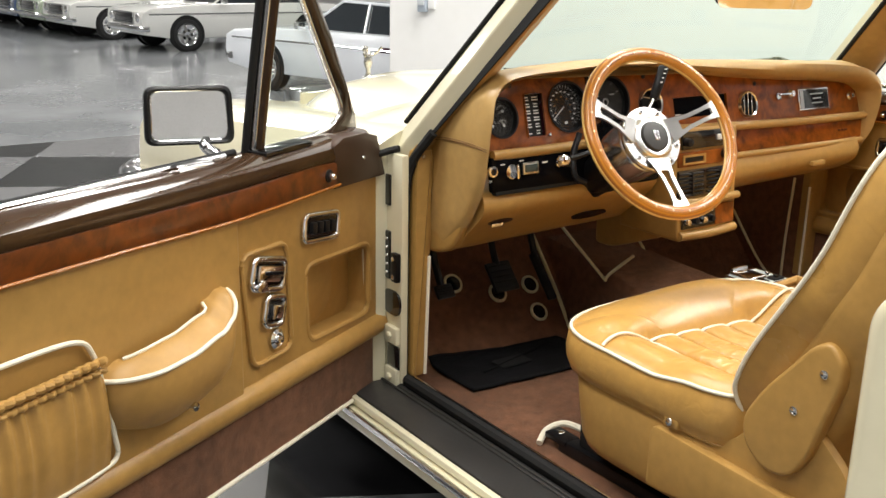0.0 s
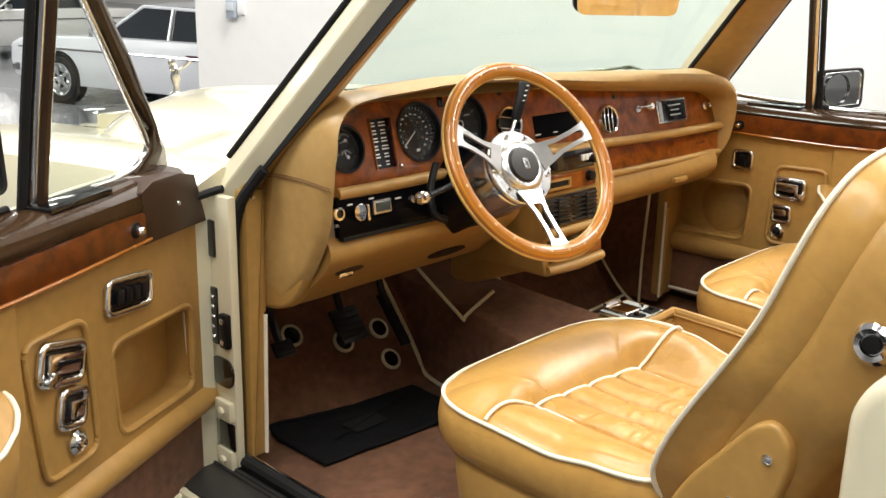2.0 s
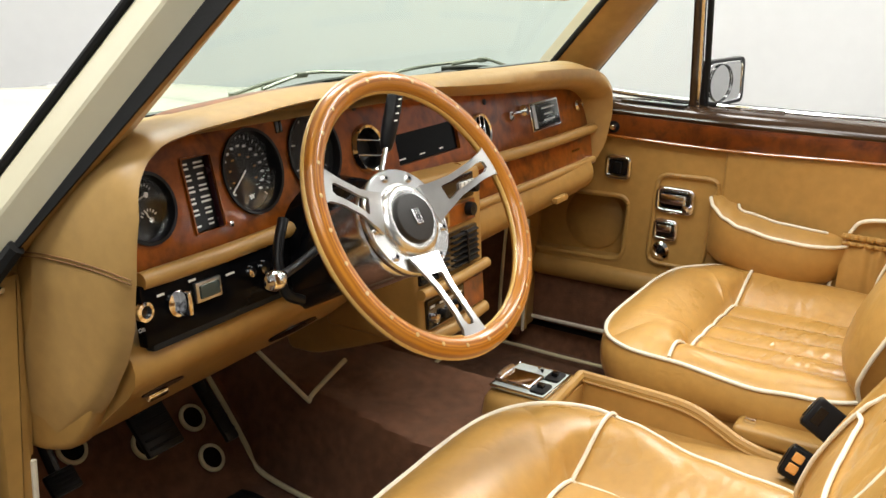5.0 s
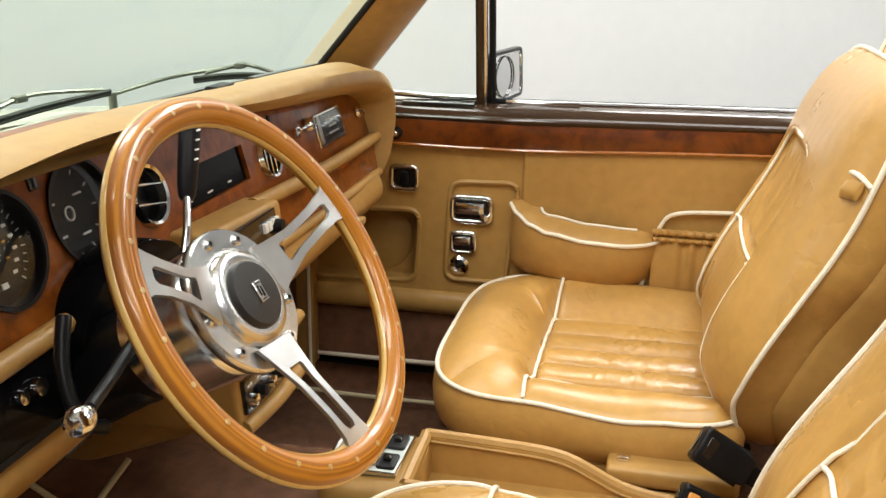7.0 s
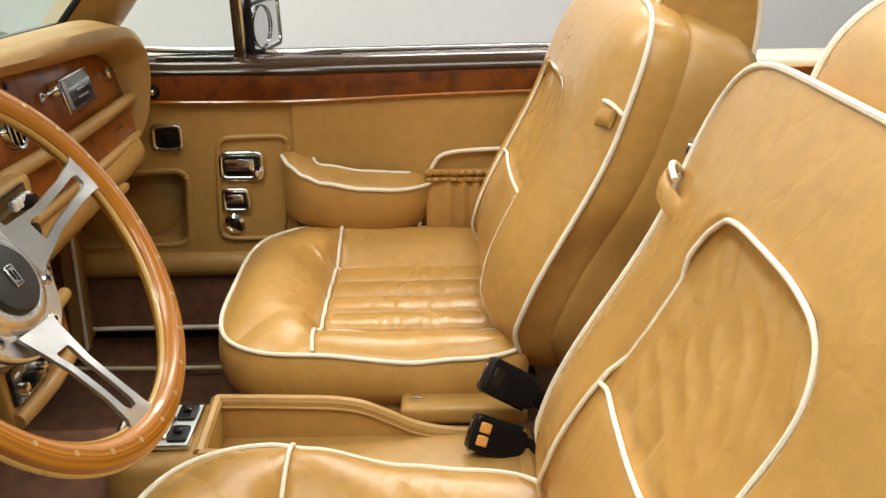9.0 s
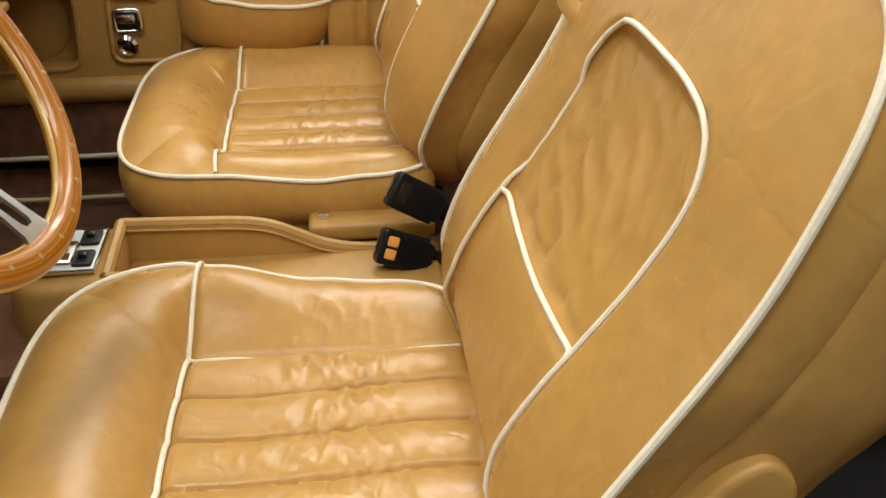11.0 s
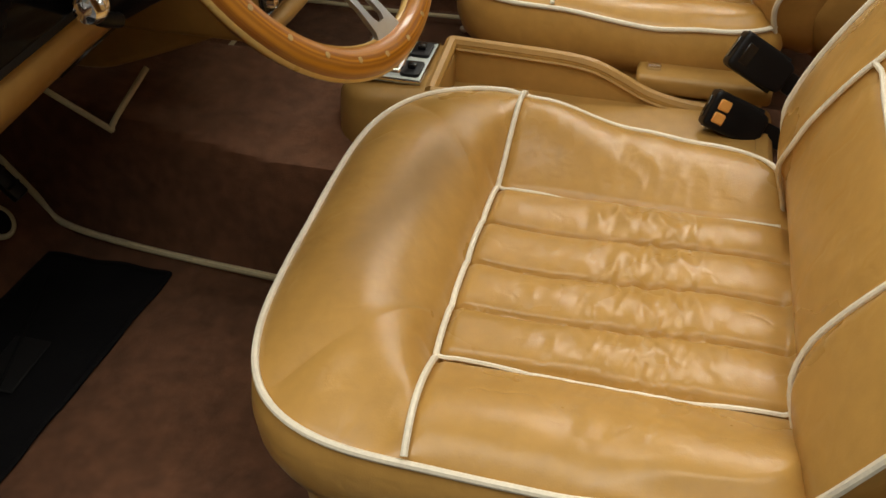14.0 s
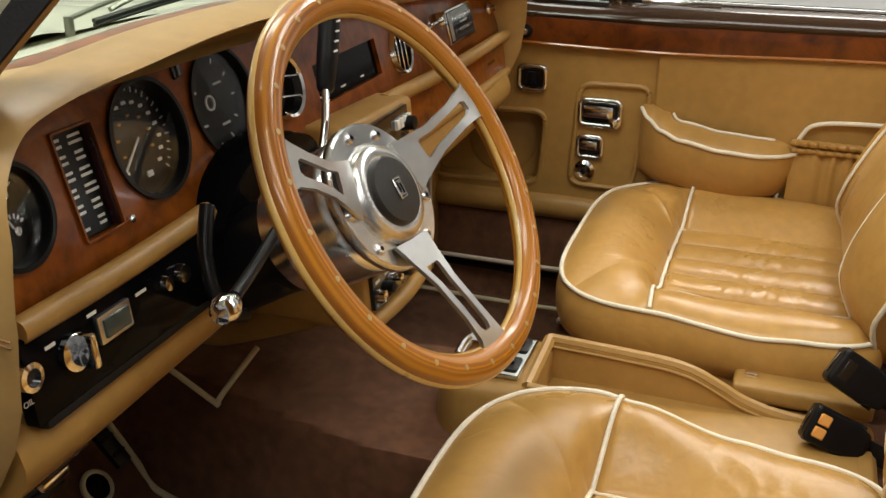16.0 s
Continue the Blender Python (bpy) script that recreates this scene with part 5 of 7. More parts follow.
def dash_pad():
    # padded hood: a section swept round the fascia from the driver's knee to the passenger's
    # outer crest of the hood and its thickness
    path = [(-0.770, 0.672, 0.030), (-0.775, 0.75, 0.030), (-0.7755, 0.82, 0.026), (-0.7755, 0.93, 0.024), (-0.7675, 1.00, 0.024), (-0.752, 1.046, 0.023), (-0.714, 1.079, 0.021), (-0.650, 1.092, 0.020), (-0.56, 1.097, 0.019), (-0.42, 1.103, 0.017), (-0.25, 1.100, 0.018), (-0.06, 1.090, 0.030), (0.10, 1.083, 0.042),
            (0.30, 1.074, 0.050), (0.50, 1.062, 0.052), (0.635, 1.045, 0.050), (0.702, 1.005, 0.045), (0.718, 0.95, 0.036), (0.712, 0.88, 0.030), (0.694, 0.81, 0.030), (0.640, 0.755, 0.030), (0.55, 0.725, 0.030)]
    P = curve_pts([(x, th, z) for x, z, th in path], 5)
    rows = []
    for i, p in enumerate(P):
        a, b = P[max(0, i - 1)], P[min(len(P) - 1, i + 1)]
        d = Vector((b.x - a.x, 0, b.z - a.z)).normalized()
        nrm = Vector((-d.z, 0, d.x))            # outwards
        th = p.y
        back = 0.045 if p.z > 1.02 or p.x > 0 else 0.12
        flat = 0.002 if p.x < -0.74 else 0.010
        sec = [(-th - 0.012, 0.05), (-th, -0.010), (-th * 0.80, -0.040), (-th * 0.45, -0.054), (-0.005, -0.048), (0.0, -0.022), (-0.001, 0.015), (-flat, back), (-th - 0.012, back + 0.004)]
        yl = lip_y(p.z) + 0.056
        rows.append([Vector((p.x, yl + y, p.z)) + nrm * o for o, y in sec])
    part("padded_hood", from_grid(rows, True, False, True), HOOD, dash, angle=60)
    # top deck running forward to the windscreen
    rows = []
    for i in range(41):
        x = -0.74 + 1.45 * i / 40
        e = abs((x + 0.015) / 0.725)
        zt = 1.100 - 0.036 * (x + 0.74) / 1.45 - 0.075 * max(0, (e - 0.86) / 0.14) ** 2
        r = []
        for j in range(15):
            k = j / 14
            y = -0.125 + k * (0.125 + 0.005 + 0.060 * (1 - e * e))
            r.append((x, y, zt - 0.014 * (1 - k) ** 5 - 0.034 * k ** 1.6))
        rows.append(r)
    part("top_deck", joined(from_grid(rows), from_grid([[Vector(p) - Vector((0, 0, 0.012)) for p in r] for r in rows])), DECK, dash, angle=60)
    part("deck_seal", tube([Vector(r[-1]) + Vector((0, 0.002, -0.002)) for r in rows], 0.0055, 8), RUBBER, dash)

    def slot_pt(x, k):
        i = max(0, min(39, int((x + 0.74) / 1.45 * 40)))
        f = (x + 0.74) / 1.45 * 40 - i
        q = k * 14
        a = [Vector(rows[i + d][int(q)]).lerp(Vector(rows[i + d][min(14, int(q) + 1)]), q - int(q)) for d in (0, 1)]
        return a[0].lerp(a[1], f) + Vector((0, 0, 0.0030))
    for a, b in ((-0.62, -0.20), (-0.10, 0.22), (0.32, 0.62)):
        part("demister_slot", sweep([slot_pt(a + (b - a) * j / 16, 0.60) for j in range(17)], [(-0.0075, -0.002), (0.0075, -0.002), (0.0065, 0.001), (-0.0065, 0.001)], [(YN, ZN)] * 17), GLOSS_BLACK, dash)
    part("deck_grille", rbox(0.055, 0.026, 0.008, 0.003, 2, (0.16, -0.035, 1.0675)), BLACK, dash)


dash_pad()

# burl fascia boards
fas = part("upper_fascia", prism(round_poly([(-0.735, 0.905), (0.690, 0.898), (0.676, 0.985), (0.640, 1.004), (0.43, 1.018), (0.25, 1.034), (0.10, 1.050), (-0.05, 1.070), (-0.25, 1.092), (-0.42, 1.094), (-0.58, 1.089), (-0.68, 1.072), (-0.735, 1.030)], 0.015), 0.03, 0.003), BURL, dash,
           Matrix(((1, 0, 0, 0), (0, 1, FT, -0.100 - FT * 0.98), (0, 0, 1, 0), (0, 0, 0, 1))))


def cut(ob, cutters):
    """Sink wells into a board by subtracting closed solids from its mesh."""
    for bm in cutters:
        me = bpy.data.meshes.new("well")
        bm.to_mesh(me); bm.free()
        tool = new("well", me)
        md = ob.modifiers.new("well", "BOOLEAN")
        md.operation, md.solver, md.object = "DIFFERENCE", "EXACT", tool
        bpy.context.view_layer.update()
        solid = bpy.data.meshes.new_from_object(ob.evaluated_get(bpy.context.evaluated_depsgraph_get()))
        ob.modifiers.clear()
        ob.data = solid
        bpy.data.objects.remove(tool)
        solid.shade_smooth()
        solid.set_sharp_from_angle(angle=radians(40))


def solid_of(bm):
    bmesh.ops.recalc_face_normals(bm, faces=bm.faces)
    return bm


WELLS = [(-0.677, 0.983, 0.0450), (-0.476, 0.995, 0.0595), (-0.334, 0.999, 0.0600), (-0.200, 0.984, 0.0385), (0.172, 0.959, 0.0355)]
cut(fas, [solid_of(moved(lathe([(0.0001, -0.024), (r, -0.024), (r, 0.02), (0.0001, 0.02)], 56), face_m(x, z))) for x, z, r in WELLS]
    + [solid_of(moved(rbox(0.054, 0.100, 0.036, 0, 1), face_m(-0.579, 0.983, 0.004))), solid_of(moved(rbox(0.207, 0.054, 0.030, 0, 1), face_m(-0.012, 0.968, 0.004)))])
part("lower_fascia", prism(round_poly([(0.045, 0.835), (0.672, 0.832), (0.690, 0.898), (0.045, 0.905)], 0.006), 0.03, 0.003), BURL, dash,
     Matrix(((1, 0, 0, 0), (0, 1, FT, -0.104 - FT * 0.98), (0, 0, 1, 0), (0, 0, 0, 1))))


def ledge(pts, r=0.011):
    part("leather_ledge", tube(pts, r, 10, smooth=4), LEATHER_TRIM, dash)


ledge([(-0.725, fy(0.905, 0.012), 0.906), (-0.58, fy(0.905, 0.016), 0.907), (-0.44, fy(0.905, 0.012), 0.908)], 0.012)
ledge([(0.04, fy(0.905, 0.014), 0.912), (0.35, fy(0.9, 0.020), 0.904), (0.69, fy(0.9, 0.012), 0.898)], 0.012)
ledge([(0.04, fy(0.833, 0.006), 0.832), (0.36, fy(0.833, 0.010), 0.830), (0.675, fy(0.833, 0.004), 0.826)], 0.009)


def roll_panel(name, x0, x1, ztop, zbot, bulge, back, taper=0.0, n=24):
    rows = []
    for i in range(n + 1):
        x = x0 + (x1 - x0) * i / n
        r = []
        for j in range(15):
            k = j / 14
            z = ztop + (zbot - ztop) * k
            y = fy(ztop) - bulge * math.sin(math.pi * min(1, k * 0.85 + 0.08)) + back * k ** 3
            y += 0.004 * noise.noise((x * 8, z * 12, 2))
            r.append((x, y, z + taper * (x - x0)))
        r += [(x, fy(ztop) + 0.16, zbot + 0.01), (x, fy(ztop) + 0.16, ztop)]
        rows.append(r)
    return part(name, from_grid(rows, True, False, True), LEATHER_TRIM, dash, angle=60)


# the driver's knee panel slopes forward and down from a rolled upper edge
KNEE = [(-0.125, 0.826), (-0.140, 0.812), (-0.145, 0.795), (-0.143, 0.778), (-0.130, 0.760), (-0.105, 0.737), (-0.075, 0.710), (-0.045, 0.683), (-0.022, 0.664), (0.010, 0.654), (0.060, 0.654), (0.060, 0.826)]
rows = []
for i in range(25):
    x = -0.752 + 0.552 * i / 24
    rows.append([(x, y + 0.003 * noise.noise((x * 8, z * 12, 2)), z + 0.012 * (i / 24) * (z < 0.8)) for y, z in KNEE])
knee = part("knee_panel", from_grid(rows, True, False, True), LEATHER_TRIM, dash, angle=60)
part("knee_pull", rbox(0.034, 0.010, 0.010, 0.003, 2, (-0.690, -0.112, 0.738)), CHROME, knee)
part("pull_recess", lathe([(0.0001, 0), (0.030, 0), (0.030, 0.002), (0.0001, 0.002)], 24), BROWN_BRACKET, knee, aim((-0.680, -0.1130, 0.7455), (0, -0.68, -0.73)) @ Matrix.Diagonal((1.2, 0.40, 1, 1)))
part("knee_opening", lathe([(0.0001, 0), (0.045, 0), (0.045, 0.003), (0.0001, 0.003)], 24), GLOSS_BLACK, knee, aim((-0.36, -0.0685, 0.712), (0, -0.68, -0.73)) @ Matrix.Diagonal((1.3, 0.40, 1, 1)))
glove = roll_panel("glovebox_lid", 0.062, 0.640, 0.826, 0.705, 0.026, 0.10, 0.02)
part("glovebox_catch", rbox(0.06, 0.014, 0.014, 0.005, 2, (0.42, -0.178, 0.785)), LEATHER_TRIM, glove)


# end caps of the dash beside the doors
def dash_end(x, s, poly, seam):
    bm = moved(prism(round_poly(poly, 0.030, 6), 0.030, 0.012, 4), frame_of(Vector((x, 0, 0)), YN, -XN * s, ZN))
    for v in bm.verts:
        v.co.x += 0.16 * max(0.0, v.co.z - 0.95) if s < 0 else 0.0
    part("end_cap", bm, LEATHER_TRIM, dash, label="stitched tan leather end panel")
    for dz in (0.0, 0.005):
        part("end_seam", tube([(x + (0.0046 if s < 0 else 0.001) * s, y, z + dz) for y, z in seam], 0.0010, 6, smooth=4), STITCH, dash)


STITCH = surface("brown_stitching", (0.22, 0.11, 0.035), 0.6, 0, 0.15, 40)
dash_end(-0.7710, -1, [(-0.110, 1.040), (-0.135, 0.99), (-0.140, 0.926), (-0.130, 0.845), (-0.105, 0.765), (-0.075, 0.708), (-0.040, 0.668), (0.021, 0.648), (0.075, 0.648), (0.075, 0.885), (0.010, 0.940), (-0.070, 1.042)], [(-0.176, 0.926), (-0.10, 0.931), (-0.03, 0.930), (0.02, 0.924)])
dash_end(0.728, 1, [(-0.150, 0.967), (-0.154, 0.95), (-0.142, 0.845), (-0.098, 0.755), (-0.055, 0.72), (0.0, 0.70), (0.06, 0.688), (0.06, 0.94), (-0.05, 0.963), (-0.10, 0.977)], [(-0.134, 0.927), (-0.05, 0.932), (0.04, 0.938)])


def bar_mark(parent, m, w, h, mat=WHITE_MARK):
    part("mark", rbox(w, h, 0.0008, 0, 1), mat, parent, m, smooth=False)


def dial(x, z, r, kind):
    m = face_m(x, z, 0.001) @ T(0, 0, -0.0235)
    d = part("dial", lathe([(0.0001, 0.000), (r, 0.000), (r, 0.004), (0.0001, 0.004)], 40), DIAL_FACE, dash, m, label="black round dial with white markings")
    part("bezel", ring_lathe([(r - 0.002, 0.003), (r + 0.0006, 0.003), (r + 0.0006, 0.0245), (r + 0.003, 0.0245), (r + 0.003, 0.027), (r - 0.0015, 0.027), (r - 0.003, 0.0245)], 56), BLACK, d, m)
    if kind == "speed":
        n0, n1, k = 225, -45, 28
        for i in range(k + 1):
            a = radians(n0 + (n1 - n0) * i / k)
            big = i % 2 == 0
            mm = m @ T(math.cos(a) * r * 0.88, math.sin(a) * r * 0.88, 0.005) @ pose(0, 0, 0, 0, 0, math.degrees(a))
            bar_mark(d, mm, r * (0.10 if big else 0.06), 0.0012, WHITE_MARK)
            if big:
                mm = m @ T(math.cos(a) * r * 0.66, math.sin(a) * r * 0.66, 0.005)
                bar_mark(d, mm, r * 0.11, 0.0034, WHITE_MARK)
            if i % 4 == 2:
                mm = m @ T(math.cos(a) * r * 0.44, math.sin(a) * r * 0.44, 0.005)
                bar_mark(d, mm, r * 0.08, 0.0025, AMBER_MARK)
        a = radians(218)
        part("needle", rbox(r * 0.80, 0.0024, 0.0012, 0, 1, (r * 0.34, 0, 0)), WHITE_MARK, d, m @ T(0, 0, 0.0075) @ pose(0, 0, 0, 0, 0, 218))
        part("trip_counter", rbox(0.009, 0.006, 0.002, 0.0005, 1, (0.006, -r * 0.62, 0.005)), WHITE_MARK, d, m)
    if kind == "small":
        for k in range(4):
            c = (math.cos(radians(90 * k + 45)) * r * 0.52, math.sin(radians(90 * k + 45)) * r * 0.52)
            for i in range(7):
                a = radians(150 - 20 * i + 0)
                mm = m @ T(c[0] + math.cos(a) * r * 0.30, c[1] + math.sin(a) * r * 0.30, 0.005) @ pose(0, 0, 0, 0, 0, math.degrees(a))
                bar_mark(d, mm, 0.004, 0.0012)
            part("needle", rbox(r * 0.30, 0.0016, 0.001, 0, 1, (r * 0.12, 0, 0)), WHITE_MARK, d, m @ T(c[0], c[1], 0.006) @ pose(0, 0, 0, 0, 0, 200 - 30 * k))
            part("needle_hub", lathe([(0.0001, 0), (0.004, 0), (0.004, 0.003), (0.0001, 0.003)], 12), POLISHED, d, m @ T(c[0], c[1], 0.006))
    if kind == "clock":
        for i in range(12):
            a = radians(30 * i)
            mm = m @ T(math.cos(a) * r * 0.84, math.sin(a) * r * 0.84, 0.005) @ pose(0, 0, 0, 0, 0, math.degrees(a))
            bar_mark(d, mm, r * 0.10, 0.0014)
        part("centre_ring", ring_lathe([(0.007, 0), (0.009, 0), (0.009, 0.002), (0.007, 0.002)], 20), WHITE_MARK, d, m @ T(0, 0, 0.004))
        for dx, dz in ((-0.028, 0.016), (0.024, 0.018), (-0.024, -0.022), (0.02, -0.028)):
            bar_mark(d, m @ T(dx, dz, 0.005), 0.016, 0.0025, WHITE_MARK)
    gl = part("dial_glass", lathe([(0.0001, 0.0195), (r - 0.002, 0.0195), (r - 0.002, 0.0202), (0.0001, 0.0202)], 40), DIAL_GLASS, d, m)
    gl.visible_shadow = False
    return d


dial(-0.677, 0.983, 0.0440, "small")
dial(-0.476, 0.995, 0.0585, "speed")
dial(-0.334, 0.999, 0.0590, "clock")

# warning lamp cluster
wm = face_m(-0.579, 0.983, 0.001) @ T(0, 0, -0.014)
warn = part("warning_lamp_panel", rbox(0.0535, 0.0995, 0.008, 0.001, 1), BLACK, dash, wm, label="black warning-lamp panel with white captions")
for col, cx in enumerate((-0.0128, 0.0124)):
    for k in range(6):
        w = 0.0155 + 0.0030 * ((k * 7 + col * 5) % 3 - 1)
        for ln, dz in enumerate((0.0031, -0.0031)):
            if not (col == 0 and k == 5 and ln == 0):
                bar_mark(warn, wm @ T(cx, 0.0390 - 0.0156 * k + dz, 0.0045), w * (0.62 if k == 5 else 1.0 if ln else 0.9), 0.0027)
for dx in (-0.0240, 0.0240):
    part("cluster_wall", rbox(0.0016, 0.098, 0.014, 0.0004, 1, (dx * 1.06, 0, 0.006)), surface("maroon_plastic", (0.045, 0.012, 0.016), 0.25, 0, 0.1, 30), warn, wm)
part("cluster_frame", ring_prism(round_poly([(-0.0285, -0.0515), (0.0285, -0.0515), (0.0285, 0.0515), (-0.0285, 0.0515)], 0.004), round_poly([(-0.0262, -0.0492), (0.0262, -0.0492), (0.0262, 0.0492), (-0.0262, 0.0492)], 0.003), 0.0025, 0.0005), BURL, warn, wm @ T(0, 0, 0.014) @ pose(0, 0, 0, 90))
part("reset_button", lathe([(0.0001, 0), (0.004, 0), (0.004, 0.006), (0.0001, 0.007)], 12), CHROME, warn, face_m(-0.546, 0.936, 0.002))
part("ignition_slot", rbox(0.014, 0.030, 0.006, 0.005, 3), GLOSS_BLACK, dash, face_m(-0.404, 1.052, 0.001))
for sx in (-0.644, -0.215, 0.21):
    part("fascia_stud", lathe([(0.0001, 0), (0.006, 0), (0.006, 0.002), (0.0001, 0.003)], 14), BLACK, dash, face_m(sx, 1.052 if sx < 0 else 1.012, 0.001))


def round_vent(x, z, r, tilt, slats):
    m = face_m(x, z, 0.001) @ T(0, 0, -0.006)
    v = part("air_vent", ring_lathe([(r - 0.004, 0), (r, 0), (r + 0.003, 0.006), (r, 0.014), (r - 0.004, 0.012)], 40), CHROME, dash, m, label="round chrome air vent")
    part("throat", lathe([(0.0001, -0.014), (r - 0.006, -0.014), (r - 0.003, 0.003), (r - 0.0032, 0.003), (r - 0.007, -0.012), (0.0001, -0.012)], 32), BLACK, v, m)
    for k in slats:
        w = 2 * math.sqrt(max(0, (r - 0.004) ** 2 - (k * r) ** 2))
        part("vent_slat", rbox(w, 0.0034, 0.005, 0.0012, 1), CHROME, v, m @ T(0, 0, 0.008) @ pose(0, 0, 0, 0, 0, tilt) @ T(0, k * r, 0))


round_vent(-0.200, 0.984, 0.038, -10, (-0.30, 0.36))
round_vent(0.172, 0.959, 0.035, 84, (-0.45, 0.0, 0.45))

dm = face_m(-0.012, 0.968, 0.001) @ T(0, 0, -0.011)
disp = part("display_panel", rbox(0.2065, 0.0535, 0.008, 0.001, 1), PANEL_BLACK, dash, dm, label="dark glossy display panel")
for k in range(3):
    bar_mark(disp, dm @ T(-0.085 + 0.065 * k, -0.018, 0.0045), 0.02 - 0.004 * k, 0.0025)

# passenger side fittings
tm = face_m(0.330, 0.976, 0.002)
part("lock_handle", joined(moved(lathe([(0.0001, 0), (0.013, 0), (0.013, 0.008), (0.008, 0.014), (0.0001, 0.014)], 20), T(0.028, 0, 0)), moved(lathe([(0.0001, 0), (0.010, 0), (0.010, 0.006), (0.0001, 0.008)], 20), T(-0.028, -0.004, 0)), rbox(0.055, 0.007, 0.006, 0.003, 2, (0, 0, 0.012))), CHROME, dash, tm)
pm = face_m(0.463, 0.957, 0.002)
pq = part("plaque", rbox(0.140, 0.062, 0.006, 0.0015, 1), CHROME, dash, pm, label="small black nameplate in a bright frame")
part("plaque_field", rbox(0.130, 0.053, 0.004, 0.001, 1, (0, 0, 0.0022)), GLOSS_BLACK, pq, pm)
part("plaque_edge", rbox(0.016, 0.052, 0.003, 0.001, 1, (-0.056, 0, 0.0032)), ALU, pq, pm)
for k, w in enumerate((0.062, 0.040, 0.050)):
    bar_mark(pq, pm @ T(0.012, 0.014 - 0.013 * k, 0.0045), w, 0.0035, ALU)
part("fascia_knob", lathe([(0.0001, 0), (0.012, 0), (0.012, 0.006), (0.007, 0.010), (0.007, 0.020), (0.0001, 0.021)], 20), CHROME, dash, face_m(0.632, 0.955, 0.001))
for k in range(3):
    part("emblem_letters", rbox(0.012, 0.005, 0.001, 0, 1), CHROME, dash, face_m(0.565 + 0.016 * k, 0.862, 0.006))

# switch panel under the left dials
SW = Vector((0, -1, 0.12)).normalized()


def sw_m(x, z, out=0.0):
    return frame_of(Vector((x, -0.136 - out, z)), XN, SW.cross(XN), SW)


part("column_surround", prism(round_poly([(-0.452, 0.800), (-0.205, 0.800), (-0.210, 0.900), (-0.235, 0.940), (-0.30, 0.962), (-0.365, 0.962), (-0.420, 0.935), (-0.450, 0.900)], 0.02), 0.05, 0.006), PANEL_BLACK, dash, T(0, -0.158, 0), label="black plastic surround of the steering column")
swp = part("switch_panel", rbox(0.285, 0.078, 0.016, 0.004, 2), PANEL_BLACK, dash, sw_m(-0.590, 0.862), label="glossy black switch panel with chrome controls")
part("lower_lip", rbox(0.275, 0.014, 0.02, 0.004, 2), RUBBER, dash, sw_m(-0.585, 0.822, 0.002))
part("socket_ring", ring_lathe([(0.008, 0), (0.0125, 0), (0.0125, 0.007), (0.008, 0.008)], 24), CHROME, swp, sw_m(-0.734, 0.873, 0.008))
part("socket_core", lathe([(0.0001, 0), (0.008, 0), (0.008, 0.003), (0.0001, 0.003)], 20), GLOSS_BLACK, swp, sw_m(-0.734, 0.873, 0.009))
part("rotary_switch", joined(lathe([(0.0001, 0), (0.017, 0), (0.017, 0.006), (0.0001, 0.008)], 24), rbox(0.007, 0.032, 0.018, 0.003, 2, (0.004, 0, 0.014))), CHROME, swp, sw_m(-0.679, 0.868, 0.008))
part("rocker_frame", rbox(0.046, 0.027, 0.006, 0.002, 2), ALU, swp, sw_m(-0.624, 0.871, 0.010))
part("rocker", rbox(0.035, 0.018, 0.008, 0.002, 2, (0, 0, 0.002)), LCD, swp, sw_m(-0.624, 0.871, 0.010))
part("knob", lathe([(0.0001, 0), (0.010, 0), (0.009, 0.007), (0.0001, 0.008)], 20), CHROME, swp, sw_m(-0.515, 0.872, 0.008))
part("knob", lathe([(0.0001, 0), (0.008, 0), (0.007, 0.006), (0.0001, 0.007)], 20), CHROME, swp, sw_m(-0.541, 0.872, 0.008))
for sx, sz, w in ((-0.672, 0.840, 0.014), (-0.704, 0.886, 0.012), (-0.650, 0.890, 0.012), (-0.572, 0.848, 0.020), (-0.535, 0.849, 0.014), (-0.580, 0.880, 0.016)):
    bar_mark(swp, sw_m(sx, sz, 0.0086), w, 0.003)


def caption(body, parent, m, size, mat=WHITE_MARK):
    """Printed words in the built-in font."""
    cu = bpy.data.curves.new("caption", "FONT")
    cu.body, cu.size, cu.align_x, cu.align_y, cu.extrude = body, size, "CENTER", "CENTER", 0.0001
    cu.materials.append(mat)
    ob = new("caption", cu)
    ob.matrix_world = m
    ob.parent = parent


caption("OIL LEVEL", swp, sw_m(-0.726, 0.850, 0.0088), 0.0075)


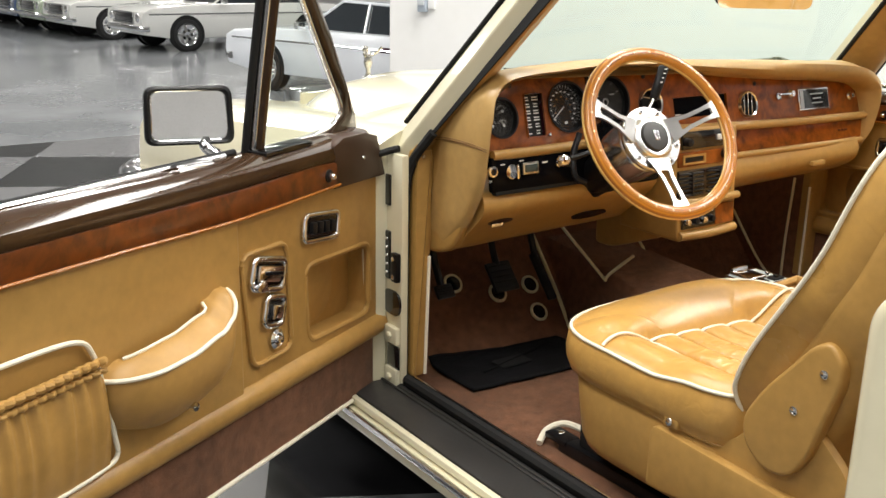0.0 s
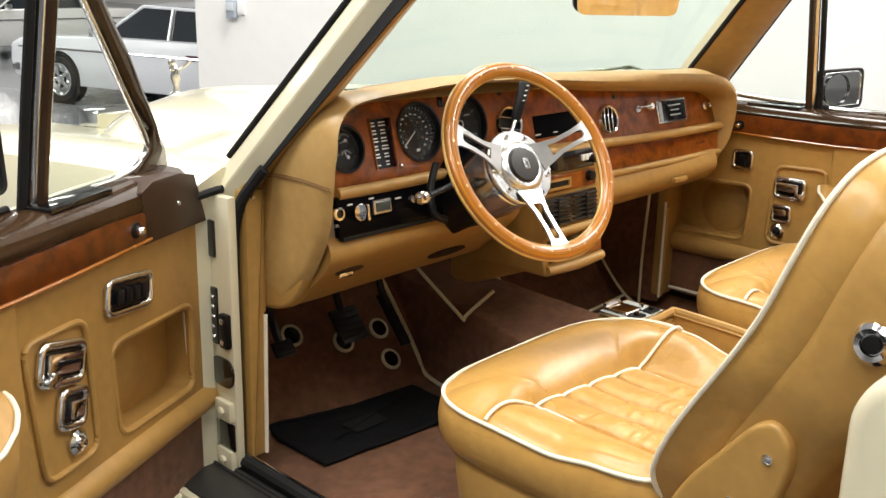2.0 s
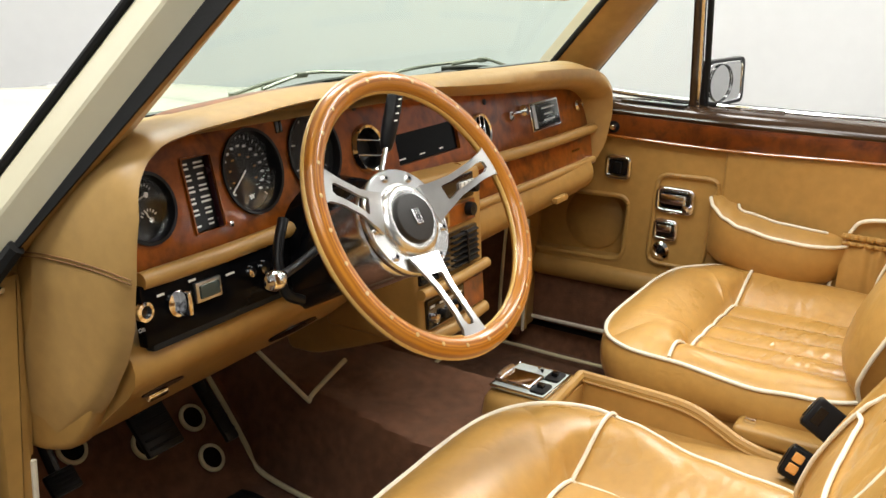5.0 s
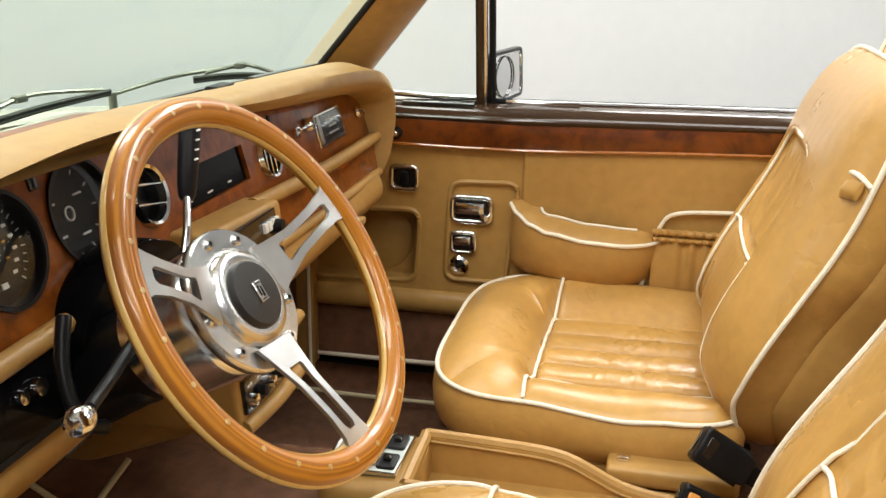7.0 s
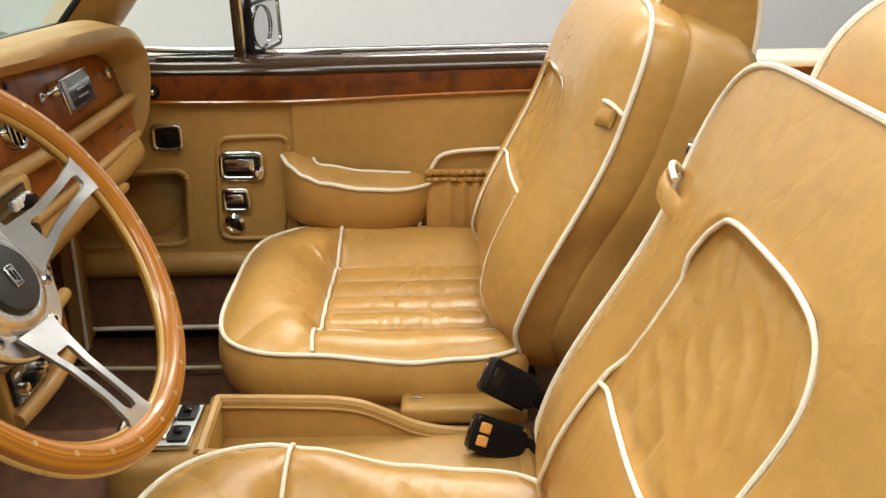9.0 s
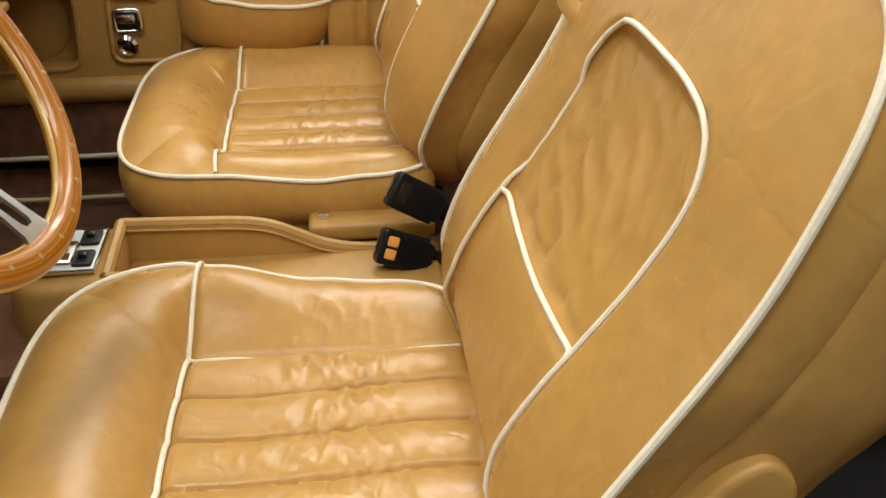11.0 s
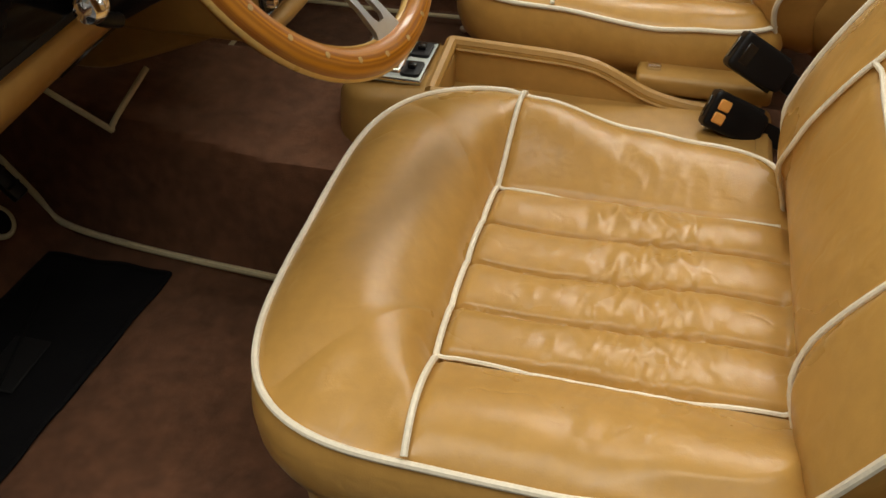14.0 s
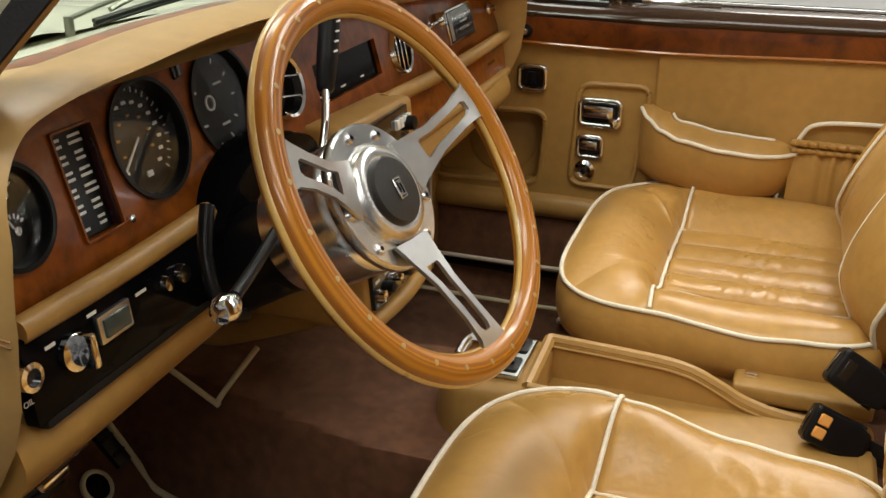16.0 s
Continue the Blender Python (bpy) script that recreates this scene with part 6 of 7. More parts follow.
# centre stack
def centre_stack():
    body = part("stack_body", prism(round_poly([(-0.186, 0.636), (0.034, 0.640), (0.042, 0.92), (-0.203, 0.93)], 0.012), 0.21, 0.008, 3), LEATHER_TRIM, dash, Matrix(((1, 0, 0, 0.022), (0, 1, 0.10, -0.180 - 0.10 * 0.8), (0, 0, 1, 0), (0, 0, 0, 1))))
    sn = Vector((0, -1, 0.10)).normalized()

    def sm(x, z, out=0.0):
        return frame_of(Vector((x + 0.022, -0.180 + 0.10 * (z - 0.8) - out, z)), XN, sn.cross(XN), sn)
    rad = part("radio", rbox(0.180, 0.045, 0.012, 0.003, 2), GLOSS_BLACK, dash, sm(-0.088, 0.895, 0.002), label="black radio with white buttons")
    for k in range(4):
        part("radio_button", rbox(0.010, 0.014, 0.006, 0.001, 1), WHITE_MARK, rad, sm(-0.045 + 0.014 * k, 0.898, 0.010))
    for x in (-0.165, -0.012):
        part("radio_knob", lathe([(0.0001, 0), (0.011, 0), (0.010, 0.016), (0.0001, 0.018)], 20), BLACK, rad, sm(x, 0.893, 0.008))
    part("stack_burl", rbox(0.20, 0.038, 0.006, 0.002, 1), BURL, dash, sm(-0.09, 0.848, 0.002))
    part("tape_slot", rbox(0.07, 0.012, 0.004, 0.001, 1), BLACK, dash, sm(-0.135, 0.848, 0.006))
    part("slot_frame", ring_prism(round_poly([(-0.042, -0.012), (0.042, -0.012), (0.042, 0.012), (-0.042, 0.012)], 0.003), round_poly([(-0.036, -0.007), (0.036, -0.007), (0.036, 0.007), (-0.036, 0.007)], 0.002), 0.003, 0), LEATHER_TRIM, dash, sm(-0.135, 0.848, 0.008) @ pose(0, 0, 0, 90))
    part("lighter", lathe([(0.0001, 0), (0.013, 0), (0.012, 0.014), (0.0001, 0.016)], 20), BLACK, dash, sm(-0.018, 0.852, 0.004))
    vent = part("centre_vent", rbox(0.200, 0.070, 0.010, 0.004, 2), GLOSS_BLACK, dash, sm(-0.09, 0.786, 0.002), label="black slatted centre air vents")
    for cx in (-0.145, -0.038):
        for k in range(6):
            part("vent_slat", rbox(0.088, 0.004, 0.010, 0.001, 1), BLACK, vent, sm(cx, 0.760 + 0.0105 * k, 0.008) @ pose(0, 0, 0, 20))
        part("vent_bar", rbox(0.004, 0.062, 0.012, 0.001, 1), BLACK, vent, sm(cx, 0.786, 0.009))
    part("stack_ledge", tube([(-0.176, -0.196, 0.740), (-0.07, -0.202, 0.740), (0.055, -0.196, 0.740)], 0.010, 10, smooth=3), LEATHER_TRIM, dash)
    low = part("lower_switch_panel", rbox(0.125, 0.052, 0.010, 0.003, 2), GLOSS_BLACK, dash, sm(-0.112, 0.695, 0.002))
    part("lower_burl", rbox(0.075, 0.055, 0.008, 0.002, 1), BURL, dash, sm(-0.012, 0.695, 0.002))
    for k in range(4):
        part("switch_knob", lathe([(0.0001, 0), (0.009, 0), (0.008, 0.012), (0.0001, 0.014)], 16), BLACK if k % 2 else CHROME, low, sm(-0.160 + 0.031 * k, 0.688, 0.006))
        bar_mark(low, sm(-0.160 + 0.031 * k, 0.709, 0.0075), 0.015, 0.004)
    part("stack_foot", tube([(-0.160, -0.196, 0.652), (-0.05, -0.202, 0.650), (0.052, -0.196, 0.653)], 0.012, 10, smooth=3), LEATHER_TRIM, dash)
    # tan fairing behind the stack, running down to the tunnel
    part("stack_fairing", prism(round_poly([(-0.165, 0.650), (-0.02, 0.590), (0.055, 0.562), (0.12, 0.560), (0.12, 0.72), (-0.16, 0.72)], 0.02), 0.205, 0.012, 3), LEATHER_TRIM, dash, frame_of(Vector((-0.152, 0, 0)), YN, XN, ZN))


centre_stack()


# ---------------------------------------------------------------- doors
def build_door(s, M, label, zfix, driver):
    """A door in local (u along it from the hinge, n into the cabin, z up)."""
    door = empty("car_door", label, "car door", "car doors")

    def Z(z):
        return z + zfix(z)

    def P(u, n, z):
        return M @ Vector((u, n, Z(z)))

    def flat(poly, n0, depth, bevel=0.003, seg=2):
        bm = prism([(u, Z(z)) for u, z in poly], depth, bevel, seg)
        bm.transform(T(0, n0, 0))
        return bm

    def dp(name, bm, mat, parent=None, lab=""):
        return part(name, bm, mat, parent or door, M, label=lab)
    L = 1.24
    # skin and shut faces
    dp("outer_skin", flat(round_poly([(0.0, 0.285), (L, 0.285), (L, 0.93), (0.0, 0.93)], 0.03), -0.155, 0.085, 0.02, 3), CREAM)
    dp("inner_frame", flat(round_poly([(0.0, 0.285), (L, 0.285), (L, 0.90), (0.0, 0.90)], 0.02), -0.085, 0.012, 0.004), CREAM)
    # upholstered panel with the open pocket left out of it
    pocket = round_poly([(0.062, 0.505), (0.318, 0.515), (0.326, 0.692), (0.060, 0.682)], 0.035, 6)
    outer = []
    k = len(pocket)
    cx, cz = 0.19, 0.60
    for (u, z) in pocket:
        a = math.atan2(z - cz, u - cx)
        c, sn = math.cos(a), math.sin(a)
        t = min((0.355 - cx) / c if c > 1e-6 else 9, (-0.045 - cx) / c if c < -1e-6 else 9, (0.735 - cz) / sn if sn > 1e-6 else 9, (0.455 - cz) / sn if sn < -1e-6 else 9)
        outer.append((cx + c * t, cz + sn * t))
    for corner in ((-0.045, 0.455), (0.355, 0.455), (0.355, 0.735), (-0.045, 0.735)):
        near = min(range(k), key=lambda q: (outer[q][0] - corner[0]) ** 2 + (outer[q][1] - corner[1]) ** 2)
        outer[near] = corner
    bm = ring_prism([(u, Z(z)) for u, z in outer], [(u, Z(z)) for u, z in pocket], 0.068, 0.0)
    bm.transform(T(0, -0.068, 0))
    dp("pocket_surround", bm, LEATHER_TRIM)
    lip = [M @ Vector((u, -0.004, Z(z))) for u, z in pocket]
    part("pocket_lip", tube(lip, 0.0075, 8, True), LEATHER_TRIM, door)
    dp("pocket_back", flat(round_poly([(0.0, 0.475), (0.350, 0.475), (0.350, 0.72), (0.0, 0.72)], 0.01), -0.068, 0.008, 0.002), LEATHER_TRIM)
    dp("speaker_grille", moved(lathe([(0.0001, 0), (0.078, 0), (0.080, 0.003), (0.074, 0.008), (0.0001, 0.008)], 40), Matrix.Translation((0.215, -0.062, Z(0.60))) @ pose(0, 0, 0, -90)), LEATHER_TRIM)
    dp("front_panel", flat(round_poly([(-0.045, 0.735), (0.556, 0.735), (0.556, 0.862), (-0.045, 0.846)], 0.0005), -0.03, 0.030, 0.0), LEATHER_TRIM)
    sw = [(0.355, 0.455), (0.556, 0.455), (0.556, 0.735), (0.355, 0.735)]
    dp("handle_panel", flat(sw, -0.03, 0.030, 0.0), LEATHER_TRIM)
    rec = round_poly([(0.385, 0.530), (0.520, 0.530), (0.545, 0.770), (0.395, 0.765)], 0.03, 5)
    part("handle_panel_welt", tube([P(u, 0.003, z) for u, z in rec], 0.0055, 8, True), LEATHER_TRIM, door)
    dp("rear_panel", flat(round_poly([(0.552, 0.472), (L - 0.02, 0.472), (L - 0.02, 0.893), (0.552, 0.876)], 0.012), -0.03, 0.038, 0.0078, 5), LEATHER_TRIM)
    part("lower_roll", tube([P(-0.040, -0.012, 0.462), P(0.30, -0.010, 0.466), P(0.62, -0.010, 0.468), P(L - 0.02, -0.010, 0.475)], 0.030, 12, smooth=4), LEATHER_TRIM, door)
    dp("carpet_panel", flat(round_poly([(-0.038, 0.300), (L - 0.02, 0.305), (L - 0.02, 0.470), (-0.038, 0.440)], 0.01), -0.03, 0.026, 0.004), CARPET)
    part("carpet_binding", tube([P(0.02, 0.000, 0.304), P(0.6, 0.000, 0.309), P(L - 0.02, 0.000, 0.314)], 0.005, 8, smooth=3), PIPING, door)
    # burl rail and lacquered cap
    dp("burl_rail", flat([(0.205, 0.850), (0.55, 0.847), (L - 0.01, 0.872), (L - 0.01, 0.920), (0.55, 0.903), (0.300, 0.905), (0.205, 0.900)], -0.02, 0.034, 0.004), BURL_DOOR)
    part("rail_edge", tube([P(0.205, 0.0135, 0.849), P(0.55, 0.0135, 0.847), P(0.85, 0.0135, 0.860), P(L - 0.01, 0.0135, 0.872)], 0.0035, 8, smooth=3), surface("orange_crossband", (0.40, 0.14, 0.02), 0.25, 0, 0.1, 20, coat=0.8), door)
    cap_sec = [(0.006, -0.010), (0.014, 0.006), (0.010, 0.026), (-0.010, 0.042), (-0.045, 0.046), (-0.085, 0.040), (-0.085, -0.02), (-0.02, -0.02)]
    low = 0.0 if driver else 0.011
    cap_sec = [(n, dz - low * (dz > 0.01)) for n, dz in cap_sec]
    rows = []
    for i in range(25):
        u = 0.06 + (L - 0.07) * i / 24
        z = 0.905 + 0.012 * max(0, (u - 0.5) / 0.7)
        rows.append([P(u, n, z + dz) for n, dz in cap_sec])
    part("top_cap", from_grid(rows, True, False, True), BROWN_CAP, door, label="dark brown lacquered door capping")
    part("cap_strip", tube([P(0.50, -0.062, 0.953 - low), P(0.8, -0.062, 0.957 - low), P(L, -0.062, 0.964 - low)], 0.0055, 8, smooth=3), CHROME, door)
    part("window_channel", tube([P(0.45, -0.078, 0.950 - low), P(0.8, -0.078, 0.955 - low), P(L, -0.078, 0.962 - low)], 0.007, 8, smooth=3), RUBBER, door)
    dp("corner_bracket", flat([(0.010, 0.836), (0.222, 0.842), (0.226, 0.936), (0.19, 0.950), (0.10, 0.948), (0.046, 0.934)] if driver else [(-0.040, 0.838), (0.215, 0.852), (0.218, 0.930), (0.165, 0.951), (0.09, 0.940)], -0.07, 0.084, 0.004), BROWN_BRACKET if driver else BROWN_CAP)
    pinm = M @ Matrix.Translation((0.250 if driver else 0.275, 0.012, Z(0.876 if driver else 0.872))) @ pose(0, 0, 0, -90)
    pin = part("lock_escutcheon", lathe([(0.0001, 0), (0.015, 0), (0.014, 0.004), (0.009, 0.006), (0.0001, 0.006)], 24), BLACK, door, pinm)
    part("lock_knob", lathe([(0.0001, 0.004), (0.0065, 0.004), (0.008, 0.012), (0.005, 0.018), (0.0001, 0.019)], 16), CHROME, pin, pinm)
    part("bracket_screw", screw_head(0.0045), CHROME, door, M @ Matrix.Translation((0.11, 0.0145, Z(0.893))) @ pose(0, 0, 0, -90))

    # chrome-framed fittings
    def fitting(name, u, z, w, h, tilt, lab):
        m = M @ Matrix.Translation((u, 0.001, Z(z))) @ pose(0, 0, 0, 0, tilt, 0)
        o_, i_ = round_poly([(-w / 2, -h / 2), (w / 2, -h / 2), (w / 2, h / 2), (-w / 2, h / 2)], h * 0.25), round_poly([(-w * 0.39, -h * 0.33), (w * 0.39, -h * 0.33), (w * 0.39, h * 0.33), (-w * 0.39, h * 0.33)], h * 0.14)
        f = part(name, tube([(x * 0.93, 0.004, z * 0.90) for x, z in o_], min(w, h) * 0.105, 10, True), CHROME, door, m, label=lab)
        part("inset", prism(i_, 0.005, 0), GLOSS_BLACK, f, m)
        return f, m
    if driver:
        f, m = fitting("switch_plate", 0.270, 0.768, 0.138, 0.062, -7, "chrome-framed plate with four window switches")
        for k in range(4):
            part("window_switch", rbox(0.017, 0.012, 0.026, 0.003, 2, (-0.036 + 0.024 * k, 0.008, 0)), BLACK, f, m)
        f, m = fitting("door_handle", 0.462, 0.713, 0.112, 0.068, -14, "chrome inner door handle")
        part("lever", rbox(0.082, 0.014, 0.034, 0.006, 2, (0.0, 0.010, 0.002)), CHROME, f, m)
        part("lever_groove", rbox(0.060, 0.003, 0.008, 0.001, 1, (-0.002, 0.0175, 0.004)), GLOSS_BLACK, f, m)
        part("lever_pivot", moved(lathe([(0.0001, 0), (0.012, 0), (0.012, 0.018), (0.0001, 0.02)], 16), pose(0.030, 0.002, -0.022, -90)), CHROME, f, m)
        f, m = fitting("lock_plate", 0.446, 0.630, 0.066, 0.066, -12, "chrome-framed seat switch")
        part("toggle", rbox(0.030, 0.014, 0.030, 0.004, 2, (0.0, 0.012, 0)), CHROME, f, m)
        kx, kz = 0.439, 0.567
    else:
        f, m = fitting("switch_plate", 0.291, 0.767, 0.062, 0.056, 0, "chrome-framed window switch")
        part("window_switch", rbox(0.018, 0.012, 0.028, 0.003, 2, (0, 0.008, 0)), BLACK, f, m)
        f, m = fitting("door_handle", 0.442, 0.702, 0.092, 0.060, 0, "chrome inner door handle")
        part("lever", rbox(0.064, 0.014, 0.026, 0.006, 2, (-0.002, 0.012, 0.004)), CHROME, f, m)
        part("lever_pivot", moved(lathe([(0.0001, 0), (0.009, 0), (0.009, 0.018), (0.0001, 0.02)], 16), pose(0.030, 0.002, -0.014, -90)), CHROME, f, m)
        f, m = fitting("lock_plate", 0.425, 0.622, 0.056, 0.050, 0, "chrome-framed seat switch")
        part("toggle", rbox(0.036, 0.016, 0.018, 0.004, 2, (0.0, 0.012, 0.006)), CHROME, f, m)
        kx, kz = 0.417, 0.566
    km = M @ Matrix.Translation((kx, 0.001, Z(kz))) @ pose(0, 0, 0, -90)
    kb = part("lock_button", lathe([(0.0001, 0), (0.022, 0), (0.022, 0.005), (0.015, 0.010), (0.012, 0.008), (0.0001, 0.008)], 24), CHROME, door, km)
    part("button_post", lathe([(0.0001, 0.006), (0.008, 0.006), (0.006, 0.018), (0.0001, 0.020)], 14), BLACK if not driver else CHROME, kb, km)

    # armrest: padded shell with a hand scoop
    u0, u1 = (0.605, 0.925) if driver else (0.530, 0.845)
    lift = 0.0 if driver else 0.002
    rows = []
    nu = 48
    edge = [(0.0, 0.722), (0.06, 0.709), (0.16, 0.690), (0.28, 0.676), (0.55, 0.662), (0.80, 0.657), (1.0, 0.657)]
    for i in range(nu + 1):
        k = i / nu
        u = u0 + (u1 - u0) * k
        w = 0.080 * max(0.03, (1 - (2 * min(0.5, k) - 1) ** 4) if k < 0.5 else (1 - (2 * k - 1) ** 2.6)) ** 0.5
        ze = eased(k, edge) + lift
        full = min(1.0, w / 0.07)
        crest = 0.016 * full
        sc = smooth01((k - 0.20) / 0.05) * smooth01((0.86 - k) / 0.06)
        zb = 0.530 + lift + 0.050 * (1 - k) ** 3 + 0.055 * k ** 6
        r = [P(u, -0.004, ze + crest + 0.014 * full - 0.050 * sc), P(u, w * (0.22 + 0.10 * sc), ze + crest + 0.014 * full - 0.046 * sc), P(u, w * (0.30 + 0.08 * sc), ze + crest + 0.012 * full), P(u, w * 0.55, ze + crest + 0.010 * full), P(u, w * 0.82, ze + crest * 0.7), P(u, w * 0.97, ze + 0.002), P(u, w, ze - 0.010),
             P(u, w * 0.99, ze - 0.035), P(u, w * 0.93, (ze + zb) / 2), P(u, w * 0.78, zb + 0.030), P(u, w * 0.50, zb + 0.008), P(u, 0.0, zb)]
        rows.append(r)
    arm = part("armrest", from_grid(rows, True, False, True), LEATHER, door, angle=75, label="padded tan leather armrest with cream piping")
    part("armrest_piping", tube([rows[i][5] + (M.to_3x3() @ Vector((0, 0.002, 0.001))) for i in range(nu + 1)], 0.0042, 8), PIPING, arm)
    scoop = [rows[i][2] + (M.to_3x3() @ Vector((0, 0.0, 0.002))) for i in range(11, 42)]
    scoop = [rows[10][1] + (M.to_3x3() @ Vector((0, -0.004, 0.006)))] + scoop
    part("scoop_piping", tube(scoop, 0.0032, 8), PIPING, arm)
    if driver:
        part("armrest_button", moved(lathe([(0.0001, 0), (0.009, 0), (0.008, 0.010), (0.0001, 0.012)], 16), Matrix.Translation((0.763, 0.058, Z(0.561))) @ pose(0, 0, 0, -90)), CHROME, arm, M)

    # gathered map pocket
    pk = 0.0 if driver else 0.092
    rows = []
    for i in range(61):
        u = 0.925 + 0.275 * i / 60 - pk
        r = []
        for j in range(21):
            k = j / 20
            z = 0.505 + (0.195 if driver else 0.183) * k
            puff = 0.020 * math.sin(math.pi * min(1, k * 0.9 + 0.05)) ** 0.7
            g = 0.0055 * math.sin(u * 175 + 1.4 * math.sin(u * 40) + 2.0 * noise.noise((u * 20, z * 5, 1))) * k ** 0.8
            r.append(P(u, 0.012 + puff + g, z))
        rows.append(r)
    mp = part("map_pocket", from_grid(rows), LEATHER, door, angle=70, label="gathered elasticated map pocket")
    part("pocket_top", tube([P(0.925 - pk + 0.275 * i / 60, 0.026 + 0.003 * math.sin(i * 1.6), 0.700 if driver else 0.688) for i in range(61)], 0.007, 8), LEATHER, mp)
    part("pocket_elastic", tube([P(0.925 - pk + 0.275 * i / 60, 0.027 + 0.003 * math.sin(i * 1.6 + 1), 0.684 if driver else 0.672) for i in range(61)], 0.005, 8), LEATHER, mp)
    edge = [(1.20, 0.756), (1.04, 0.752), (0.965, 0.742), (0.940, 0.715), (0.925, 0.66), (0.908, 0.56), (0.905, 0.520), (0.94, 0.508), (1.05, 0.503), (1.20, 0.503)]
    part("pocket_piping", tube([P(u - pk, 0.017, z if driver else z - 0.012 * (z - 0.5) / 0.2) for u, z in edge], 0.0045, 8, smooth=5), PIPING, mp)

    # quarter-light frame and glass
    def tum(z):
        return 0.17 * max(0.0, z - 0.95)
    pu = 0.418 if driver else 0.452
    post = [(pu, 0.935), (pu, 1.09), (pu, 1.25), (pu, 1.34)]
    part("quarter_post", tube([P(u, -0.058 + tum(z), z) for u, z in post], 0.010, 10, smooth=3), CHROME, door)
    part("post_cover", tube([P(u - 0.006, -0.046 + tum(z), z) for u, z in post], 0.0095, 8, smooth=3), BROWN_CAP, door)
    part("post_seal", tube([P(u + 0.018, -0.064 + tum(z), z) for u, z in post], 0.008, 8, smooth=3), RUBBER, door)
    inner = [(0.405, 0.948), (0.33, 0.946), (0.22, 0.948), (0.135, 0.960), (0.100, 0.985), (0.112, 1.015), (0.185, 1.100), (0.305, 1.242), (0.390, 1.34)] if driver else [(0.44, 0.948), (0.33, 0.948), (0.22, 0.954), (0.150, 0.972), (0.135, 1.01), (0.178, 1.10), (0.250, 1.242), (0.306, 1.34)]
    part("quarter_frame", tube([P(u, -0.058 + tum(z), z) for u, z in inner], 0.0065, 10, smooth=4), CHROME, door)
    if driver:
        # broad brown trim that tapers upwards between the glass and the front edge
        lo = [(0.160, 0.035, 0.940), (0.100, 0.052, 0.985), (0.106, 0.090, 1.030), (0.180, 0.140, 1.100), (0.240, 0.196, 1.170), (0.301, 0.262, 1.242), (0.386, 0.350, 1.340)]
        rows = [[P(a, -0.062 + tum(z), z), P(a, -0.048 + tum(z), z), P((a + b) / 2, -0.042 + tum(z), z), P(b + 0.006, -0.046 + tum(z), z), P(b, -0.056 + tum(z), z), P(b, -0.072 + tum(z), z)] for a, b, z in lo]
        part("frame_trim", from_grid(rows, True, False, True), BROWN_CAP, door, angle=50, label="brown lacquered trim of the quarter window")
        g0, g1 = 0.090, 0.292
    else:
        slant = [(0.120, 0.945), (0.116, 1.00), (0.170, 1.11), (0.243, 1.242), (0.300, 1.34)]
        part("frame_trim", tube([P(u - 0.004, -0.050 + tum(z), z) for u, z in slant], 0.010, 10, smooth=3), BROWN_CAP, door)
        g0, g1 = 0.130, 0.170
    qg = part("quarter_glass", from_grid([[P(pu, -0.060 + tum(0.95 + 0.385 * k), 0.945 + 0.385 * k), P(g0 + g1 * k, -0.060 + tum(0.95 + 0.385 * k), 0.945 + 0.385 * k)] for k in (0, 0.5, 1)]), GLASS, door)
    qg.visible_shadow = False
    part("quarter_pad", rbox(0.16, 0.05, 0.012, 0.004, 2), GLOSS_BLACK, door, M @ Matrix.Translation((0.36, -0.030, Z(0.950 - 1.3 * low))) @ pose(0, 0, 0, 0, 0, 0))
    part("cap_boss", tube([P(0.56, -0.05, 0.944 - low), P(0.60, -0.045, 0.948 - low), P(0.66, -0.045, 0.95 - low)], 0.014 - low * 0.3, 10, smooth=3), CHROME if driver else BROWN_CAP, door)

    # exterior mirror
    if driver:
        mc, face = Vector((-1.327, 0.117, 1.006)), Vector((-0.30, -1.0, 0.10))
    else:
        mc, face = Vector((0.925, -0.368, 1.006)), Vector((-0.17, -0.98, 0.03))
    mm = aim(mc, face)
    w, h, dp_ = (0.090, 0.060, 1.0) if driver else (0.108, 0.056, 0.45)
    poly = round_poly([(-w, -h), (w, -h), (w * 0.97, h), (-w * 0.97, h)], 0.022, 5)
    rows = [[mm @ Vector((x * f, z * f, d * dp_)) for x, z in poly] for f, d in ((0.84, -0.002), (0.87, 0.010), (0.93, 0.014), (1.0, 0.010), (1.02, -0.004), (1.0, -0.03), (0.85, -0.055), (0.4, -0.065))]
    mir = part("door_mirror", from_grid(rows, True, False, True), BLACK, door, label="black-cased chrome exterior mirror")
    part("mirror_rim", tube([mm @ Vector((x * 0.855, z * 0.845, 0.005)) for x, z in poly], 0.0016, 6, True), CHROME, mir)
    part("mirror_glass", from_grid([[mm @ Vector((x * f, z * f, 0.004)) for x, z in poly] for f in (0.0004, 0.5, 0.86)], True), MIRROR, mir)
    if not driver:
        part("wide_angle_mirror", moved(ring_lathe([(0.0440, 0.0), (0.0458, 0.0), (0.0458, 0.003), (0.0440, 0.0035)], 36), mm @ T(-0.026, 0, 0.005) @ Matrix.Diagonal((1.35, 1, 1, 1))), GLOSS_BLACK, mir)
    foot = P(0.43, -0.12, 0.930) if driver else Vector((0.86, -0.34, 0.945))
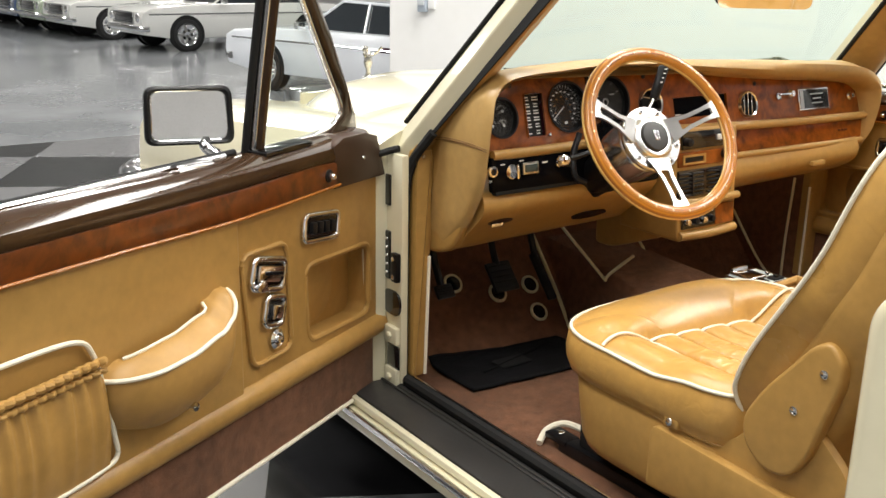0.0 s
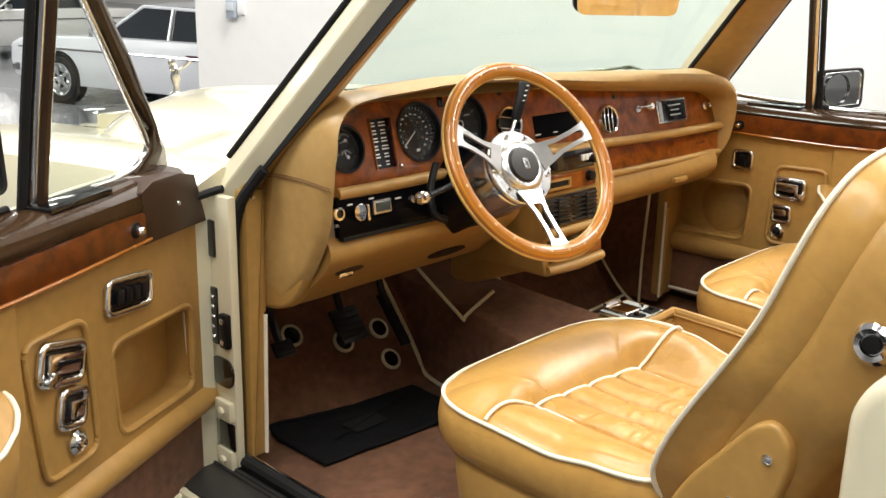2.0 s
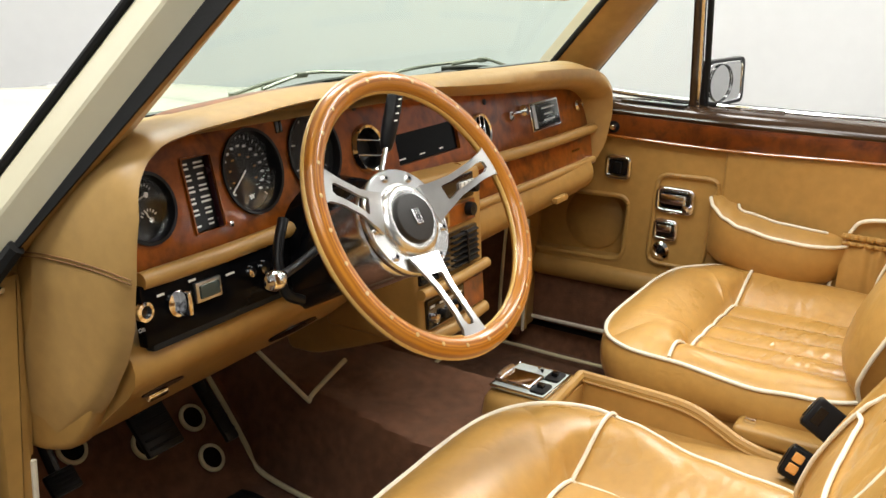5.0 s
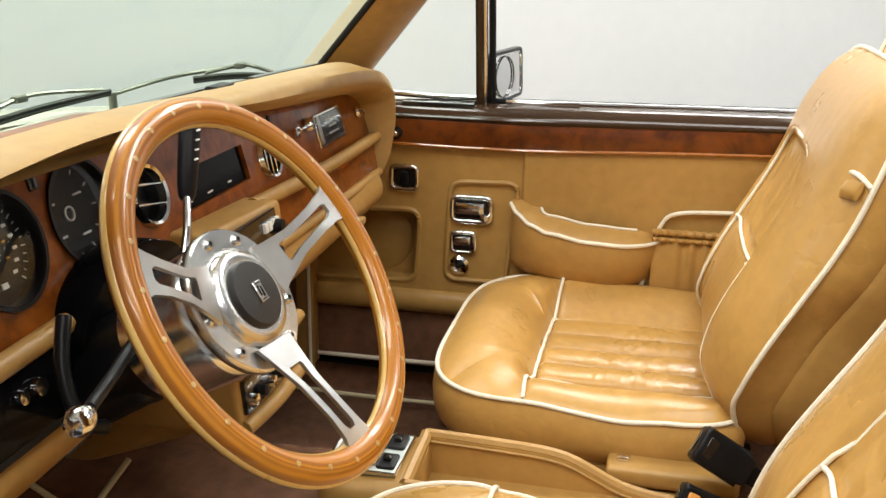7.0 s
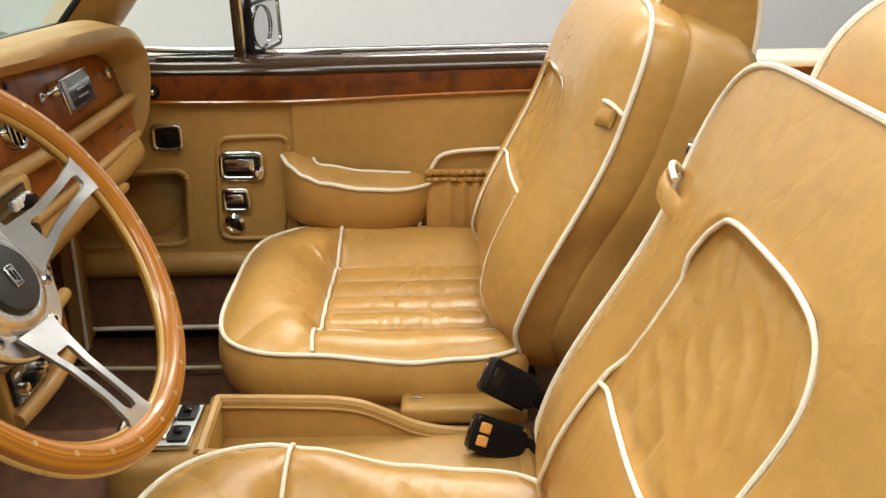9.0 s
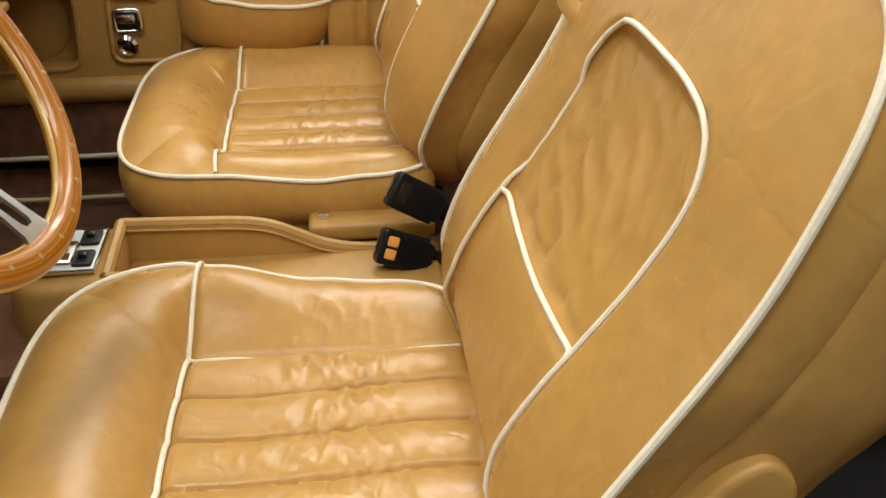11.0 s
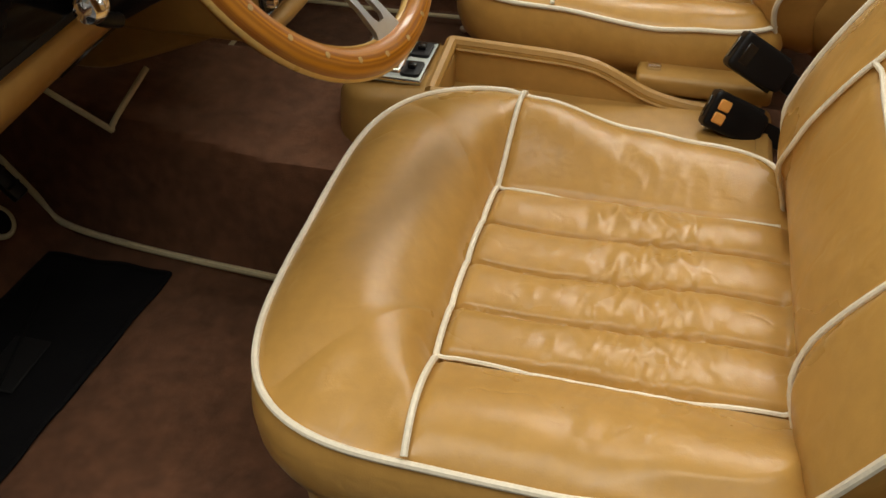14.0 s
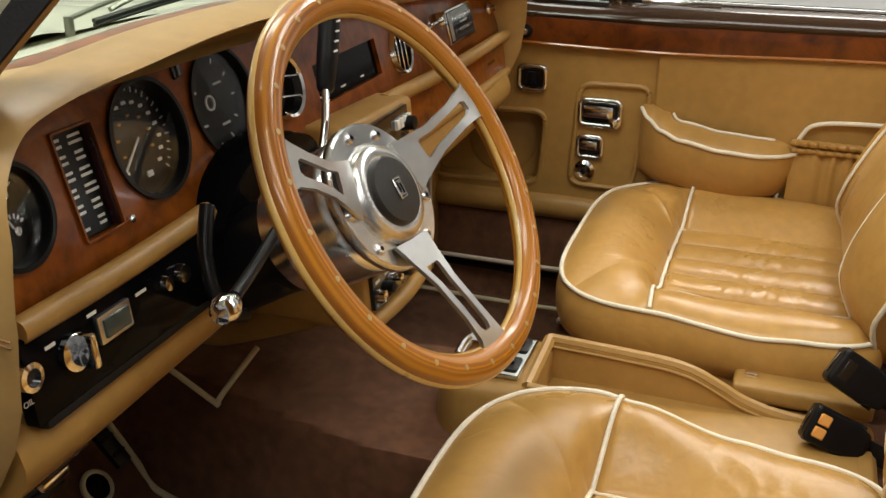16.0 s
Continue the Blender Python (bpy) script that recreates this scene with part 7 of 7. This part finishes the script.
    part("mirror_stem", tube([foot, (foot + mc) / 2 + Vector((0, 0.01, -0.02)), mc - face.normalized() * 0.035 + Vector((0.06 if driver else -0.02, 0, -0.045))], 0.012, 10, smooth=4), CHROME, mir)
    return door


DU = Vector((-0.881, -0.473, 0)).normalized()
DM = frame_of(Vector((-0.86, 0.115, 0)), DU, Vector((-DU.y, DU.x, 0)), ZN)
PM = frame_of(Vector((0.770, 0.115, 0)), -YN, -XN, ZN)
build_door(-1, DM, "open driver's door with tan leather, burl rail and chrome fittings", lambda z: 0.0, True)
build_door(1, PM, "closed passenger door with tan leather, burl rail and chrome fittings", lambda z: 0.045 - 0.022 * (z - 0.43) / 0.44, False)


# ---------------------------------------------------------------- centre console, belts, mat
def console():
    e = empty("centre_console", "tan leather centre console with open bin and chrome selector plate", "console")
    # rim heights along the bin
    ys = [-0.398, -0.45, -0.52, -0.58, -0.62, -0.66, -0.70, -0.76, -0.86]
    ZR = [0.562, 0.561, 0.559, 0.556, 0.548, 0.530, 0.512, 0.500, 0.495]
    for x0, x1, nm in ((0.058, 0.078, "bin_wall"), (-0.078, -0.058, "bin_wall")):
        zr = [z - (0.006 if x0 > 0 else 0.018) for z in ZR]
        top = [(y, z) for y, z in zip(ys, zr)]
        poly = [(y, 0.40) for y in (ys[0], ys[-1])]
        bm = prism([(ys[0], 0.40)] + top + [(ys[-1], 0.40)], x1 - x0, 0.003)
        part(nm, bm, LEATHER_TRIM, e, frame_of(Vector((x0, 0, 0)), YN, XN, ZN))
        part("bin_rim", tube([((x0 + x1) / 2, y, z) for y, z in zip(ys, zr)], 0.0095, 8, smooth=4), LEATHER_TRIM, e)
        part("rim_stitch", tube([((x0 + x1) / 2 - 0.012 * (1 if x0 > 0 else -1), y, z - 0.006) for y, z in zip(ys, zr)], 0.0022, 6, smooth=4), LEATHER_TRIM, e)
    part("bin_front", rbox(0.15, 0.018, 0.14, 0.006, 2, (0, -0.398, 0.474)), LEATHER_TRIM, e)
    part("front_rim", tube([(-0.068, -0.398, 0.545), (0.068, -0.398, 0.556)], 0.0095, 8), LEATHER_TRIM, e)
    part("bin_floor", rbox(0.13, 0.46, 0.012, 0.003, 2, (0, -0.63, 0.43)), LEATHER_TRIM, e)
    part("bin_back", rbox(0.15, 0.02, 0.09, 0.006, 2, (0, -0.862, 0.452)), LEATHER_TRIM, e)
    # nose of the console under the selector plate
    rows = []
    for i in range(13):
        k = i / 12
        y = -0.395 + 0.150 * k
        zt = 0.548 - 0.010 * k - 0.05 * max(0, (k - 0.8) / 0.2) ** 2
        w = 0.085 * math.sqrt(max(0.03, 1 - max(0, (k - 0.55) / 0.45) ** 2.2))
        rows.append([(-w * 1.15, y, 0.40), (-w * 1.08, y, 0.48), (-w, y, zt - 0.02), (-w * 0.9, y, zt - 0.004), (-w * 0.6, y, zt), (w * 0.6, y, zt), (w * 0.9, y, zt - 0.004), (w, y, zt - 0.02), (w * 1.08, y, 0.48), (w * 1.15, y, 0.40)])
    part("console_nose", from_grid(rows, True, False, True), LEATHER_TRIM, e, angle=60)
    part("side_skirt", rbox(0.20, 0.50, 0.15, 0.02, 3, (0, -0.63, 0.42)), LEATHER_TRIM, e)
    pale = surface("pale_grey_plate", (0.55, 0.60, 0.56), 0.35, 0.2, 0.08, 30)
    pl = part("selector_plate", rbox(0.118, 0.105, 0.008, 0.003, 2, (0.0, -0.328, 0.550)), pale, e, label="chrome ashtray and switch plate")
    part("ashtray_lid", rbox(0.062, 0.072, 0.012, 0.005, 3, (-0.020, -0.314, 0.558)), CHROME, pl)
    part("ashtray_grip", tube([(-0.048, -0.285, 0.566), (-0.02, -0.284, 0.568), (0.008, -0.285, 0.566)], 0.006, 8), POLISHED, pl)
    part("plate_edge", tube([(-0.060, -0.381, 0.553), (0.060, -0.381, 0.553), (0.060, -0.276, 0.553), (-0.060, -0.276, 0.553)], 0.0025, 6, True), CHROME, pl)
    for sx in (-0.030, 0.030):
        sw = part("seat_switch", prism(round_poly([(-0.021, -0.014), (0.021, -0.014), (0.021, 0.014), (-0.021, 0.014)], 0.006), 0.006, 0.002), BLACK, pl, frame_of(Vector((sx, -0.362, 0.553)), XN, ZN, -YN))
        part("switch_toggle", rbox(0.012, 0.012, 0.008, 0.002, 2, (sx, -0.362, 0.562)), GLOSS_BLACK, pl)
    part("switch_stud", lathe([(0.0001, 0), (0.007, 0), (0.006, 0.010), (0.0001, 0.012)], 14), CHROME, pl, T(0.036, -0.330, 0.554))
    # padded lid beside the passenger cushion
    lid = part("belt_trough", rbox(0.055, 0.20, 0.03, 0.010, 3, (0.112, -0.775, 0.512)), LEATHER_TRIM, e, label="tan padded lid over the belt anchor")
    part("trough_clip", rbox(0.012, 0.020, 0.010, 0.003, 2, (0.112, -0.70, 0.530)), POLISHED, lid)


console()


def buckle(x, y, z, tip, label, mark):
    ax = (Vector(tip) - Vector((x, y, z))).normalized()
    th = Vector((-1, -0.15, 0.45))
    th = (th - ax * th.dot(ax)).normalized()
    m = frame_of(Vector((x, y, z)), th.cross(ax), th, ax) @ Matrix.Diagonal((0.88, 0.88, 0.88, 1))
    e = empty("seat_belt_buckle", label, "seat belt buckle", "seat belt buckles", m)
    case = prism(round_poly([(-0.024, -0.052), (0.024, -0.052), (0.031, -0.010), (0.031, 0.046), (-0.031, 0.046), (-0.031, -0.010)], 0.010), 0.034, 0.006, 3)
    part("case", moved(case, T(0, -0.017, 0)), BLACK, e)
    part("case_seam", rbox(0.0635, 0.0015, 0.085, 0.0004, 1, (0, 0.002, 0.0)), RUBBER, e)
    part("mouth", rbox(0.036, 0.010, 0.004, 0.001, 1, (0, -0.004, 0.046)), GLOSS_BLACK, e)
    if mark:
        for dx in (-0.010, 0.010):
            part("release_key", rbox(0.018, 0.005, 0.020, 0.002, 1, (dx * 1.1, 0.0165, 0.026)), ORANGE, e)
    else:
        part("release_key", rbox(0.034, 0.003, 0.018, 0.001, 1, (0, 0.0168, 0.026)), GLOSS_BLACK, e)
    part("stalk", rbox(0.034, 0.014, 0.10, 0.004, 2, (0, -0.004, -0.092)), BLACK, e)


buckle(0.036, -0.838, 0.594, (0.031, -0.733, 0.656), "black plastic seat belt buckle beside the passenger cushion", False)
buckle(0.012, -0.818, 0.517, (0.002, -0.706, 0.565), "black plastic seat belt buckle with an orange release key", True)


def mat():
    e = empty("floor_mat", "black carpet floor mat lying on the driver's side carpet", "floor mat", m=pose(-0.445, 0.085, 0.268))
    rows = [[((-0.212 + 0.424 * i / 30), (-0.100 + 0.20 * j / 20) - 0.032 * (i / 30 - 0.5), 0.004 + 0.004 * noise.noise((i * 0.2, j * 0.2, 4)) + 1.05 * max(0, -0.018 + 0.20 * j / 20 - 0.032 * (i / 30 - 0.5) - TOE_Y)) for j in range(21)] for i in range(31)]
    low = [[(p[0], p[1], p[2] - 0.007) for p in r] for r in rows]
    part("rug", joined(from_grid(rows), from_grid(low)), MAT, e)
    edge = [rows[i][0] for i in range(31)] + [rows[30][j] for j in range(1, 21)] + [rows[i][20] for i in range(29, -1, -1)] + [rows[0][j] for j in range(19, 0, -1)]
    part("bound_edge", tube(edge, 0.005, 6, True), MAT, e)
    part("heel_pad", rbox(0.10, 0.055, 0.004, 0.0015, 1, (-0.02, 0.0, 0.010)), RUBBER, e)
    part("fold", tube([(-0.13, -0.02, 0.010), (0.0, 0.01, 0.011), (0.15, 0.05, 0.012)], 0.003, 6, smooth=4), MAT, e)


mat()


# ---------------------------------------------------------------- parked cars in the hall
def far_car(m, paint, label, stripe=False):
    """A parked coupe: body, glasshouse, wheels, lamps, trim. Local x along the car (nose at +x), z up."""
    e = empty("parked_car", label, "car", "parked cars", m)
    Wd = 0.90
    prof = [(-2.35, 0.55), (-2.32, 0.80), (-2.10, 0.90), (-1.3, 0.93), (-0.4, 0.93), (0.7, 0.93), (1.4, 0.91), (2.15, 0.86), (2.33, 0.78), (2.36, 0.55), (2.30, 0.34), (1.75, 0.25), (-1.8, 0.25), (-2.28, 0.36)]
    rows = []
    for w, f in ((-1.0, 0.90), (-0.985, 0.97), (-0.93, 1.0), (0.93, 1.0), (0.985, 0.97), (1.0, 0.90)):
        rows.append([(x, w * Wd, 0.58 + (z - 0.58) * f) for x, z in prof])
    body = part("body", from_grid(rows, True, False, True), paint, e, angle=35)
    gh = [(-1.55, 0.92, 0.78), (-1.05, 1.30, 0.62), (0.10, 1.33, 0.60), (0.75, 0.92, 0.76)]
    rows = [[(x, -w, z) for x, z, w in gh], [(x, w, z) for x, z, w in gh]]
    part("glasshouse", from_grid(rows, False, False), DARK_GLASS, e, angle=20)
    for s in (-1, 1):
        part("side_glass", from_grid([[(-1.50, s * 0.775, 0.925), (-1.05, s * 0.63, 1.28)], [(0.70, s * 0.755, 0.925), (0.10, s * 0.61, 1.31)]]), DARK_GLASS, e)
        for pth in ([(-1.55, s * 0.78, 0.92), (-1.05, s * 0.625, 1.30), (0.10, s * 0.605, 1.33), (0.75, s * 0.76, 0.92)], [(-0.45, s * 0.78, 0.92), (-0.42, s * 0.62, 1.32)]):
            part("window_frame", tube(pth, 0.022, 8), paint, e)
        part("belt_strip", tube([(-2.2, s * 0.895, 0.72), (0, s * 0.905, 0.74), (2.2, s * 0.895, 0.74)], 0.016, 6), CHROME, e)
        if stripe:
            part("side_stripe", rbox(0.9, 0.008, 0.07, 0.003, 1, (-1.3, s * 0.905, 0.74)), MAROON, e)
        part("door_handle", tube([(-0.35, s * 0.915, 0.74), (-0.20, s * 0.925, 0.74)], 0.012, 6), CHROME, e)
        part("wing_mirror", moved(rbox(0.09, 0.14, 0.10, 0.02, 2), T(0.62, s * 0.98, 0.98)), CHROME, e)
        for x in (-1.42, 1.42):
            wm = T(x, s * 0.80, 0.33) @ pose(0, 0, 0, 90 * -s)
            w = part("wheel", lathe([(0.0001, -0.10), (0.20, -0.10), (0.29, -0.10), (0.33, -0.07), (0.335, 0.05), (0.30, 0.115), (0.225, 0.118), (0.215, 0.10), (0.0001, 0.09)], 36), TYRE, e, wm)
            part("rim", lathe([(0.0001, 0.10), (0.06, 0.115), (0.07, 0.10), (0.18, 0.105), (0.205, 0.125), (0.222, 0.122), (0.215, 0.10), (0.0001, 0.085)], 30), CHROME, w, wm)
            for k in range(5):
                part("rim_spoke", rbox(0.12, 0.05, 0.02, 0.006, 1), ALU, w, wm @ pose(0, 0, 0, 0, 0, 72 * k) @ T(0.12, 0, 0.115))
            part("wheel_arch", moved(from_grid([[(math.cos(a) * r, math.sin(a) * r, h) for a in [math.pi * j / 16 for j in range(17)]] for r, h in ((0.37, 0.0), (0.40, 0.012), (0.37, 0.02))]), T(x, s * 0.895, 0.33) @ pose(0, 0, 0, 90)), paint, e)
            part("arch_shadow", moved(lathe([(0.0001, 0), (0.375, 0), (0.375, 0.004), (0.0001, 0.004)], 32), T(x, s * 0.902, 0.34) @ pose(0, 0, 0, 90)), RUBBER, e)
    part("roof", from_grid([[(-1.08, -0.62, 1.305), (-0.5, -0.63, 1.345), (0.12, -0.60, 1.335)], [(-1.10, 0, 1.345), (-0.5, 0, 1.385), (0.14, 0, 1.37)], [(-1.08, 0.62, 1.305), (-0.5, 0.63, 1.345), (0.12, 0.60, 1.335)]]), paint, e)
    for x, nm in ((2.38, "front_bumper"), (-2.38, "rear_bumper")):
        part(nm, tube([(x * 0.93, -0.92, 0.46), (x, -0.75, 0.46), (x * 1.01, 0, 0.46), (x, 0.75, 0.46), (x * 0.93, 0.92, 0.46)], 0.055, 8, smooth=4), CHROME, e)
    part("grille", rbox(0.05, 0.95, 0.20, 0.02, 2, (2.345, 0, 0.65)), GLOSS_BLACK, e)
    part("grille_frame", tube([(2.37, -0.5, 0.55), (2.37, 0.5, 0.55), (2.37, 0.5, 0.76), (2.37, -0.5, 0.76)], 0.016, 6, True), CHROME, e)
    for y in (-0.68, 0.68):
        part("headlamp", moved(lathe([(0.0001, 0), (0.085, 0), (0.095, 0.03), (0.08, 0.045), (0.0001, 0.06)], 20), T(2.32, y, 0.67) @ pose(0, 0, 0, 0, 90, 0)), CHROME, e)
    return e


def parked(x, y, heading, k):
    """Matrix of a car of relative size k whose near front tyre stands at x, y."""
    m = pose(0, 0, 0, 0, 0, heading) @ Matrix.Diagonal((k, k, k, 1))
    q = m @ Vector((1.42, 0.80, 0))
    return T(x - q.x, y - q.y, 0) @ m


far_car(parked(2.40, 7.60, 106, 0.69), SILVER_PAINT, "pale silver vintage coupe parked on the showroom floor", stripe=True)
far_car(parked(3.15, 12.0, 184, 0.70), WHITE_PAINT, "white vintage coupe parked on the showroom floor")
ROW_PAINT = [WHITE_PAINT, surface("pale_green_paint", (0.45, 0.52, 0.40), 0.25, 0, 0.03, 3, coat=0.9), surface("cream_yellow_paint", (0.75, 0.68, 0.42), 0.25, 0, 0.03, 3, coat=0.9), surface("steel_blue_paint", (0.10, 0.14, 0.26), 0.25, 0.2, 0.03, 3, coat=0.9), surface("red_paint", (0.45, 0.03, 0.02), 0.25, 0, 0.03, 3, coat=0.9)]
ROW_NAME = ["white", "pale green", "cream yellow", "dark blue", "red"]
for k in range(6):
    far_car(parked(2.80 - 0.11 * k, 14.30 + 1.32 * k, 184, 0.70), ROW_PAINT[(0, 1, 3, 0, 4, 2)[k]], ROW_NAME[(0, 1, 3, 0, 4, 2)[k]] + " vintage car in the far parked row")
